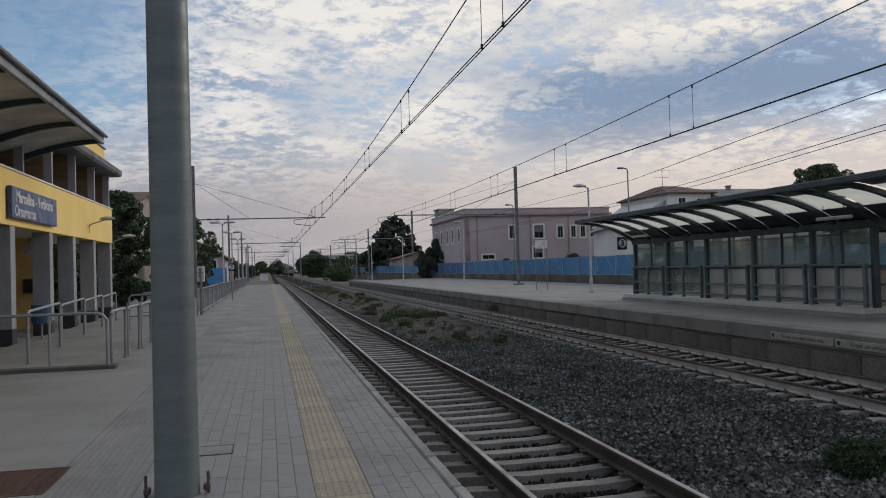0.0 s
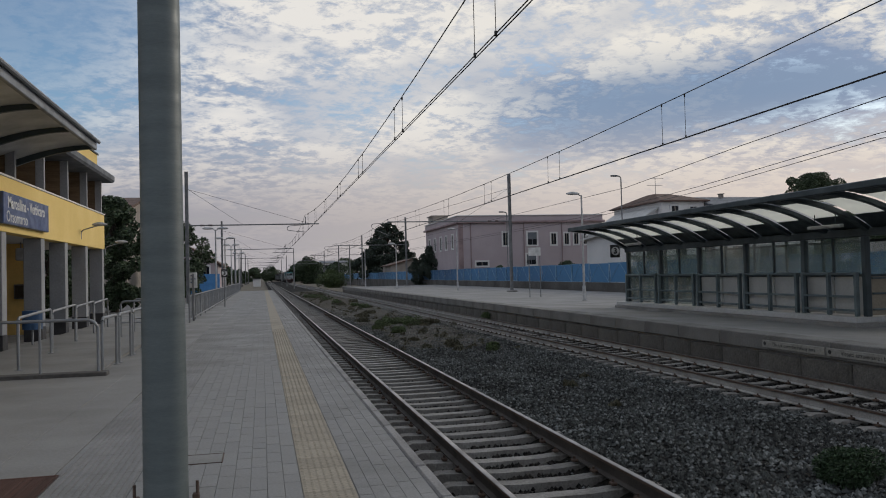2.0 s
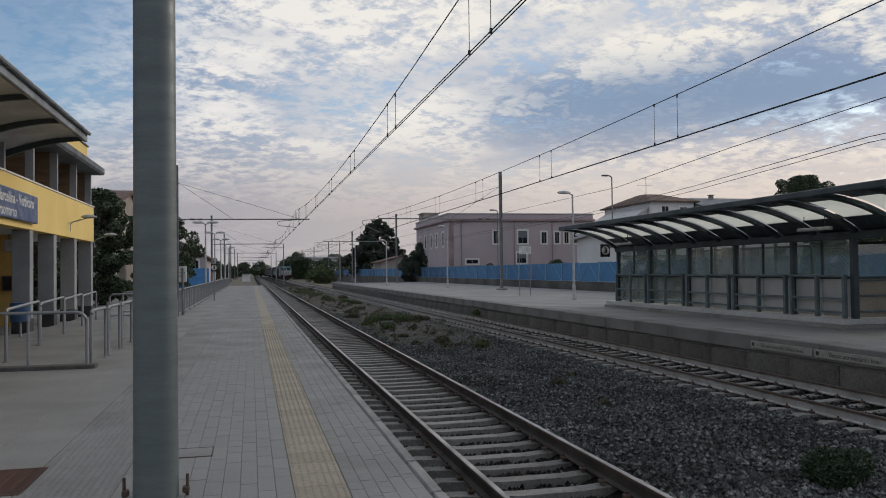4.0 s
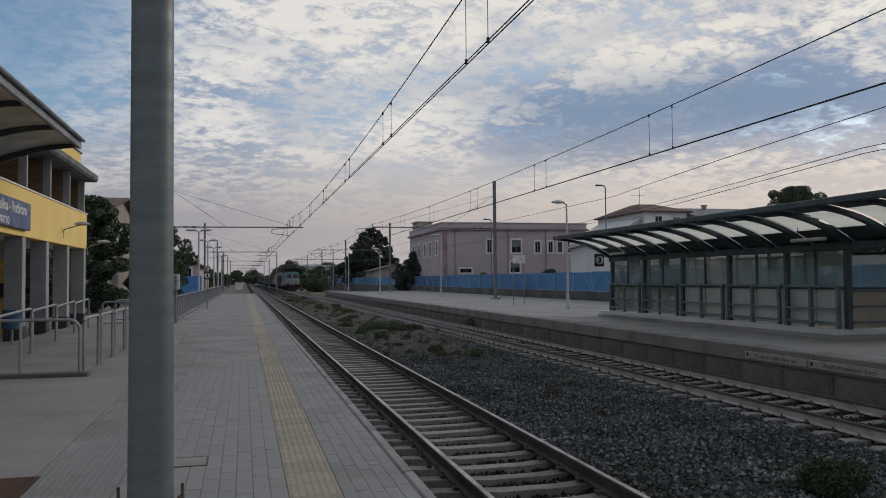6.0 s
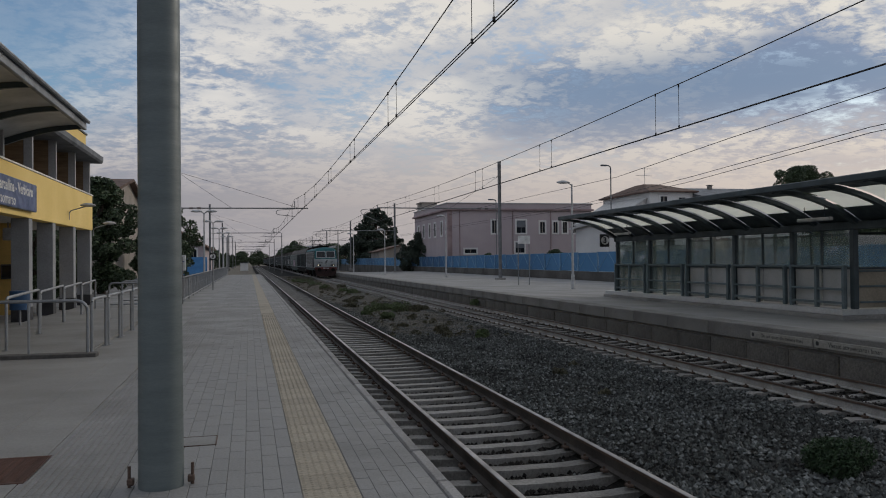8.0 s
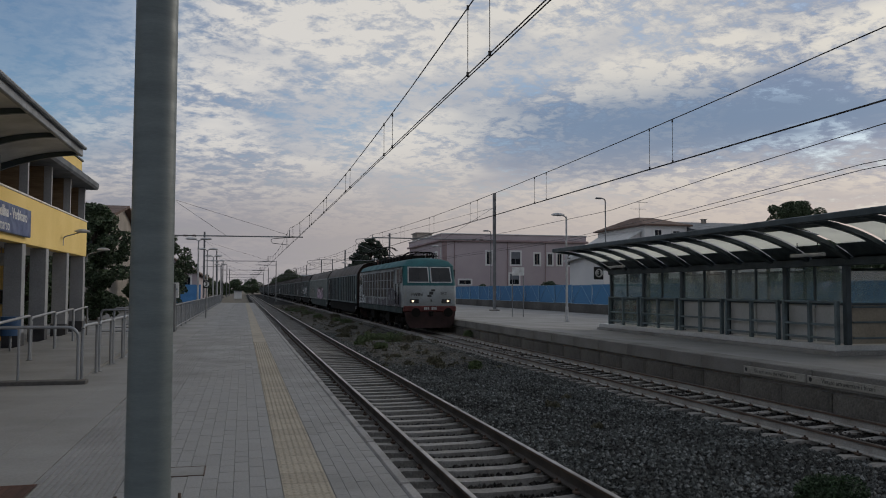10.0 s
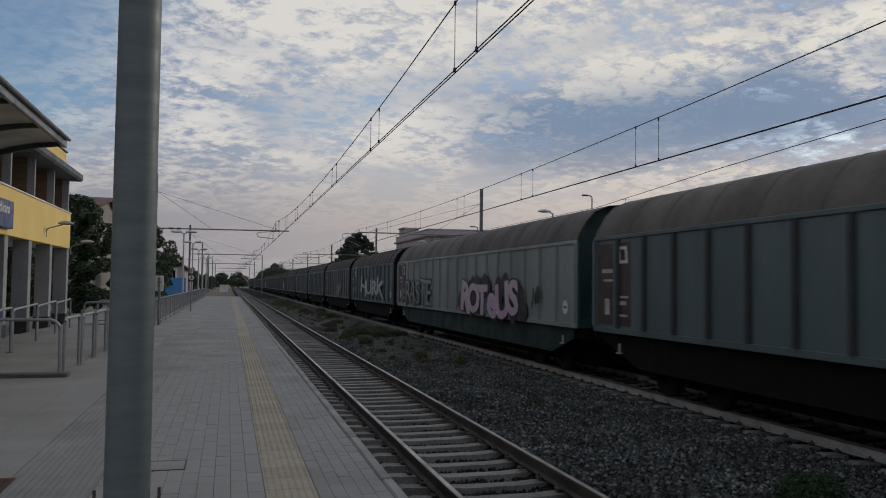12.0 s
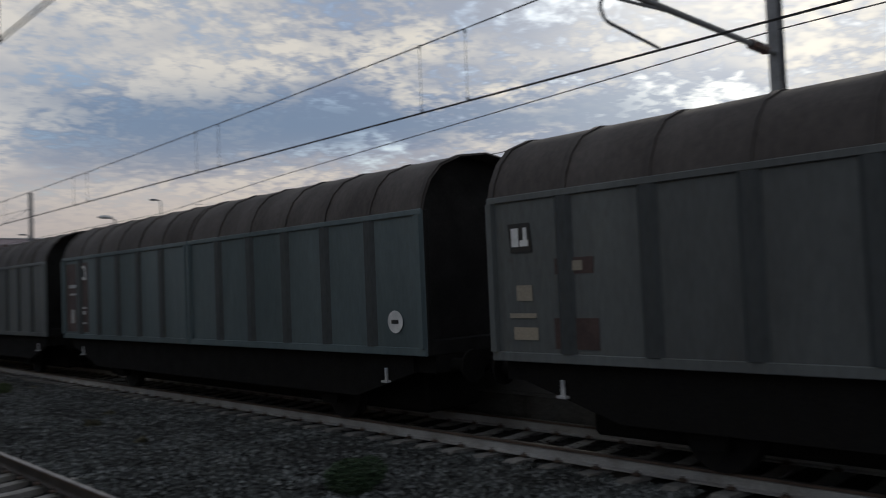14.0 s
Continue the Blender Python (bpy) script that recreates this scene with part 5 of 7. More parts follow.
# ---- beyond the station ----
def build_boundary():
    s = Shape()
    s.box(24.6, 24.9, -40, 330, -1.1, 0.66, chamfer=0.02)
    structure("boundary_wall", s, "wall_grey", "old dark grey boundary wall behind the far platform", "wall")
    y = -36.0
    first = None
    while y < 330:
        if first is None:
            first = thing("hoarding_panel", "blue netting hoarding panel with pale diagonal bars", "fence", pose(24.75, y, 0.66), "blue hoarding panels")
            n = Shape()
            cols, rows = 8, 3
            v = [(0.03 * math.sin(3.1 * i + 1.7 * j), 3.6 * i / cols, 1.42 * j / rows) for j in range(rows + 1) for i in range(cols + 1)]
            n.add(v, [(j * (cols + 1) + i, j * (cols + 1) + i + 1, (j + 1) * (cols + 1) + i + 1, (j + 1) * (cols + 1) + i) for j in range(rows) for i in range(cols)])
            part("netting", n, "blue_net", first, "wrinkled blue plastic netting", smooth=60)
            for yy in (0.0, 3.58):
                p = Shape()
                p.box(-0.10, -0.05, yy, yy + 0.05, 0, 1.45)
                part("post", p, "blue_bar", first)
            for a, b in (((0.1, 0.05), (1.8, 1.4)), ((1.8, 1.4), (3.5, 0.05))):
                p = Shape()
                p.tube([(-0.075, a[0], a[1]), (-0.075, b[0], b[1])], 0.02, 6)
                part("diagonal", p, "blue_bar", first, "pale diagonal bar")
            for z in (0.03, 1.42):
                p = Shape()
                p.tube([(-0.075, 0, z), (-0.075, 3.6, z)], 0.018, 6)
                part("rail", p, "blue_bar", first)
        else:
            copy_thing(first, pose(24.75, y, 0.66 + 0.02 * math.sin(y)))
        y += 3.63


def window(parent, x, y, z, w, h, facing, frame_mat="white_render", shutter=False):
    """A framed window on a wall facing -y ("south") or -x ("west")."""
    def put(s, a0, a1, d0, d1, z0, z1):
        if facing == "south":
            s.box(x + a0, x + a1, y + d0, y + d1, z0, z1, chamfer=0.01)
        else:
            s.box(x + d0, x + d1, y + a0, y + a1, z0, z1, chamfer=0.01)
    s = Shape()
    t = 0.22
    put(s, -w / 2 - t, -w / 2, -0.07, 0.02, z - t, z + h + t)
    put(s, w / 2, w / 2 + t, -0.07, 0.02, z - t, z + h + t)
    put(s, -w / 2, w / 2, -0.07, 0.02, z + h, z + h + t)
    put(s, -w / 2, w / 2, -0.10, 0.02, z - t, z)
    win = part("window", s, frame_mat, parent, "pale framed window")
    s = Shape()
    put(s, -w / 2, w / 2, -0.012, 0.01, z, z + h)
    part("pane", s, "dark_glass", win, "dark glass pane")
    s = Shape()
    put(s, -0.04, 0.04, -0.04, -0.012, z, z + h)
    if shutter:
        put(s, -w / 2, w / 2, -0.05, -0.014, z + h * 0.45, z + h)
    part("sash", s, "far_house" if not shutter else "slate", win)


def build_pink_building():
    b = thing("pink_building", "flat-roofed two-storey pink building with a darker cornice", "building")
    x0, x1, y0, y1 = 25.85, 46.5, 105.0, 127.0
    s = Shape()
    s.box(x0, x1, y0, y1, -1.1, 8.2)
    part("wall", s, "pink", b)
    s = Shape()
    s.box(x0 - 0.35, x1 + 0.35, y0 - 0.35, y1 + 0.35, 8.2, 8.5, chamfer=0.06)
    part("cornice", s, "pink_trim", b, "darker pink cornice")
    s = Shape()
    s.box(x0 - 0.08, x1 + 0.08, y0 - 0.08, y1 + 0.08, 8.5, 9.2, chamfer=0.03)
    part("parapet", s, "pink", b)
    s = Shape()
    s.box(x0 - 0.2, x1 + 0.2, y0 - 0.2, y1 + 0.2, 9.2, 9.32, chamfer=0.03)
    part("parapet_cap", s, "white_render", b)
    s = Shape()
    s.box(x0 - 0.05, x0 + 0.6, y0 - 0.05, y0 + 0.01, -1, 8.2)
    part("corner_pilaster", s, "pink_trim", b)
    for x, w, h, sh in ((32.4, 0.7, 1.7, False), (36.2, 1.3, 1.7, True), (39.3, 0.7, 1.5, False), (41.2, 0.6, 1.5, False), (42.6, 0.6, 1.5, False), (44.0, 0.6, 1.5, False)):
        window(b, x, y0, 5.2, w, h, "south", shutter=sh)
    for x, w, h, sh in ((29.0, 1.6, 0.5, False), (36.0, 1.3, 1.4, True)):
        window(b, x, y0, 2.5, w, h, "south", shutter=sh)
    for y in (108.5, 112.5, 116.0, 120.0, 124.0):
        window(b, x0, y, 5.0, 1.0, 1.8, "west")
    for x in (27.5, 35.0, 40.5):
        s = Shape()
        s.tube([(x, y0 - 0.08, -1), (x, y0 - 0.08, 8.2)], 0.06, 8)
        part("downpipe", s, "pink_trim", b)
    s = Shape()
    s.box(26.2, 28.6, 123, 126.5, 9.32, 10.5, chamfer=0.03)
    s.box(26.0, 28.8, 122.8, 126.7, 10.5, 10.65)
    part("roof_turret", s, "far_house", b, "pale roof turret")


def gabled_house(name, label, x0, x1, y0, y1, eaves, ridge, wall, roof, along="x", windows=()):
    h = thing(name, label, "house")
    s = Shape()
    s.box(x0, x1, y0, y1, -1.1, eaves)
    part("wall", s, wall, h)
    s = Shape()
    if along == "x":
        m = (y0 + y1) / 2
        s.extrude([(y0 - 0.5, eaves - 0.1), (m, ridge), (y1 + 0.5, eaves - 0.1), (y1 + 0.5, eaves + 0.1), (m, ridge + 0.2), (y0 - 0.5, eaves + 0.1)], x0 - 0.5, x1 + 0.5, "x")
        g = Shape()
        for x in (x0, x1 - 0.3):
            g.extrude([(y0, eaves), (m, ridge), (y1, eaves)], x, x + 0.3, "x")
    else:
        m = (x0 + x1) / 2
        s.extrude([(x0 - 0.5, eaves - 0.1), (m, ridge), (x1 + 0.5, eaves - 0.1), (x1 + 0.5, eaves + 0.1), (m, ridge + 0.2), (x0 - 0.5, eaves + 0.1)], y0 - 0.5, y1 + 0.5, "y")
        g = Shape()
        for y in (y0, y1 - 0.3):
            g.extrude([(x0, eaves), (m, ridge), (x1, eaves)], y, y + 0.3, "y")
    part("gable", g, wall, h)
    part("roof", s, roof, h, "brown tiled roof")
    for x, y, z, w, hh, facing in windows:
        window(h, x, y, z, w, hh, facing)
    return h


def build_houses():
    h = thing("white_house", "white rendered house with a shallow brown hipped roof", "house")
    s = Shape()
    s.box(42.4, 47.5, 80, 92, -1.1, 8.9)
    part("wall", s, "white_render", h)
    s = Shape()
    s.extrude([(38.6, -1.1), (42.39, -1.1), (42.39, 8.1), (38.6, 5.8)], 81, 91, "y")
    part("wing", s, "white_render", h, "lower white wing")
    s = Shape()
    s.extrude([(38.2, 5.57), (42.39, 8.11), (42.39, 8.3), (38.2, 5.76)], 80.6, 91.4, "y")
    part("wing_roof", s, "white_base", h, "pale sloping wing roof")
    s = Shape()
    s.add([(42.0, 79.5, 8.9), (48.0, 79.5, 8.9), (48.0, 92.5, 8.9), (42.0, 92.5, 8.9), (44.2, 85, 10.1), (46.0, 85, 10.1), (46.0, 87, 10.1), (44.2, 87, 10.1),
           (42.0, 79.5, 8.75), (48.0, 79.5, 8.75), (48.0, 92.5, 8.75), (42.0, 92.5, 8.75)],
          [(0, 1, 5, 4), (1, 2, 6, 5), (2, 3, 7, 6), (3, 0, 4, 7), (4, 5, 6, 7), (0, 8, 9, 1), (1, 9, 10, 2), (2, 10, 11, 3), (3, 11, 8, 0), (8, 11, 10, 9)])
    part("roof", s, "roof_tile", h, "shallow brown hipped roof")
    for x, z, w, hh in ((44.0, 7.2, 0.8, 1.1), (46.2, 7.3, 0.8, 0.9), (44.0, 3.8, 1.2, 1.5), (46.2, 3.8, 1.2, 1.5)):
        window(h, x, 80, z, w, hh, "south")
    s = Shape()
    s.tube([(44.9, 86, 10.0), (44.9, 86, 12.2)], 0.03, 6)
    s.tube([(44.2, 86, 12.0), (46.0, 86, 12.0)], 0.02, 6)
    s.tube([(43.8, 86, 11.2), (45.8, 86, 11.2)], 0.02, 6)
    part("aerial", s, "mast", h, "thin roof aerial")
    h2 = gabled_house("long_house", "long low-roofed house behind the shelter with a chimney", 48.1, 62, 78, 92, 8.0, 9.5, "white_render", "slate", "x",
                      [(50, 78, 4.5, 1.2, 1.4, "south"), (55, 78, 4.5, 1.2, 1.4, "south")])
    s = Shape()
    s.box(52.0, 52.45, 84, 84.45, 9.0, 9.95, chamfer=0.03)
    s.box(51.92, 52.53, 83.92, 84.53, 9.95, 10.03)
    part("chimney", s, "far_house", h2)
    # pale flats seen through the shelter
    f = gabled_house("roadside_flats", "pale low flats with balconies across the road", 32.8, 60, 70, 78, 4.7, 4.9, "white_render", "white_base", "x",
                     [(x, 70, 2.2, 1.1, 1.3, "south") for x in (36, 39, 42, 45, 48, 51, 54, 57)])
    for k in range(4):
        s = Shape()
        s.box(33 + 5 * k, 37 + 5 * k, 69.2, 70, 1.7, 1.85)
        for i in range(14):
            s.box(33.1 + 5 * k + i * 0.29, 33.15 + 5 * k + i * 0.29, 69.22, 69.26, 1.85, 2.7)
        s.box(33 + 5 * k, 37 + 5 * k, 69.2, 69.27, 2.7, 2.76)
        part("balcony", s, "far_house", f, "pale railed balcony")
    gabled_house("distant_house", "distant flat white house at the end of the platform", 26.0, 38.0, 365, 380, 7.4, 8.3, "white_render", "slate", "x",
                 [(29, 365, 4.9, 3.4, 1.5, "south"), (35, 365, 4.9, 1.8, 1.5, "south"), (29, 365, 2.0, 1.4, 1.5, "south")])
    gabled_house("distant_house", "distant brown-roofed house behind the trees", 26, 35, 165, 176, 3.4, 4.6, "far_house", "roof_tile", "y")
    gabled_house("trackside_house", "reddish house beside the line behind the railing", -15.6, -6.0, 118, 140, 3.6, 6.6, "pink", "roof_tile", "y",
                 [(-7.6, 118, 2.3, 0.8, 1.1, "south"), (-9.4, 118, 2.3, 0.8, 1.1, "south")])
    gabled_house("town_house", "brown-roofed town house behind the station", -19, -9.5, 62, 76, 7.0, 8.2, "far_house", "roof_tile", "x",
                 [(-11, 62, 4.8, 0.9, 1.3, "south"), (-14, 62, 4.8, 0.9, 1.3, "south")])
    s = Shape()
    s.box(-11.0, -4.9, 100, 100.12, -0.5, 2.25)
    structure("blue_screen", s, "blue_sheet", "blue metal screen beside the line", "fence")
    hut = thing("line_cabin", "small pale cabin beside the far end of the line", "cabin")
    s = Shape()
    s.box(-2.5, -0.3, 240, 245, -1.0, 1.2, chamfer=0.05)
    part("wall", s, "white_render", hut)
    s = Shape()
    s.box(-2.7, -0.1, 239.7, 245.3, 1.2, 1.35, chamfer=0.03)
    part("roof", s, "slate", hut)


def tree(name, label, x, y, base, height, spread, seed, mat="leaf", conifer=False, leaves=9000, size=0.22, low=0.12):
    rng = random.Random(seed)
    t = thing(name, label, "tree", pose(x, y, base))
    s = Shape()
    s.tube([(0, 0, -0.2), (0.05, 0.05, height * 0.3), (0, -0.05, height * (0.95 if conifer else 0.6))], spread * 0.07 + 0.08, 9, radius_end=0.04)
    blobs = []
    n = 210 if conifer else 120
    for i in range(n):
        u = rng.random()
        if conifer:
            z = height * (0.12 + 0.86 * u)
            r = spread * (1.0 - u) ** 0.62 * rng.uniform(0.3, 1.12)
            size_b = spread * 0.12 * (1.15 - 0.7 * u)
        else:
            z = height * (low + (0.94 - low) * u)
            r = spread * math.sqrt(max(0.06, 1 - (2 * u - 0.9) ** 2)) * rng.uniform(0.2, 1.0)
            size_b = spread * rng.uniform(0.09, 0.22)
        a = rng.uniform(0, 6.283)
        p = (r * math.cos(a), r * math.sin(a), z)
        blobs.append((*p, size_b))
        if i % 4 == 0:
            s.tube([(0, 0, z * 0.75), (p[0] * 0.5, p[1] * 0.5, z * 0.9), p], 0.05 + 0.01 * spread, 5, radius_end=0.015)
    part("trunk", s, "bark", t, "dark trunk and limbs", smooth=50)
    part("crown", clump_mesh("crown", blobs, int(leaves * 1.9), size * 0.72, mat, seed, 0.3), None, t, "crown of many small dark leaves")
    return t


def build_trees():
    tree("conifer", "tall dark conifer behind the blue hoarding", 30.0, 194, -1, 15.4, 8.8, 3, "needle", True, 22000, 0.34)
    tree("conifer", "dark conifer beside the tall one", 27.2, 213, -1, 9.6, 2.6, 4, "needle", True, 5000, 0.28)
    tree("evergreen_tree", "rounded dark evergreen in front of the pink building", 26.6, 122.5, -1, 6.6, 4.4, 5, "needle", False, 15000, 0.2)
    tree("evergreen_tree", "dark evergreen tree behind the station building", -8.2, 49, -0.5, 7.0, 2.6, 6, "leaf", False, 12000, 0.16)
    tree("evergreen_tree", "spreading dark tree beside the station yard", -10.5, 44, -0.5, 5.0, 2.6, 7, "leaf", False, 9000, 0.16)
    tree("evergreen_tree", "dark tree behind the platform railing", -8.0, 78, -0.5, 8.0, 3.4, 8, "leaf", False, 11000, 0.18)
    tree("evergreen_tree", "dark tree further along the railing", -6.6, 66, -0.5, 5.2, 2.2, 18, "leaf", False, 8000, 0.16)
    tree("umbrella_tree", "dark round-topped tree above the shelter roof", 84, 110, -1, 17.5, 4.4, 9, "leaf", False, 14000, 0.2, 0.7)
    tree("roadside_tree", "dark trees at the end of the platforms", 16.5, 300, -1, 9.6, 6.5, 10, "leaf", False, 9000, 0.36, 0.05)
    tree("evergreen_tree", "leafy dark tree beyond the shelter and hoarding", 33.0, 38.0, -1, 5.6, 3.2, 41, "leaf", False, 9000, 0.16, 0.05)
    tree("evergreen_tree", "leafy dark tree across the road behind the hoarding", 39.0, 47.0, -1, 6.2, 3.4, 42, "leaf", False, 9000, 0.17, 0.05)
    tree("roadside_bush", "wide pale green bush beside the line", 15.6, 188, -1, 4.0, 3.6, 11, "pale_leaf", False, 9000, 0.2, 0.02)
    for k, (x, y, h, r) in enumerate(((29.5, 99, 3.2, 1.6), (38.5, 98, 3.6, 2.3), (42, 97, 3.4, 2.0), (33, 96, 2.2, 1.8), (54, 62, 4.5, 2.5), (-13, 40, 3.2, 2.4), (-14.5, 47, 4.5, 2.5), (26, 225, 7, 5))):
        tree("garden_shrub", "dark garden shrub showing above the hoarding", x, y, -0.8, h, r, 30 + k, "leaf", False, 4500, 0.16)
    for k, (x, y, h, r) in enumerate(((-28, 300, 8, 6), (-50, 330, 9, 8), (-17, 380, 9, 6), (-36, 420, 10, 8), (40, 400, 11, 9), (62, 380, 11, 9), (24, 440, 11, 8), (88, 360, 12, 10), (-9, 330, 6, 4), (-4, 450, 8, 6), (6, 520, 9, 8), (-13, 270, 6, 4), (30, 330, 8, 6), (17, 360, 9, 6), (52, 300, 9, 7))):
        tree("distant_tree", "hazy distant tree beyond the end of the platforms", x, y, -1, h, r, 50 + k, "leaf", False, 2600, 0.55)
    rng = random.Random(77)
    tufts = [(rng.gauss(6.2, 0.95), 24 + 100 * rng.random() ** 1.2, GROUND + 0.05, rng.uniform(0.05, 0.17)) for k in range(300)]
    tagged(part("dry_grass", clump_mesh("dry_grass", tufts, 16000, 0.04, "dry_weed", 91, -0.5), None), "low dry grass scattered between the tracks", "grass", "", "stuff")
    # low plants in the ballast: place, half width, height, green or dry
    rng = random.Random(12)
    spots = [(6.26, 7.72, 0.24, 0.46, "shrub"), (6.0, 38.3, 0.42, 0.50, "weed"), (6.75, 36.8, 0.5, 0.55, "weed"), (6.4, 38.6, 0.35, 0.40, "weed"), (4.9, 35.2, 0.3, 0.25, "weed"),
             (5.4, 32.6, 0.38, 0.36, "weed"), (5.4, 37.2, 0.5, 0.34, "weed"), (7.4, 37.6, 0.4, 0.30, "dry_weed"), (8.0, 38.0, 0.4, 0.26, "dry_weed"), (6.15, 26.0, 0.38, 0.26, "dry_weed"), (6.82, 23.7, 0.22, 0.34, "weed"),
             (7.2, 58.6, 0.55, 0.34, "weed"), (7.0, 62.5, 0.5, 0.32, "weed"), (7.8, 71.7, 0.6, 0.3, "dry_weed"), (6.2, 69.8, 0.6, 0.4, "weed"), (6.3, 80.3, 0.8, 0.4, "weed"), (5.9, 89.7, 0.9, 0.42, "weed"),
             (5.1, 92.4, 0.7, 0.42, "weed"), (6.9, 101, 0.9, 0.4, "dry_weed"), (4.95, 41.3, 0.5, 0.25, "dry_weed"), (5.6, 46, 0.5, 0.22, "dry_weed"), (6.5, 50, 0.5, 0.22, "dry_weed"),
             (5.3, 28.6, 0.25, 0.14, "dry_weed"), (6.2, 15.8, 0.16, 0.2, "dry_weed"), (7.0, 17.0, 0.14, 0.16, "dry_weed"), (6.0, 13.2, 0.14, 0.14, "dry_weed"), (10.75, 38.6, 0.25, 0.5, "weed")]
    for i, (x, y, r, h, mat) in enumerate(spots):
        plant = thing("weed_clump" if i else "round_shrub", ("green weeds growing in the ballast" if mat == "weed" else "low dry weeds growing in the ballast") if i else "small round dark green shrub in the ballast", "plant", pose(x, y, GROUND - 0.03), "" if i == 0 else "weeds between the tracks")
        blobs = [(rng.uniform(-r, r) * 0.6, rng.uniform(-r, r) * 0.6, h * rng.uniform(0.2, 0.72), max(r, h) * (0.45 if i == 0 else 0.34)) for k in range(9 if i == 0 else 14)]
        if i == 0:
            part("foliage", clump_mesh("foliage", blobs, 12000, 0.02, mat, 70, 0.0), None, plant, "dense small leaves")
        else:
            part("foliage", clump_mesh("foliage", blobs, 900 if y > 20 else 260, 0.042, mat, 70 + i, -1.6), None, plant, "thin upright leaves")
        for k in range(4):
            s = Shape()
            s.tube([(0, 0, 0), (blobs[k][0], blobs[k][1], blobs[k][2])], 0.008, 4)
            part("stem", s, "bark", plant)


# ---- the freight train ----
# Vehicles stand with their front at y = 0 and their rear at y = length; z = 0 is the rail head, x = 0 the track's middle.
SPEED = 31.8
FRONT_AT = 10.29 + SPEED * 11.0            # where the locomotive's nose is at the start of the clip


def wheelset(parent, y, radius=0.46):
    s = Shape()
    for side in (-1, 1):
        x = side * 0.715
        s.tube([(x, y, radius), (x + side * 0.13, y, radius)], radius, 22)
        s.tube([(x - side * 0.03, y, radius), (x, y, radius)], radius + 0.03, 22)
    s.tube([(-0.72, y, radius), (0.72, y, radius)], 0.08, 8)
    return part("wheelset", s, "wheel", parent, smooth=40)


def bogie(parent, y, wheelbase=1.8, radius=0.46):
    s = Shape()
    for side in (-1, 1):
        x = side * 1.0
        s.box(x - 0.06, x + 0.06, y - wheelbase / 2 - 0.4, y + wheelbase / 2 + 0.4, 0.48, 0.72, chamfer=0.03)
        for d in (-1, 1):
            s.box(x - 0.10, x + 0.10, y + d * wheelbase / 2 - 0.16, y + d * wheelbase / 2 + 0.16, 0.30, 0.62, chamfer=0.04)
            s.tube([(x, y + d * 0.25, 0.36), (x, y + d * 0.25, 0.70)], 0.09, 10)
    s.box(-1.0, 1.0, y - 0.2, y + 0.2, 0.45, 0.85, chamfer=0.03)
    b = part("bogie_frame", s, "frame_black", parent, "grimy black bogie frame")
    for d in (-1, 1):
        wheelset(b, y + d * wheelbase / 2, radius)
    return b


def buffers(parent, y, way):
    for side in (-1, 1):
        s = Shape()
        s.tube([(side * 0.875, y, 1.05), (side * 0.875, y + way * 0.42, 1.05)], 0.10, 12)
        s.tube([(side * 0.875, y + way * 0.42, 1.05), (side * 0.875, y + way * 0.47, 1.05)], 0.24, 18)
        part("buffer", s, "frame_black", parent, "round steel buffer", smooth=40)
    s = Shape()
    s.box(-0.09, 0.09, min(y, y + way * 0.4), max(y, y + way * 0.4), 0.85, 1.1, chamfer=0.03)
    part("coupling_hook", s, "frame_black", parent)


def spray(parent, text, y, z, size, fill, x=-1.475, wide=1.0, edge=0.05, glow=None, seed=1, rim=0.045):
    """Fat sprayed letters on the side that faces the near platform, each with its own size and lean: fill over a black, wider edge."""
    rng = random.Random(seed + len(text))
    turn = pose(0, 0, 0, 90, 0, -90)
    step = size * 0.62 * wide
    for k, letter in enumerate(text):
        grow, lean = rng.uniform(0.95, 1.22), rng.uniform(-11, 11)
        at = Matrix.Translation((x - 0.0004 * k, y - (k - (len(text) - 1) / 2) * step, z + rng.uniform(-0.05, 0.05) * size)) @ turn @ pose(0, 0, 0, 0, 0, lean)
        layers = [("graffiti_outline", "spray_black", 0.004, edge + rim, "black sprayed outline"), ("graffiti_fill", fill, 0.008, edge, "pale sprayed letter")]
        if glow:
            layers.insert(0, ("graffiti_glow", glow, 0.001, edge + rim * 1.35, "pale sprayed halo"))
        for name, mat, lift, swell, label in layers:
            words(name, letter, size * grow, mat, parent, at @ Matrix.Translation((0, 0, lift)), 0.001, swell, wide * 1.12, label)


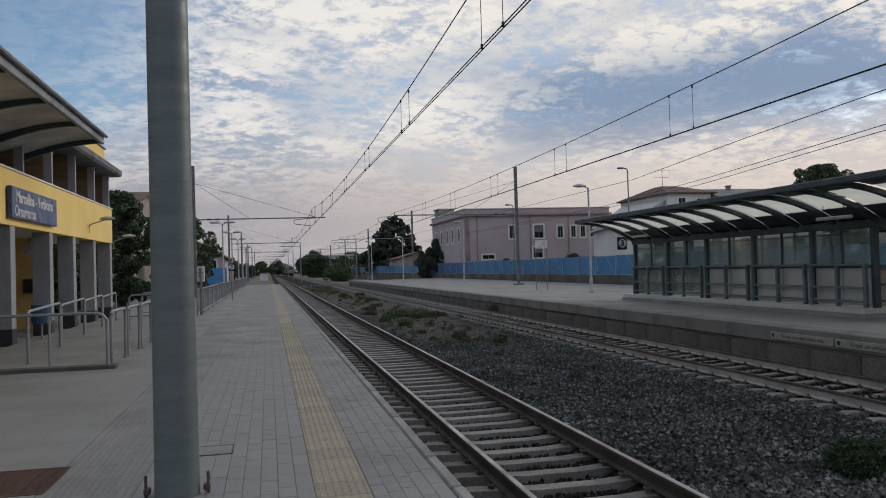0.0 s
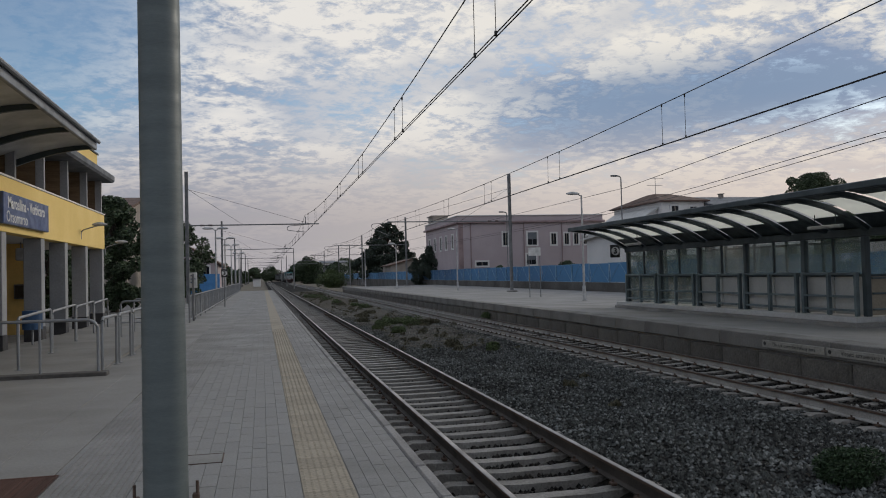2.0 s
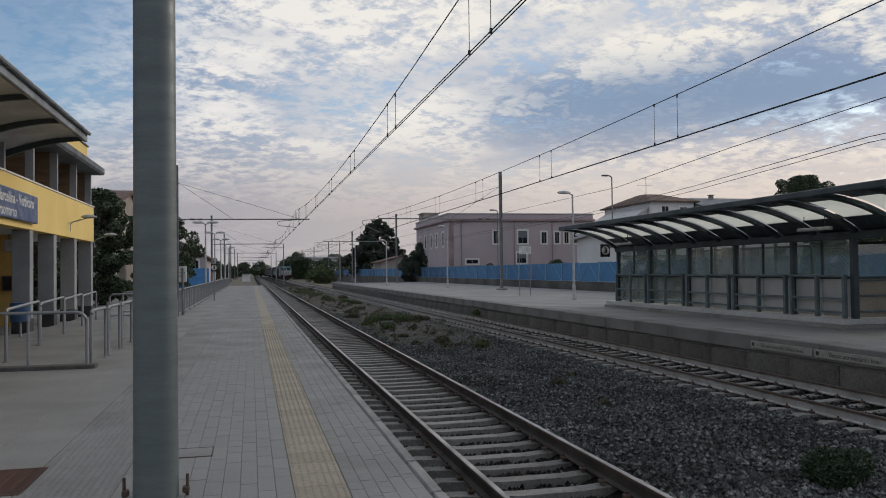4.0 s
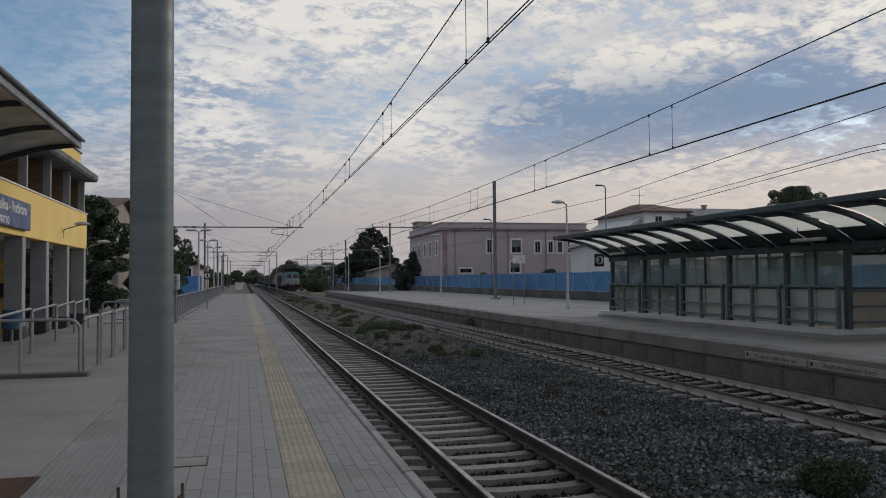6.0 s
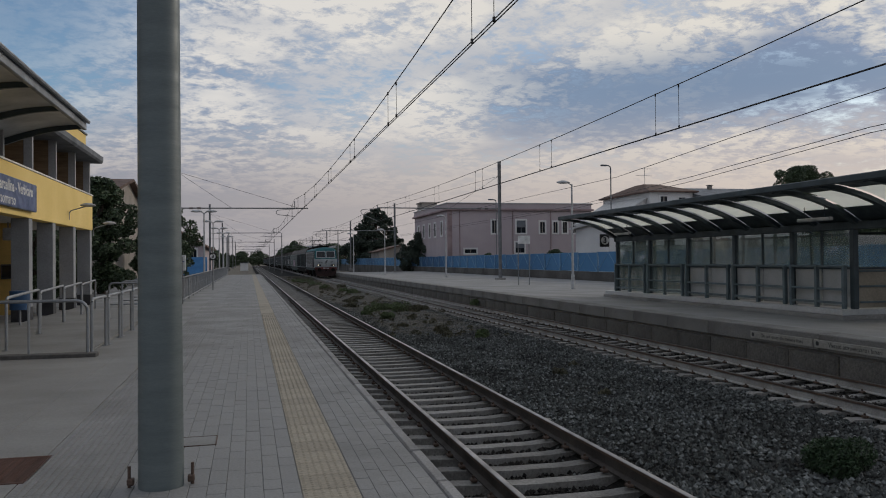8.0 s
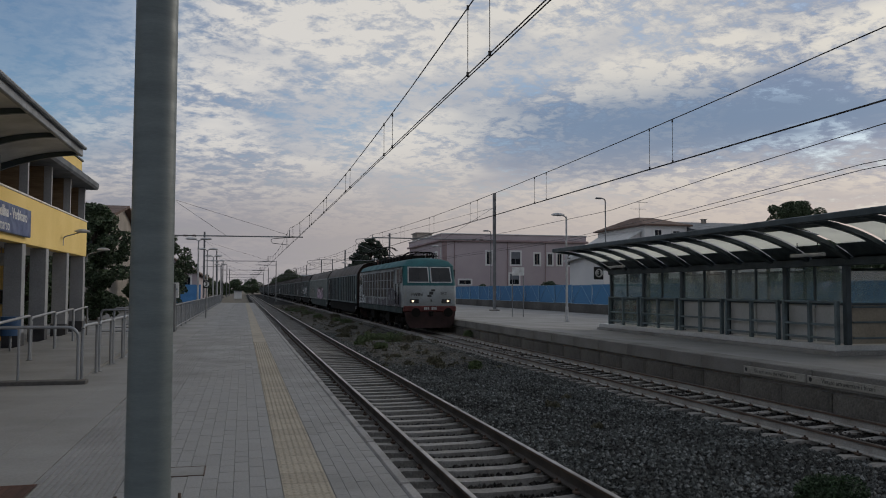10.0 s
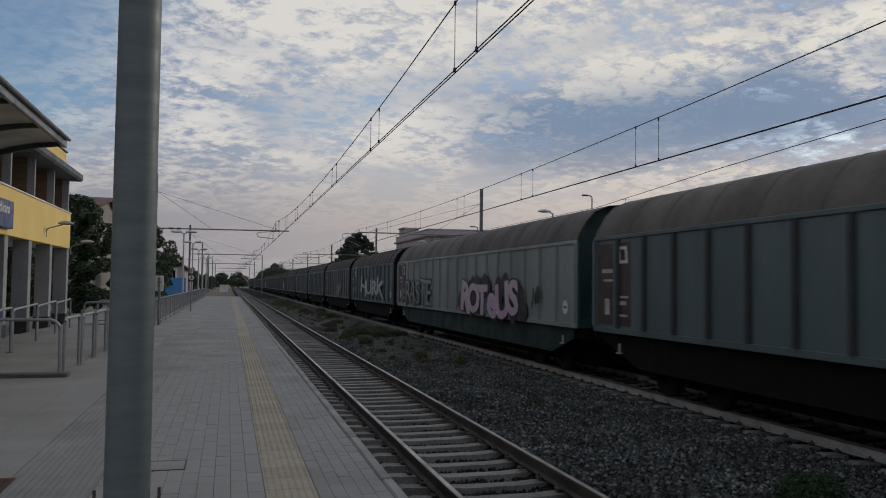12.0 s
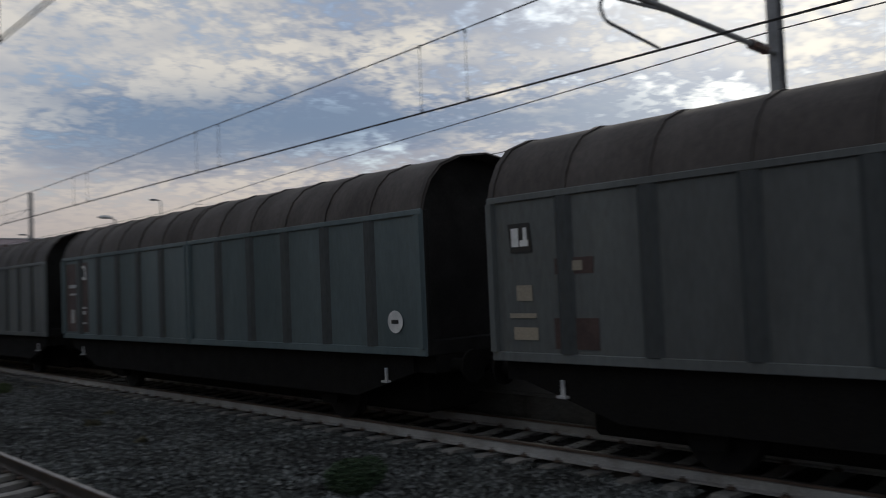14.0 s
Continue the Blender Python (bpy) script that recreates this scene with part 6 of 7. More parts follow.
def build_loco():
    L = 16.8
    loco = thing("electric_locomotive", "white and teal electric locomotive with graffiti, headlights lit", "locomotive")
    # body: horizontal outlines at several heights, with rounded cab corners
    def outline(w, f, r=0.22):
        pts = []
        for cx, cy, a0 in ((w - r, f + r, -90), (w - r, L - f - r, 0), (-w + r, L - f - r, 90), (-w + r, f + r, 180)):
            for k in range(5):
                a = radians(a0 + 22.5 * k)
                pts.append((cx + r * math.cos(a), cy + r * math.sin(a)))
        return pts
    levels = [(1.30, 1.45, -0.04), (1.42, 1.45, -0.08), (2.0, 1.45, -0.10), (2.46, 1.45, -0.05), (2.62, 1.44, 0.0), (3.45, 1.40, 0.30), (3.52, 1.42, 0.30), (3.78, 1.22, 0.52), (3.92, 0.80, 0.8), (3.97, 0.3, 1.1)]
    s = Shape()
    n = 20
    for z, w, f in levels:
        s.v += [(x, y, z) for x, y in outline(w, f)]
    for i in range(len(levels) - 1):
        for k in range(n):
            a, b = i * n + k, i * n + (k + 1) % n
            z = levels[i][0]
            front = k not in (4, 14)
            slot = 1 if z >= 3.44 else (1 if (front and z >= 2.45) else 0)
            s.f.append((a, b, b + n, a + n))
            s.slot.append(slot)
    s.f.append(tuple((len(levels) - 1) * n + k for k in range(n)))
    s.slot.append(1)
    s.f.append(tuple(range(n))[::-1])
    s.slot.append(0)
    body = part("body", s, ["loco_white", "loco_teal"], loco, "dirty white body shell with a teal roof", smooth=35)
    # gutter line along the roof
    for side in (-1, 1):
        g = Shape()
        g.box(side * 1.40, side * 1.47, 0.9, L - 0.9, 3.44, 3.50, chamfer=0.01)
        part("roof_gutter", g, "loco_green", body)
        # sill stripes below the white
        g = Shape()
        g.box(side * 1.40, side * 1.465, 0.3, L - 0.3, 0.98, 1.30, chamfer=0.01)
        part("sill", g, "loco_green", body, "dark green sill")
        g = Shape()
        g.box(side * 1.445, side * 1.458, 2.2, L - 2.2, 1.42, 1.56)
        part("stripe", g, "loco_blue", body, "dark blue stripe")
        # louvres with three rows in pale frames
        for k in range(11):
            y0 = 2.62 + k * 1.115
            fr = Shape()
            x0, x1 = side * 1.448, side * 1.485
            for a, b, z0, z1 in ((y0, y0 + 0.07, 1.72, 3.34), (y0 + 0.94, y0 + 1.01, 1.72, 3.34), (y0 + 0.07, y0 + 0.94, 3.27, 3.34), (y0 + 0.07, y0 + 0.94, 1.72, 1.80), (y0 + 0.07, y0 + 0.94, 2.27, 2.31), (y0 + 0.07, y0 + 0.94, 2.77, 2.81)):
                fr.box(x0, x1, a, b, z0, z1, chamfer=0.006)
            frame_ = part("louvre_frame", fr, "loco_white", body)
            lv = Shape()
            z = 1.80
            while z < 3.26:
                lv.add([(side * 1.452, y0 + 0.07, z), (side * 1.452, y0 + 0.94, z), (side * 1.472, y0 + 0.94, z + 0.045), (side * 1.472, y0 + 0.07, z + 0.045)], [(0, 1, 2, 3)])
                lv.add([(side * 1.472, y0 + 0.07, z + 0.045), (side * 1.472, y0 + 0.94, z + 0.045), (side * 1.452, y0 + 0.94, z + 0.05), (side * 1.452, y0 + 0.07, z + 0.05)], [(0, 1, 2, 3)])
                z += 0.05
            part("louvre", lv, "louvre", frame_, "dusty brown louvre")
        # cab doors and side windows at both ends
        for flip in (False, True):
            def Y(v):
                return L - v if flip else v
            w = Shape()
            w.box(side * 1.44, side * 1.465, Y(0.36), Y(0.92), 2.60, 3.34, chamfer=0.01)
            part("cab_window", w, "dark_glass", body, "dark cab side window")
            d = Shape()
            for a, b, z0, z1 in ((1.02, 1.08, 1.35, 3.42), (1.74, 1.80, 1.35, 3.42), (1.08, 1.74, 3.36, 3.42), (1.08, 1.74, 1.35, 1.41)):
                d.box(side * 1.44, side * 1.475, Y(a), Y(b), z0, z1, chamfer=0.006)
            door = part("cab_door", d, "loco_white", body, "cab door in the white side")
            d = Shape()
            d.box(side * 1.44, side * 1.466, Y(1.14), Y(1.66), 2.58, 3.34, chamfer=0.01)
            part("door_window", d, "dark_glass", door, "dark door window")
            for v in (0.97, 1.90):
                d = Shape()
                d.tube(rounded([(side * 1.45, Y(v), 1.45), (side * 1.52, Y(v), 1.45), (side * 1.52, Y(v), 2.55), (side * 1.45, Y(v), 2.55)], 0.04), 0.018, 6)
                part("grab_rail", d, "wheel", body)
    # ends: sloping windscreens, lamps, beam
    for flip in (False, True):
        sy = -1 if flip else 1

        def at(x, y, z):
            return (x, L - y + 0.1 if flip else y - 0.1, z)
        def on_screen(x, z, out):
            y = 0.10 + (z - 2.62) * (0.30 / 0.83)
            return at(x, y - out * 0.94, z + out * 0.34)
        for side in (-1, 1):
            for grow, out, mat, name in ((0.06, 0.004, "lamp_grey", "windscreen_frame"), (0.0, 0.02, "dark_glass", "windscreen")):
                xs = (0.10 - grow, 1.16 + grow)
                zs = (2.66 - grow, 3.40 + grow)
                quad = [on_screen(side * xs[0], zs[0], out), on_screen(side * xs[1], zs[0], out), on_screen(side * (xs[1] - 0.05), zs[1], out), on_screen(side * xs[0], zs[1], out)]
                w = Shape()
                inner = [on_screen(side * x, z, out + 0.03) for x, z in ((xs[0], zs[0]), (xs[1], zs[0]), (xs[1] - 0.05, zs[1]), (xs[0], zs[1]))]
                w.add(quad + inner, [(0, 1, 2, 3), (4, 5, 6, 7), (0, 1, 5, 4), (1, 2, 6, 5), (2, 3, 7, 6), (3, 0, 4, 7)])
                part(name, w, mat, body, "pale rubber frame" if grow else "dark windscreen pane")
            w = Shape()
            w.tube([on_screen(side * 0.62, 2.66, 0.07), on_screen(side * 0.52, 3.15, 0.07)], 0.012, 5)
            part("wiper", w, "sign_black", body)
            lamp = Shape()
            lamp.box(*[v for v in (side * 0.62, side * 1.12)], at(0, -0.02, 0)[1], at(0, 0.05, 0)[1], 1.52, 1.74, chamfer=0.02)
            housing = part("lamp_housing", lamp, "sign_black", body, "dark lamp recess")
            lamp = Shape()
            lamp.tube([at(side * 0.96, -0.02, 1.63), at(side * 0.96, -0.05, 1.63)], 0.055, 16)
            part("headlight", lamp, "headlight" if not flip else "lamp_grey", housing, "lit round headlight" if not flip else "round lamp")
        b = Shape()
        b.box(-1.42, 1.42, at(0, -0.04, 0)[1], at(0, 0.4, 0)[1], 1.08, 1.38, chamfer=0.04)
        part("buffer_beam", b, "loco_red", body, "dull red buffer beam")
        b = Shape()
        b.extrude([(-1.38, 1.07), (1.38, 1.07), (1.32, 0.6), (1.1, 0.22), (-1.1, 0.22), (-1.32, 0.6)], at(0, 0.0, 0)[1], at(0, 0.12, 0)[1], "y")
        part("snow_plough", b, "plough_red", body, "grimy dark red plough plate")
        for k, x in enumerate((-0.34, -0.24, -0.14, 0.06, 0.16, 0.26)):
            b = Shape()
            b.box(x, x + 0.07, at(0, -0.055, 0)[1], at(0, -0.045, 0)[1], 1.18, 1.32)
            part("number_bar", b, "lamp_grey", body, "pale number bar")
        b = Shape()
        for dx, z0, z1 in ((-0.16, 1.86, 1.96), (-0.06, 1.98, 2.14), (0.04, 2.16, 2.26)):
            b.box(dx, dx + 0.22, at(0, -0.012, 0)[1], at(0, -0.004, 0)[1], z0, z1)
        part("emblem", b, "sign_black", body, "dark slanted emblem shape")
        if not flip:
            for text, x, z, sz in (("3WIN", -0.75, 1.98, 0.26), ("3RT", 0.72, 2.03, 0.22), ("8", 0.05, 1.66, 0.2)):
                words("scrawl", text, sz, "spray_black", body, pose(x, -0.115 if z > 1.8 else -0.112, z, 90, 0, 0), 0.004)
        buffers(body, at(0, 0.0, 0)[1], -sy)
    # graffiti along the side
    band = Shape()
    rng = random.Random(4)
    for k in range(46):
        y = 0.5 + k * 0.34
        h = (1.0 if y < 4.2 else 0.35) * rng.uniform(0.55, 1.1) + 0.12
        band.extrude([(y, 1.32), (y, 1.32 + h * 0.8), (y + 0.08, 1.32 + h), (y + 0.27, 1.32 + h * rng.uniform(0.85, 1.05)), (y + 0.36, 1.32 + h * 0.75), (y + 0.36, 1.32)], -1.492 - 0.001 * (k % 3), -1.489 - 0.001 * (k % 3), "x", 0 if rng.random() < (0.75 if y < 5 else 0.35) else 1)
    p = Shape()
    p.box(-1.456, -1.4515, L - 2.25, L - 0.72, 1.62, 3.42)
    part("cab_side_panel", p, "loco_clean", body, "cleaner white cab side panel")
    part("graffiti_band", band, ["purple", "loco_white"], body, "faded purple and grey sprayed shapes")
    spray(body, "OUDn", 2.75, 1.72, 0.95, "purple", -1.496, 1.3, 0.05)
    spray(body, "uoHOh", 14.7, 1.58, 0.62, "loco_clean", -1.496, 1.15, 0.03)
    # roof gear
    r = Shape()
    r.box(-0.55, 0.55, 4.2, L - 4.2, 3.93, 4.12, chamfer=0.05)
    for k in range(8):
        y = 4.6 + k * 1.05
        r.box(-0.75, 0.75, y, y + 0.5, 3.92, 4.24, chamfer=0.06)
    part("roof_equipment", r, "frame_black", body, "grimy roof equipment boxes")
    for k in range(6):
        p = Shape()
        y = 3.4 + k * 2.0
        p.tube([(0.62 * (-1) ** k, y, 3.9), (0.62 * (-1) ** k, y, 4.3)], 0.06, 8)
        part("roof_insulator", p, "insulator", body)
    p = Shape()
    p.tube([(-0.9, 1.6, 4.12), (-0.9, L - 1.6, 4.12)], 0.018, 6)
    p.tube([(0.9, 1.6, 4.12), (0.9, L - 1.6, 4.12)], 0.018, 6)
    p.tube([(0.0, 3.0, 4.42), (0.0, L - 3.0, 4.42)], 0.018, 6)
    part("roof_cable", p, "frame_black", body)
    pantograph(body, 2.6, 4.36, False)
    pantograph(body, L - 2.2, 5.22, True)
    # running gear
    u = Shape()
    u.box(-1.2, 1.2, 0.6, L - 0.6, 0.85, 1.30)
    part("underframe", u, "frame_black", loco)
    for y in (3.0, L / 2, L - 3.0):
        bogie(loco, y, 2.2, 0.58)
    for side in (-1, 1):
        for y in (5.6, 11.2):
            t = Shape()
            t.box(side * 0.7, side * 1.3, y - 0.6, y + 0.6, 0.35, 0.95, chamfer=0.05)
            part("equipment_case", t, "frame_black", loco)
        for y in (1.85, L - 1.85):
            t = Shape()
            for z in (0.42, 0.75, 1.05):
                t.box(side * 1.22, side * 1.45, y - 0.25, y + 0.25, z, z + 0.03)
            t.box(side * 1.43, side * 1.45, y - 0.28, y - 0.24, 0.4, 1.3)
            t.box(side * 1.43, side * 1.45, y + 0.24, y + 0.28, 0.4, 1.3)
            part("cab_step", t, "frame_black", loco)
    return loco


def pantograph(parent, y, top, raised):
    s = Shape()
    base = 4.12
    for x in (-0.6, 0.6):
        s.tube([(x, y - 0.9, base), (x, y + 0.9, base)], 0.035, 6)
        for d in (-0.8, 0.8):
            s.tube([(x, y + d, 3.9), (x, y + d, base)], 0.05, 8)
    for d in (-0.8, 0.8):
        s.tube([(-0.6, y + d, base), (0.6, y + d, base)], 0.035, 6)
    p = part("pantograph", s, "frame_black", parent, "dark %s pantograph" % ("raised" if raised else "lowered"))
    arm = Shape()
    rise = top - base
    for x in (-0.55, 0.55):
        for d in (-1, 1):
            knee = (x * 0.95, y + d * (1.25 if raised else 1.45), base + rise * 0.45)
            arm.tube([(x, y + d * 0.35, base + 0.05), knee], 0.028, 6)
            arm.tube([knee, (x * 0.5, y + d * 0.12, top - 0.08)], 0.02, 6)
    for d in (-1, 1):
        yk = y + d * (1.25 if raised else 1.45)
        arm.tube([(-0.52, yk, base + rise * 0.45), (0.52, yk, base + rise * 0.45)], 0.02, 6)
        arm.tube([(-0.52, yk, base + rise * 0.45), (0.28, y + d * 0.12, top - 0.08)], 0.012, 5)
    part("pantograph_arm", arm, "frame_black", p)
    bow = Shape()
    for d in (-0.22, 0.22):
        bow.tube(rounded([(-0.95, y + d, top - 0.22), (-0.62, y + d, top), (0.62, y + d, top), (0.95, y + d, top - 0.22)], 0.12), 0.028, 6)
    for x in (-0.5, 0.5):
        bow.tube([(x, y - 0.22, top - 0.02), (x, y + 0.22, top - 0.02)], 0.015, 5)
    part("contact_bow", bow, "frame_black", p)


def wagon(name, label, length, side_mat, end_mat, doors, ribs, bogies, low=1.22, frame_mat="frame_black"):
    """A high-capacity sliding-wall van: ribbed walls, seamed curved roof, dark recessed ends."""
    w = thing(name, label, "freight wagon", None, "freight wagons")
    top = 3.36
    half = [(-1.45, top), (-1.41, 3.50), (-1.20, 3.86), (-0.97, 4.10), (-0.6, 4.25), (0, 4.30)] if bogies else [(-1.45, top), (-1.40, 3.55), (-1.26, 3.82), (-1.02, 4.05), (-0.6, 4.22), (0, 4.30)]
    roof = half + [(-x, z) for x, z in half[-2::-1]]
    seam = 0.006 if bogies else 0.02
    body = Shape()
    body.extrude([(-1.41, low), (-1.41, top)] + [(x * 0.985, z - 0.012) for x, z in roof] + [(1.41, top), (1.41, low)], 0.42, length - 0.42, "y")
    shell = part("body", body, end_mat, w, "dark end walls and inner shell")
    # roof in two halves, each with raised seams
    cut = [0.0] + [length * (k + 1) / doors for k in range(doors)]
    for a, b in zip(cut, cut[1:]):
        r = Shape()
        outer, inner = roof, [(x * 0.985, z - 0.01) for x, z in roof[::-1]]
        a1, b1 = (a + 0.05 if a == 0 else a + 0.02), (b - 0.05 if b == length else b - 0.02)
        r.extrude(outer + inner, a1, b1, "y")
        n = max(2, round((b - a) / 1.6)) if bogies else ribs
        for k in range(n + 1):
            y = a1 + 0.06 + (b1 - a1 - 0.12) * k / n
            q = Shape()
            q.extrude([(x * (1 + seam * 0.6), z + seam) for x, z in roof] + [(x, z + 0.001) for x, z in roof[::-1]], y - 0.045, y + 0.045, "y")
            part("roof_seam", q, "wagon_roof" if bogies else "wagon_roof_old", shell, smooth=30)
        part("roof_half", r, "wagon_roof" if bogies else "wagon_roof_old", shell, "dusty brown curved roof", smooth=30)
        for side in (-1, 1):
            wall = Shape()
            wall.box(side * 1.415, side * 1.45, a1, b1, low, top, chamfer=0.008)
            wl = part("sliding_wall", wall, side_mat, w, "ribbed sliding side wall")
            for z0, z1 in ((low, low + 0.12), (top - 0.07, top + 0.015)):
                q = Shape()
                q.box(side * 1.451, side * 1.485, a1, b1, z0, z1, chamfer=0.008)
                part("wall_rail", q, side_mat, wl)
            slim, fat = Shape(), Shape()
            slim.extrude([(-0.055, 0), (-0.045, 0.075), (0.045, 0.075), (0.055, 0)], low + 0.12, top - 0.07, "z")
            fat.extrude([(-0.13, 0), (-0.07, 0.055), (0.07, 0.055), (0.13, 0)], low + 0.12, top - 0.07, "z")
            end_me = slim.mesh("rib", [M[side_mat]])
            # raised ribs; their dark tone paints in the shaded hollows between panels
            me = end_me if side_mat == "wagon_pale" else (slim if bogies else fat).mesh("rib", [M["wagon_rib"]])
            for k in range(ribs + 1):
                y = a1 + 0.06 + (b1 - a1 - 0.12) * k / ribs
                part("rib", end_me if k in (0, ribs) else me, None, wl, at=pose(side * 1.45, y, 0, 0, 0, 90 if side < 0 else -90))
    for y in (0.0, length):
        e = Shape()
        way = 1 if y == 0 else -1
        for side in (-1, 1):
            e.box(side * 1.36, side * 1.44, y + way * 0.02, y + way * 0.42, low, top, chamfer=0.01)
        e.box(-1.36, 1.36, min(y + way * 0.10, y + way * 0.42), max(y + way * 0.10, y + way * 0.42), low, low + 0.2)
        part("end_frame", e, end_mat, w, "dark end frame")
        buffers(w, y + way * 0.15, -way)
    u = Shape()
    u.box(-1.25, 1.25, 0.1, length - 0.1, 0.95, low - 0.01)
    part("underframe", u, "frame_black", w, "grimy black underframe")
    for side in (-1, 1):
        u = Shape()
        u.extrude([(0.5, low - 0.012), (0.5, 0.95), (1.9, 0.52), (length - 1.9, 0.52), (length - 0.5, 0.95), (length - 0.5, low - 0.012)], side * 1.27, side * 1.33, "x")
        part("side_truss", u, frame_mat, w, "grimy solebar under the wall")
    # added near-black box: blocks light and view so the underside stays in shade
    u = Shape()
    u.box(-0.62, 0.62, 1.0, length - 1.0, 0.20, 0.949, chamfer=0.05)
    part("brake_gear", u, "frame_black", w, "dark box added under the floor to block light")
    if bogies:
        for y in (3.1, length - 3.1):
            bogie(w, y)
    else:
        for y in (2.9, length - 2.9):
            wheelset(w, y)
            for side in (-1, 1):
                g = Shape()
                g.box(side * 0.95, side * 1.1, y - 0.2, y + 0.2, 0.3, 0.62, chamfer=0.03)
                g.box(side * 0.98, side * 1.06, y - 0.75, y + 0.75, 0.62, 0.74, chamfer=0.02)
                g.extrude([(y - 0.32, 1.0), (y - 0.2, 0.3), (y + 0.2, 0.3), (y + 0.32, 1.0)], side * 1.12, side * 1.15, "x")
                part("axle_guard", g, "frame_black", w)
    for y in (1.1, length - 1.1):
        h = Shape()
        h.box(-1.38, -1.35, y - 0.025, y + 0.025, 0.78, 1.0)
        h.box(-1.42, -1.335, y - 0.07, y + 0.07, 0.78, 0.81)
        part("step_iron", h, "lamp_grey", w, "pale step iron")
    return w


def wagon_marks(w, length, brown=True):
    """Data panel near the trailing end: brown boards with an emblem shape, small discs and bars."""
    y = length - 1.25
    if brown:
        s = Shape()
        for y0, y1 in ((y - 0.52, y + 0.18), (y + 0.30, y + 1.0)):
            s = Shape()
            s.box(-1.458, -1.452, y0, y1, 1.40, 3.2)
            part("data_panel", s, "wagon_brown", w, "dark red-brown data panel")
    else:
        s = Shape()
        s.box(-1.458, -1.452, y - 0.50, y + 0.16, 1.40, 1.78)
        part("data_panel", s, "wagon_brown", w, "dark red-brown patch")
        s = Shape()
        s.box(-1.458, -1.452, y - 0.46, y + 0.12, 2.32, 2.52)
        part("data_panel", s, "wagon_brown", w, "dark red-brown data strip")
        for dy, z, wy, h in ((0.62, 2.0, 0.26, 0.20), (0.66, 1.78, 0.44, 0.06), (0.62, 1.5, 0.40, 0.16), (-0.15, 2.36, 0.3, 0.12)):
            s = Shape()
            s.box(-1.466, -1.460, y + dy - wy / 2, y + dy + wy / 2, z, z + h)
            part("data_bar", s, "tactile", w, "yellowish data bar")
        s = Shape()
        s.extrude([(y + 0.46, 2.62), (y + 0.50, 3.0), (y + 0.86, 3.0), (y + 0.82, 2.62)], -1.466, -1.460, "x")
        part("emblem", s, "sign_black", w, "dark slanted emblem plate")
        for a, b, z0, z1 in ((0.52, 0.66, 2.70, 2.78), (0.54, 0.60, 2.78, 2.94), (0.68, 0.80, 2.70, 2.94)):
            s = Shape()
            s.box(-1.470, -1.467, y + a, y + b, z0, z1)
            part("emblem_mark", s, "sign_white", w)
        return
    s = Shape()
    s.extrude([(y - 0.42, 2.75), (y - 0.36, 3.12), (y + 0.02, 3.12), (y - 0.04, 2.75)], -1.466, -1.460, "x")
    part("emblem", s, "sign_white", w, "white slanted emblem plate")
    s = Shape()
    s.extrude([(y - 0.32, 2.82), (y - 0.29, 3.05), (y - 0.07, 3.05), (y - 0.10, 2.82)], -1.470, -1.467, "x")
    part("emblem_mark", s, "sign_black", w)
    for dy, z, wy, h in ((0.55, 2.55, 0.5, 0.09), (0.5, 2.36, 0.42, 0.05), (-0.25, 2.0, 0.34, 0.05), (-0.2, 1.85, 0.30, 0.09), (0.55, 1.62, 0.22, 0.36), (-0.2, 1.6, 0.4, 0.05)):
        s = Shape()
        s.box(-1.466, -1.460, y + dy - wy / 2, y + dy + wy / 2, z, z + h)
        part("data_bar", s, "lamp_grey", w, "pale data bar")
    s = Shape()
    s.tube([(-1.468, 0.72, 1.72), (-1.474, 0.72, 1.72)], 0.17, 20)
    part("disc", s, "sign_white", w, "round white mark")
    s = Shape()
    s.box(-1.48, -1.475, 0.64, 0.80, 1.69, 1.75)
    part("disc_mark", s, "sign_black", w)


TRAIN = []


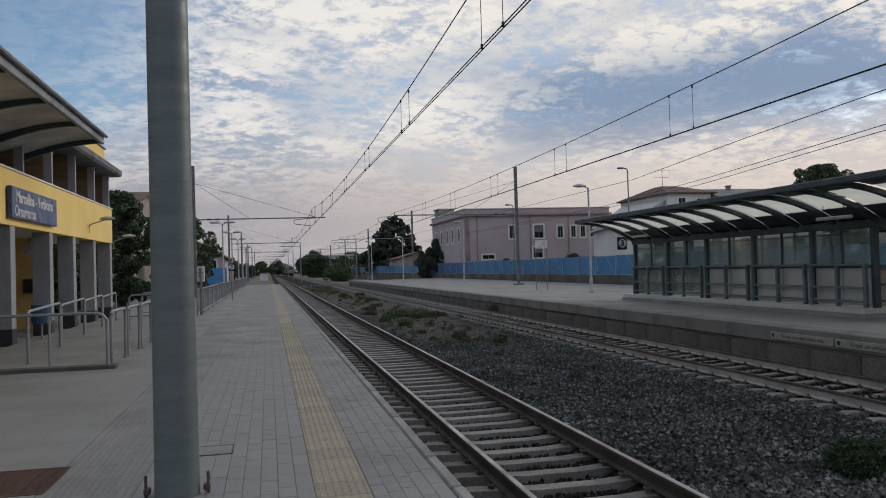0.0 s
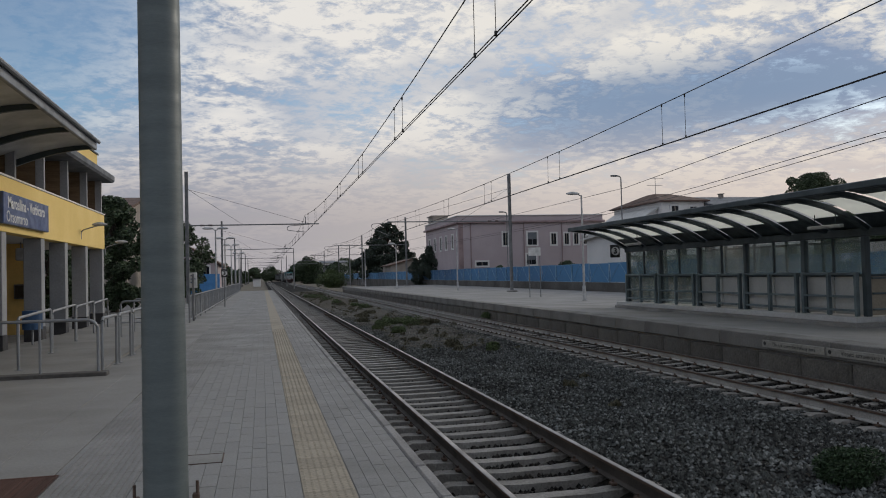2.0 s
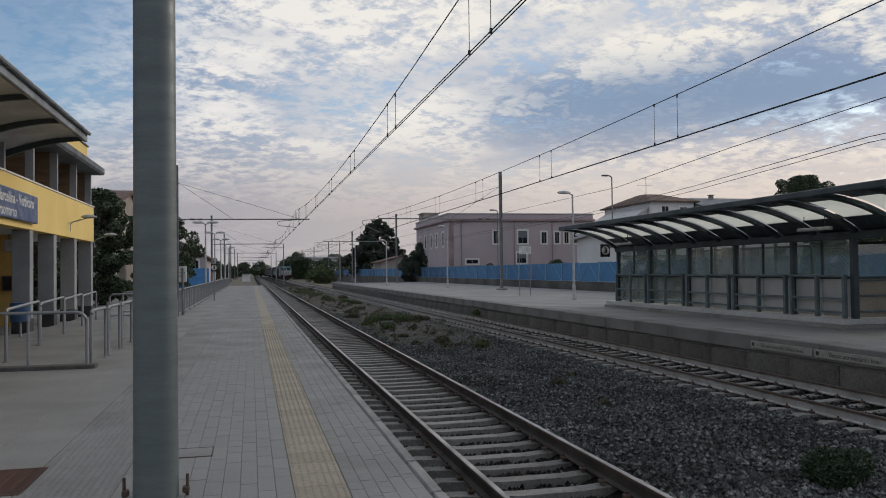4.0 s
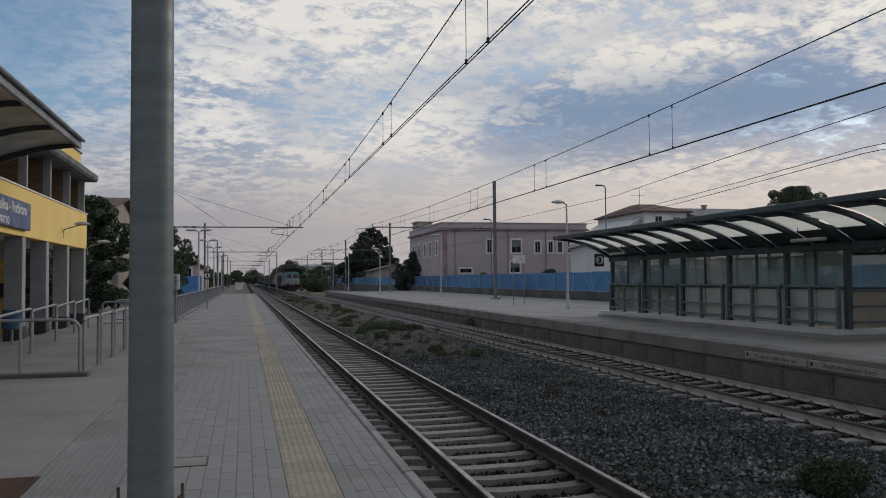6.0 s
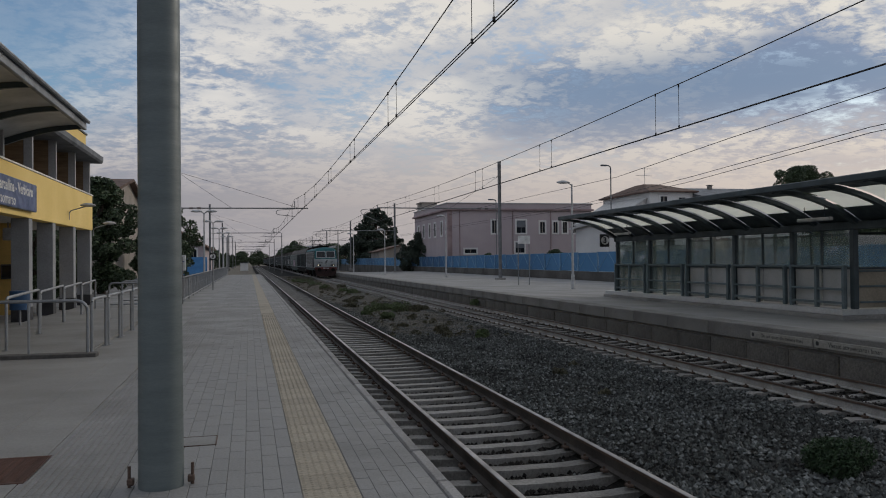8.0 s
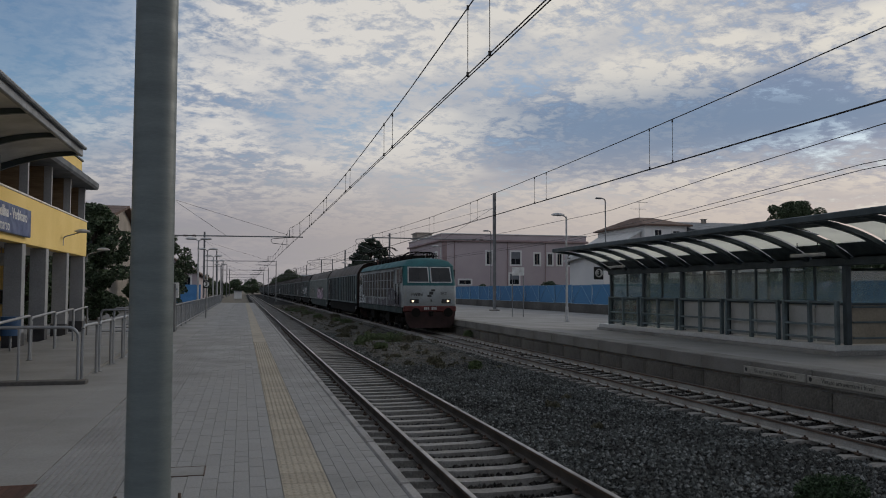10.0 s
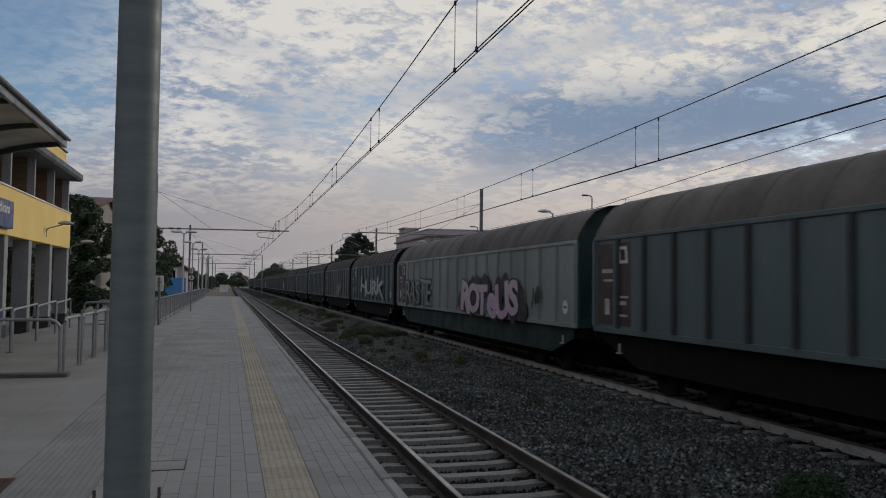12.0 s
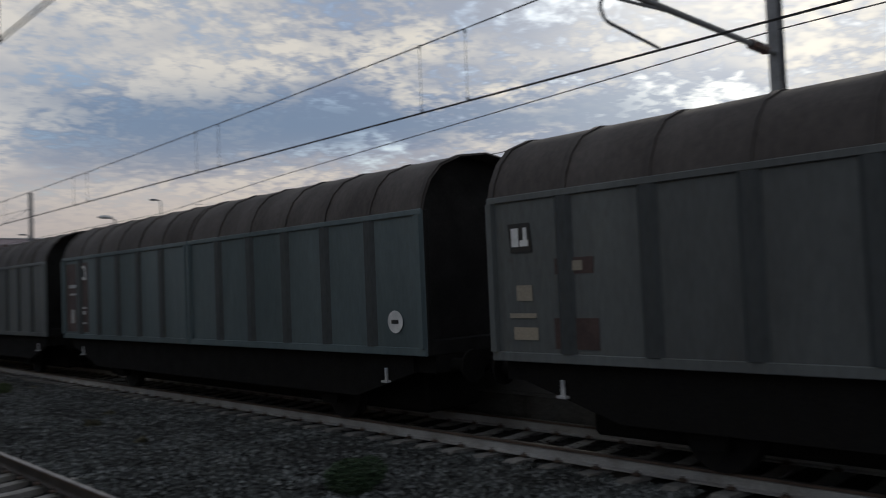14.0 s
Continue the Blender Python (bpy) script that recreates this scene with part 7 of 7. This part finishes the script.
def build_train():
    TRAIN.append((build_loco(), 0.0))
    w1 = wagon("covered_van", "faded blue sliding-wall freight van with a dusty brown roof", 20.9, "wagon_blue", "wagon_end_brown", 2, 9, True)
    wagon_marks(w1, 20.9)
    TRAIN.append((w1, 17.9))
    w2 = wagon("covered_van", "faded pale grey sliding-wall freight van covered in graffiti letters", 21.6, "wagon_pale", "wagon_end_green", 2, 9, True, frame_mat="loco_green")
    wagon_marks(w2, 21.6)
    s = Shape()
    puff = random.Random(21)
    for k in range(40):
        y, z = 3.6 + 6.6 * k / 39, 1.78 + puff.uniform(-0.42, 0.55)
        s.tube([(-1.5275 - 0.00005 * k, y, z), (-1.529 - 0.00005 * k, y, z)], puff.uniform(0.2, 0.38), 11)
    part("graffiti_cloud", s, "spray_black", w2, "black sprayed cloud")
    spray(w2, "ROTeUS", 6.9, 1.78, 1.35, "spray_pink", -1.532, 1.2, 0.06)
    spray(w2, "RASTE", 16.9, 1.86, 1.35, "wagon_pale", -1.532, 1.2, 0.0, None, 1, 0.06)
    spray(w2, "JtS", 2.6, 1.95, 0.5, "spray_black", -1.532, 0.6, 0.01)
    TRAIN.append((w2, 39.7))
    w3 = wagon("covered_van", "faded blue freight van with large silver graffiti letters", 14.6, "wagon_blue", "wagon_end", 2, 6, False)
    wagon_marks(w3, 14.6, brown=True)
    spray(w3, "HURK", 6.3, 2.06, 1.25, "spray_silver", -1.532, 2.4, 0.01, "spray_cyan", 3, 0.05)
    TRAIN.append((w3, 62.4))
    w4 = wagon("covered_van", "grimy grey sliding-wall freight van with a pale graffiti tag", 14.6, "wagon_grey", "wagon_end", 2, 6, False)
    wagon_marks(w4, 14.6, False)
    TRAIN.append((w4, 78.2))
    w5 = copy_thing(w3, Matrix())
    for o in list(w5.children):
        if o.name.startswith("graffiti"):
            bpy.data.objects.remove(o)
    w5["label"] = "faded blue sliding-wall freight van with a dusty brown roof"
    TRAIN.append((w5, 94.0))
    offset = 109.9
    plain = copy_thing(w4, Matrix())
    spray(w4, "ARM", 5.3, 1.72, 1.2, "wagon_pale", -1.532, 1.05, 0.0)
    TRAIN.append((plain, offset))
    for k in range(16):
        offset += 15.85
        TRAIN.append((copy_thing((plain, w5)[k % 3 == 1], Matrix()), offset))
    for k in (3, 7):
        spray(TRAIN[k + 5][0], "SEKO", 6, 1.9, 1.1, "spray_silver", -1.532, 1.1, 0.03)


def motions():
    """The train runs towards and past the camera at a nearly steady speed."""
    gone = [(t, SPEED * t) for t in range(13)] + [(12.5, SPEED * 12.5), (13.0, SPEED * 13.0), (13.5, SPEED * 13.5 + 0.07), (14.0, SPEED * 14.0 + 0.5)]
    for vehicle, behind in TRAIN:
        walk(vehicle, [(float(t), pose(TRACK_2, FRONT_AT + behind - way, RAIL)) for t, way in gone])


# ---- put it all up ----
build_train()
build_ground()
build_track(TRACK_1, "track_near", -3.0, 330, 90, "rail_grey")
build_track(TRACK_2, "track_second", -3.0, 330, 70, "rail_white")
build_station()
build_station_canopy()
build_ramp()
build_fence_near()
build_info_board()
platform_number(pose(-2.15, 49.9, 1.99), (0, 0, -0.2), (0, 0, -2.0), 0.62)
build_front_pole()
build_shelter()
platform_number(pose(14.85, 32.25, 2.42), (0.2, 0, 0.15), (0.45, -0.3, 0.15), 0.72)
build_overhead()
build_lamps()
build_boundary()
build_pink_building()
build_houses()
build_trees()
stones(66000, (3.98, 8.75, 4.5, 46, GROUND - 0.0), 0.029, 1, "ballast_stones", "loose grey ballast stones between the tracks")
stones(13000, (4.0, 8.75, 4.5, 60, GROUND + 0.012), 0.027, 4, "pale_ballast_stones", "scattered paler stones among the grey ballast", None, "stones_pale")
stones(500, (2.0, 3.95, 4.5, 40, GROUND + 0.04), 0.024, 5, "pale_ballast_stones_near", "scattered paler stones between the sleepers", None, "stones_pale")
stones(26000, (1.42, 3.98, 4.5, 40, GROUND + 0.02), 0.03, 2, "ballast_stones_near", "loose brown-dusted ballast stones between the sleepers", None, "stones_brown")
stones(6000, (8.6, 11.0, 6.0, 34, GROUND + 0.0), 0.03, 3, "ballast_stones_second", "loose brown-dusted ballast stones on the second track", None, "stones_brown")
build_near_platform()
build_notices(build_far_platform())
motions()
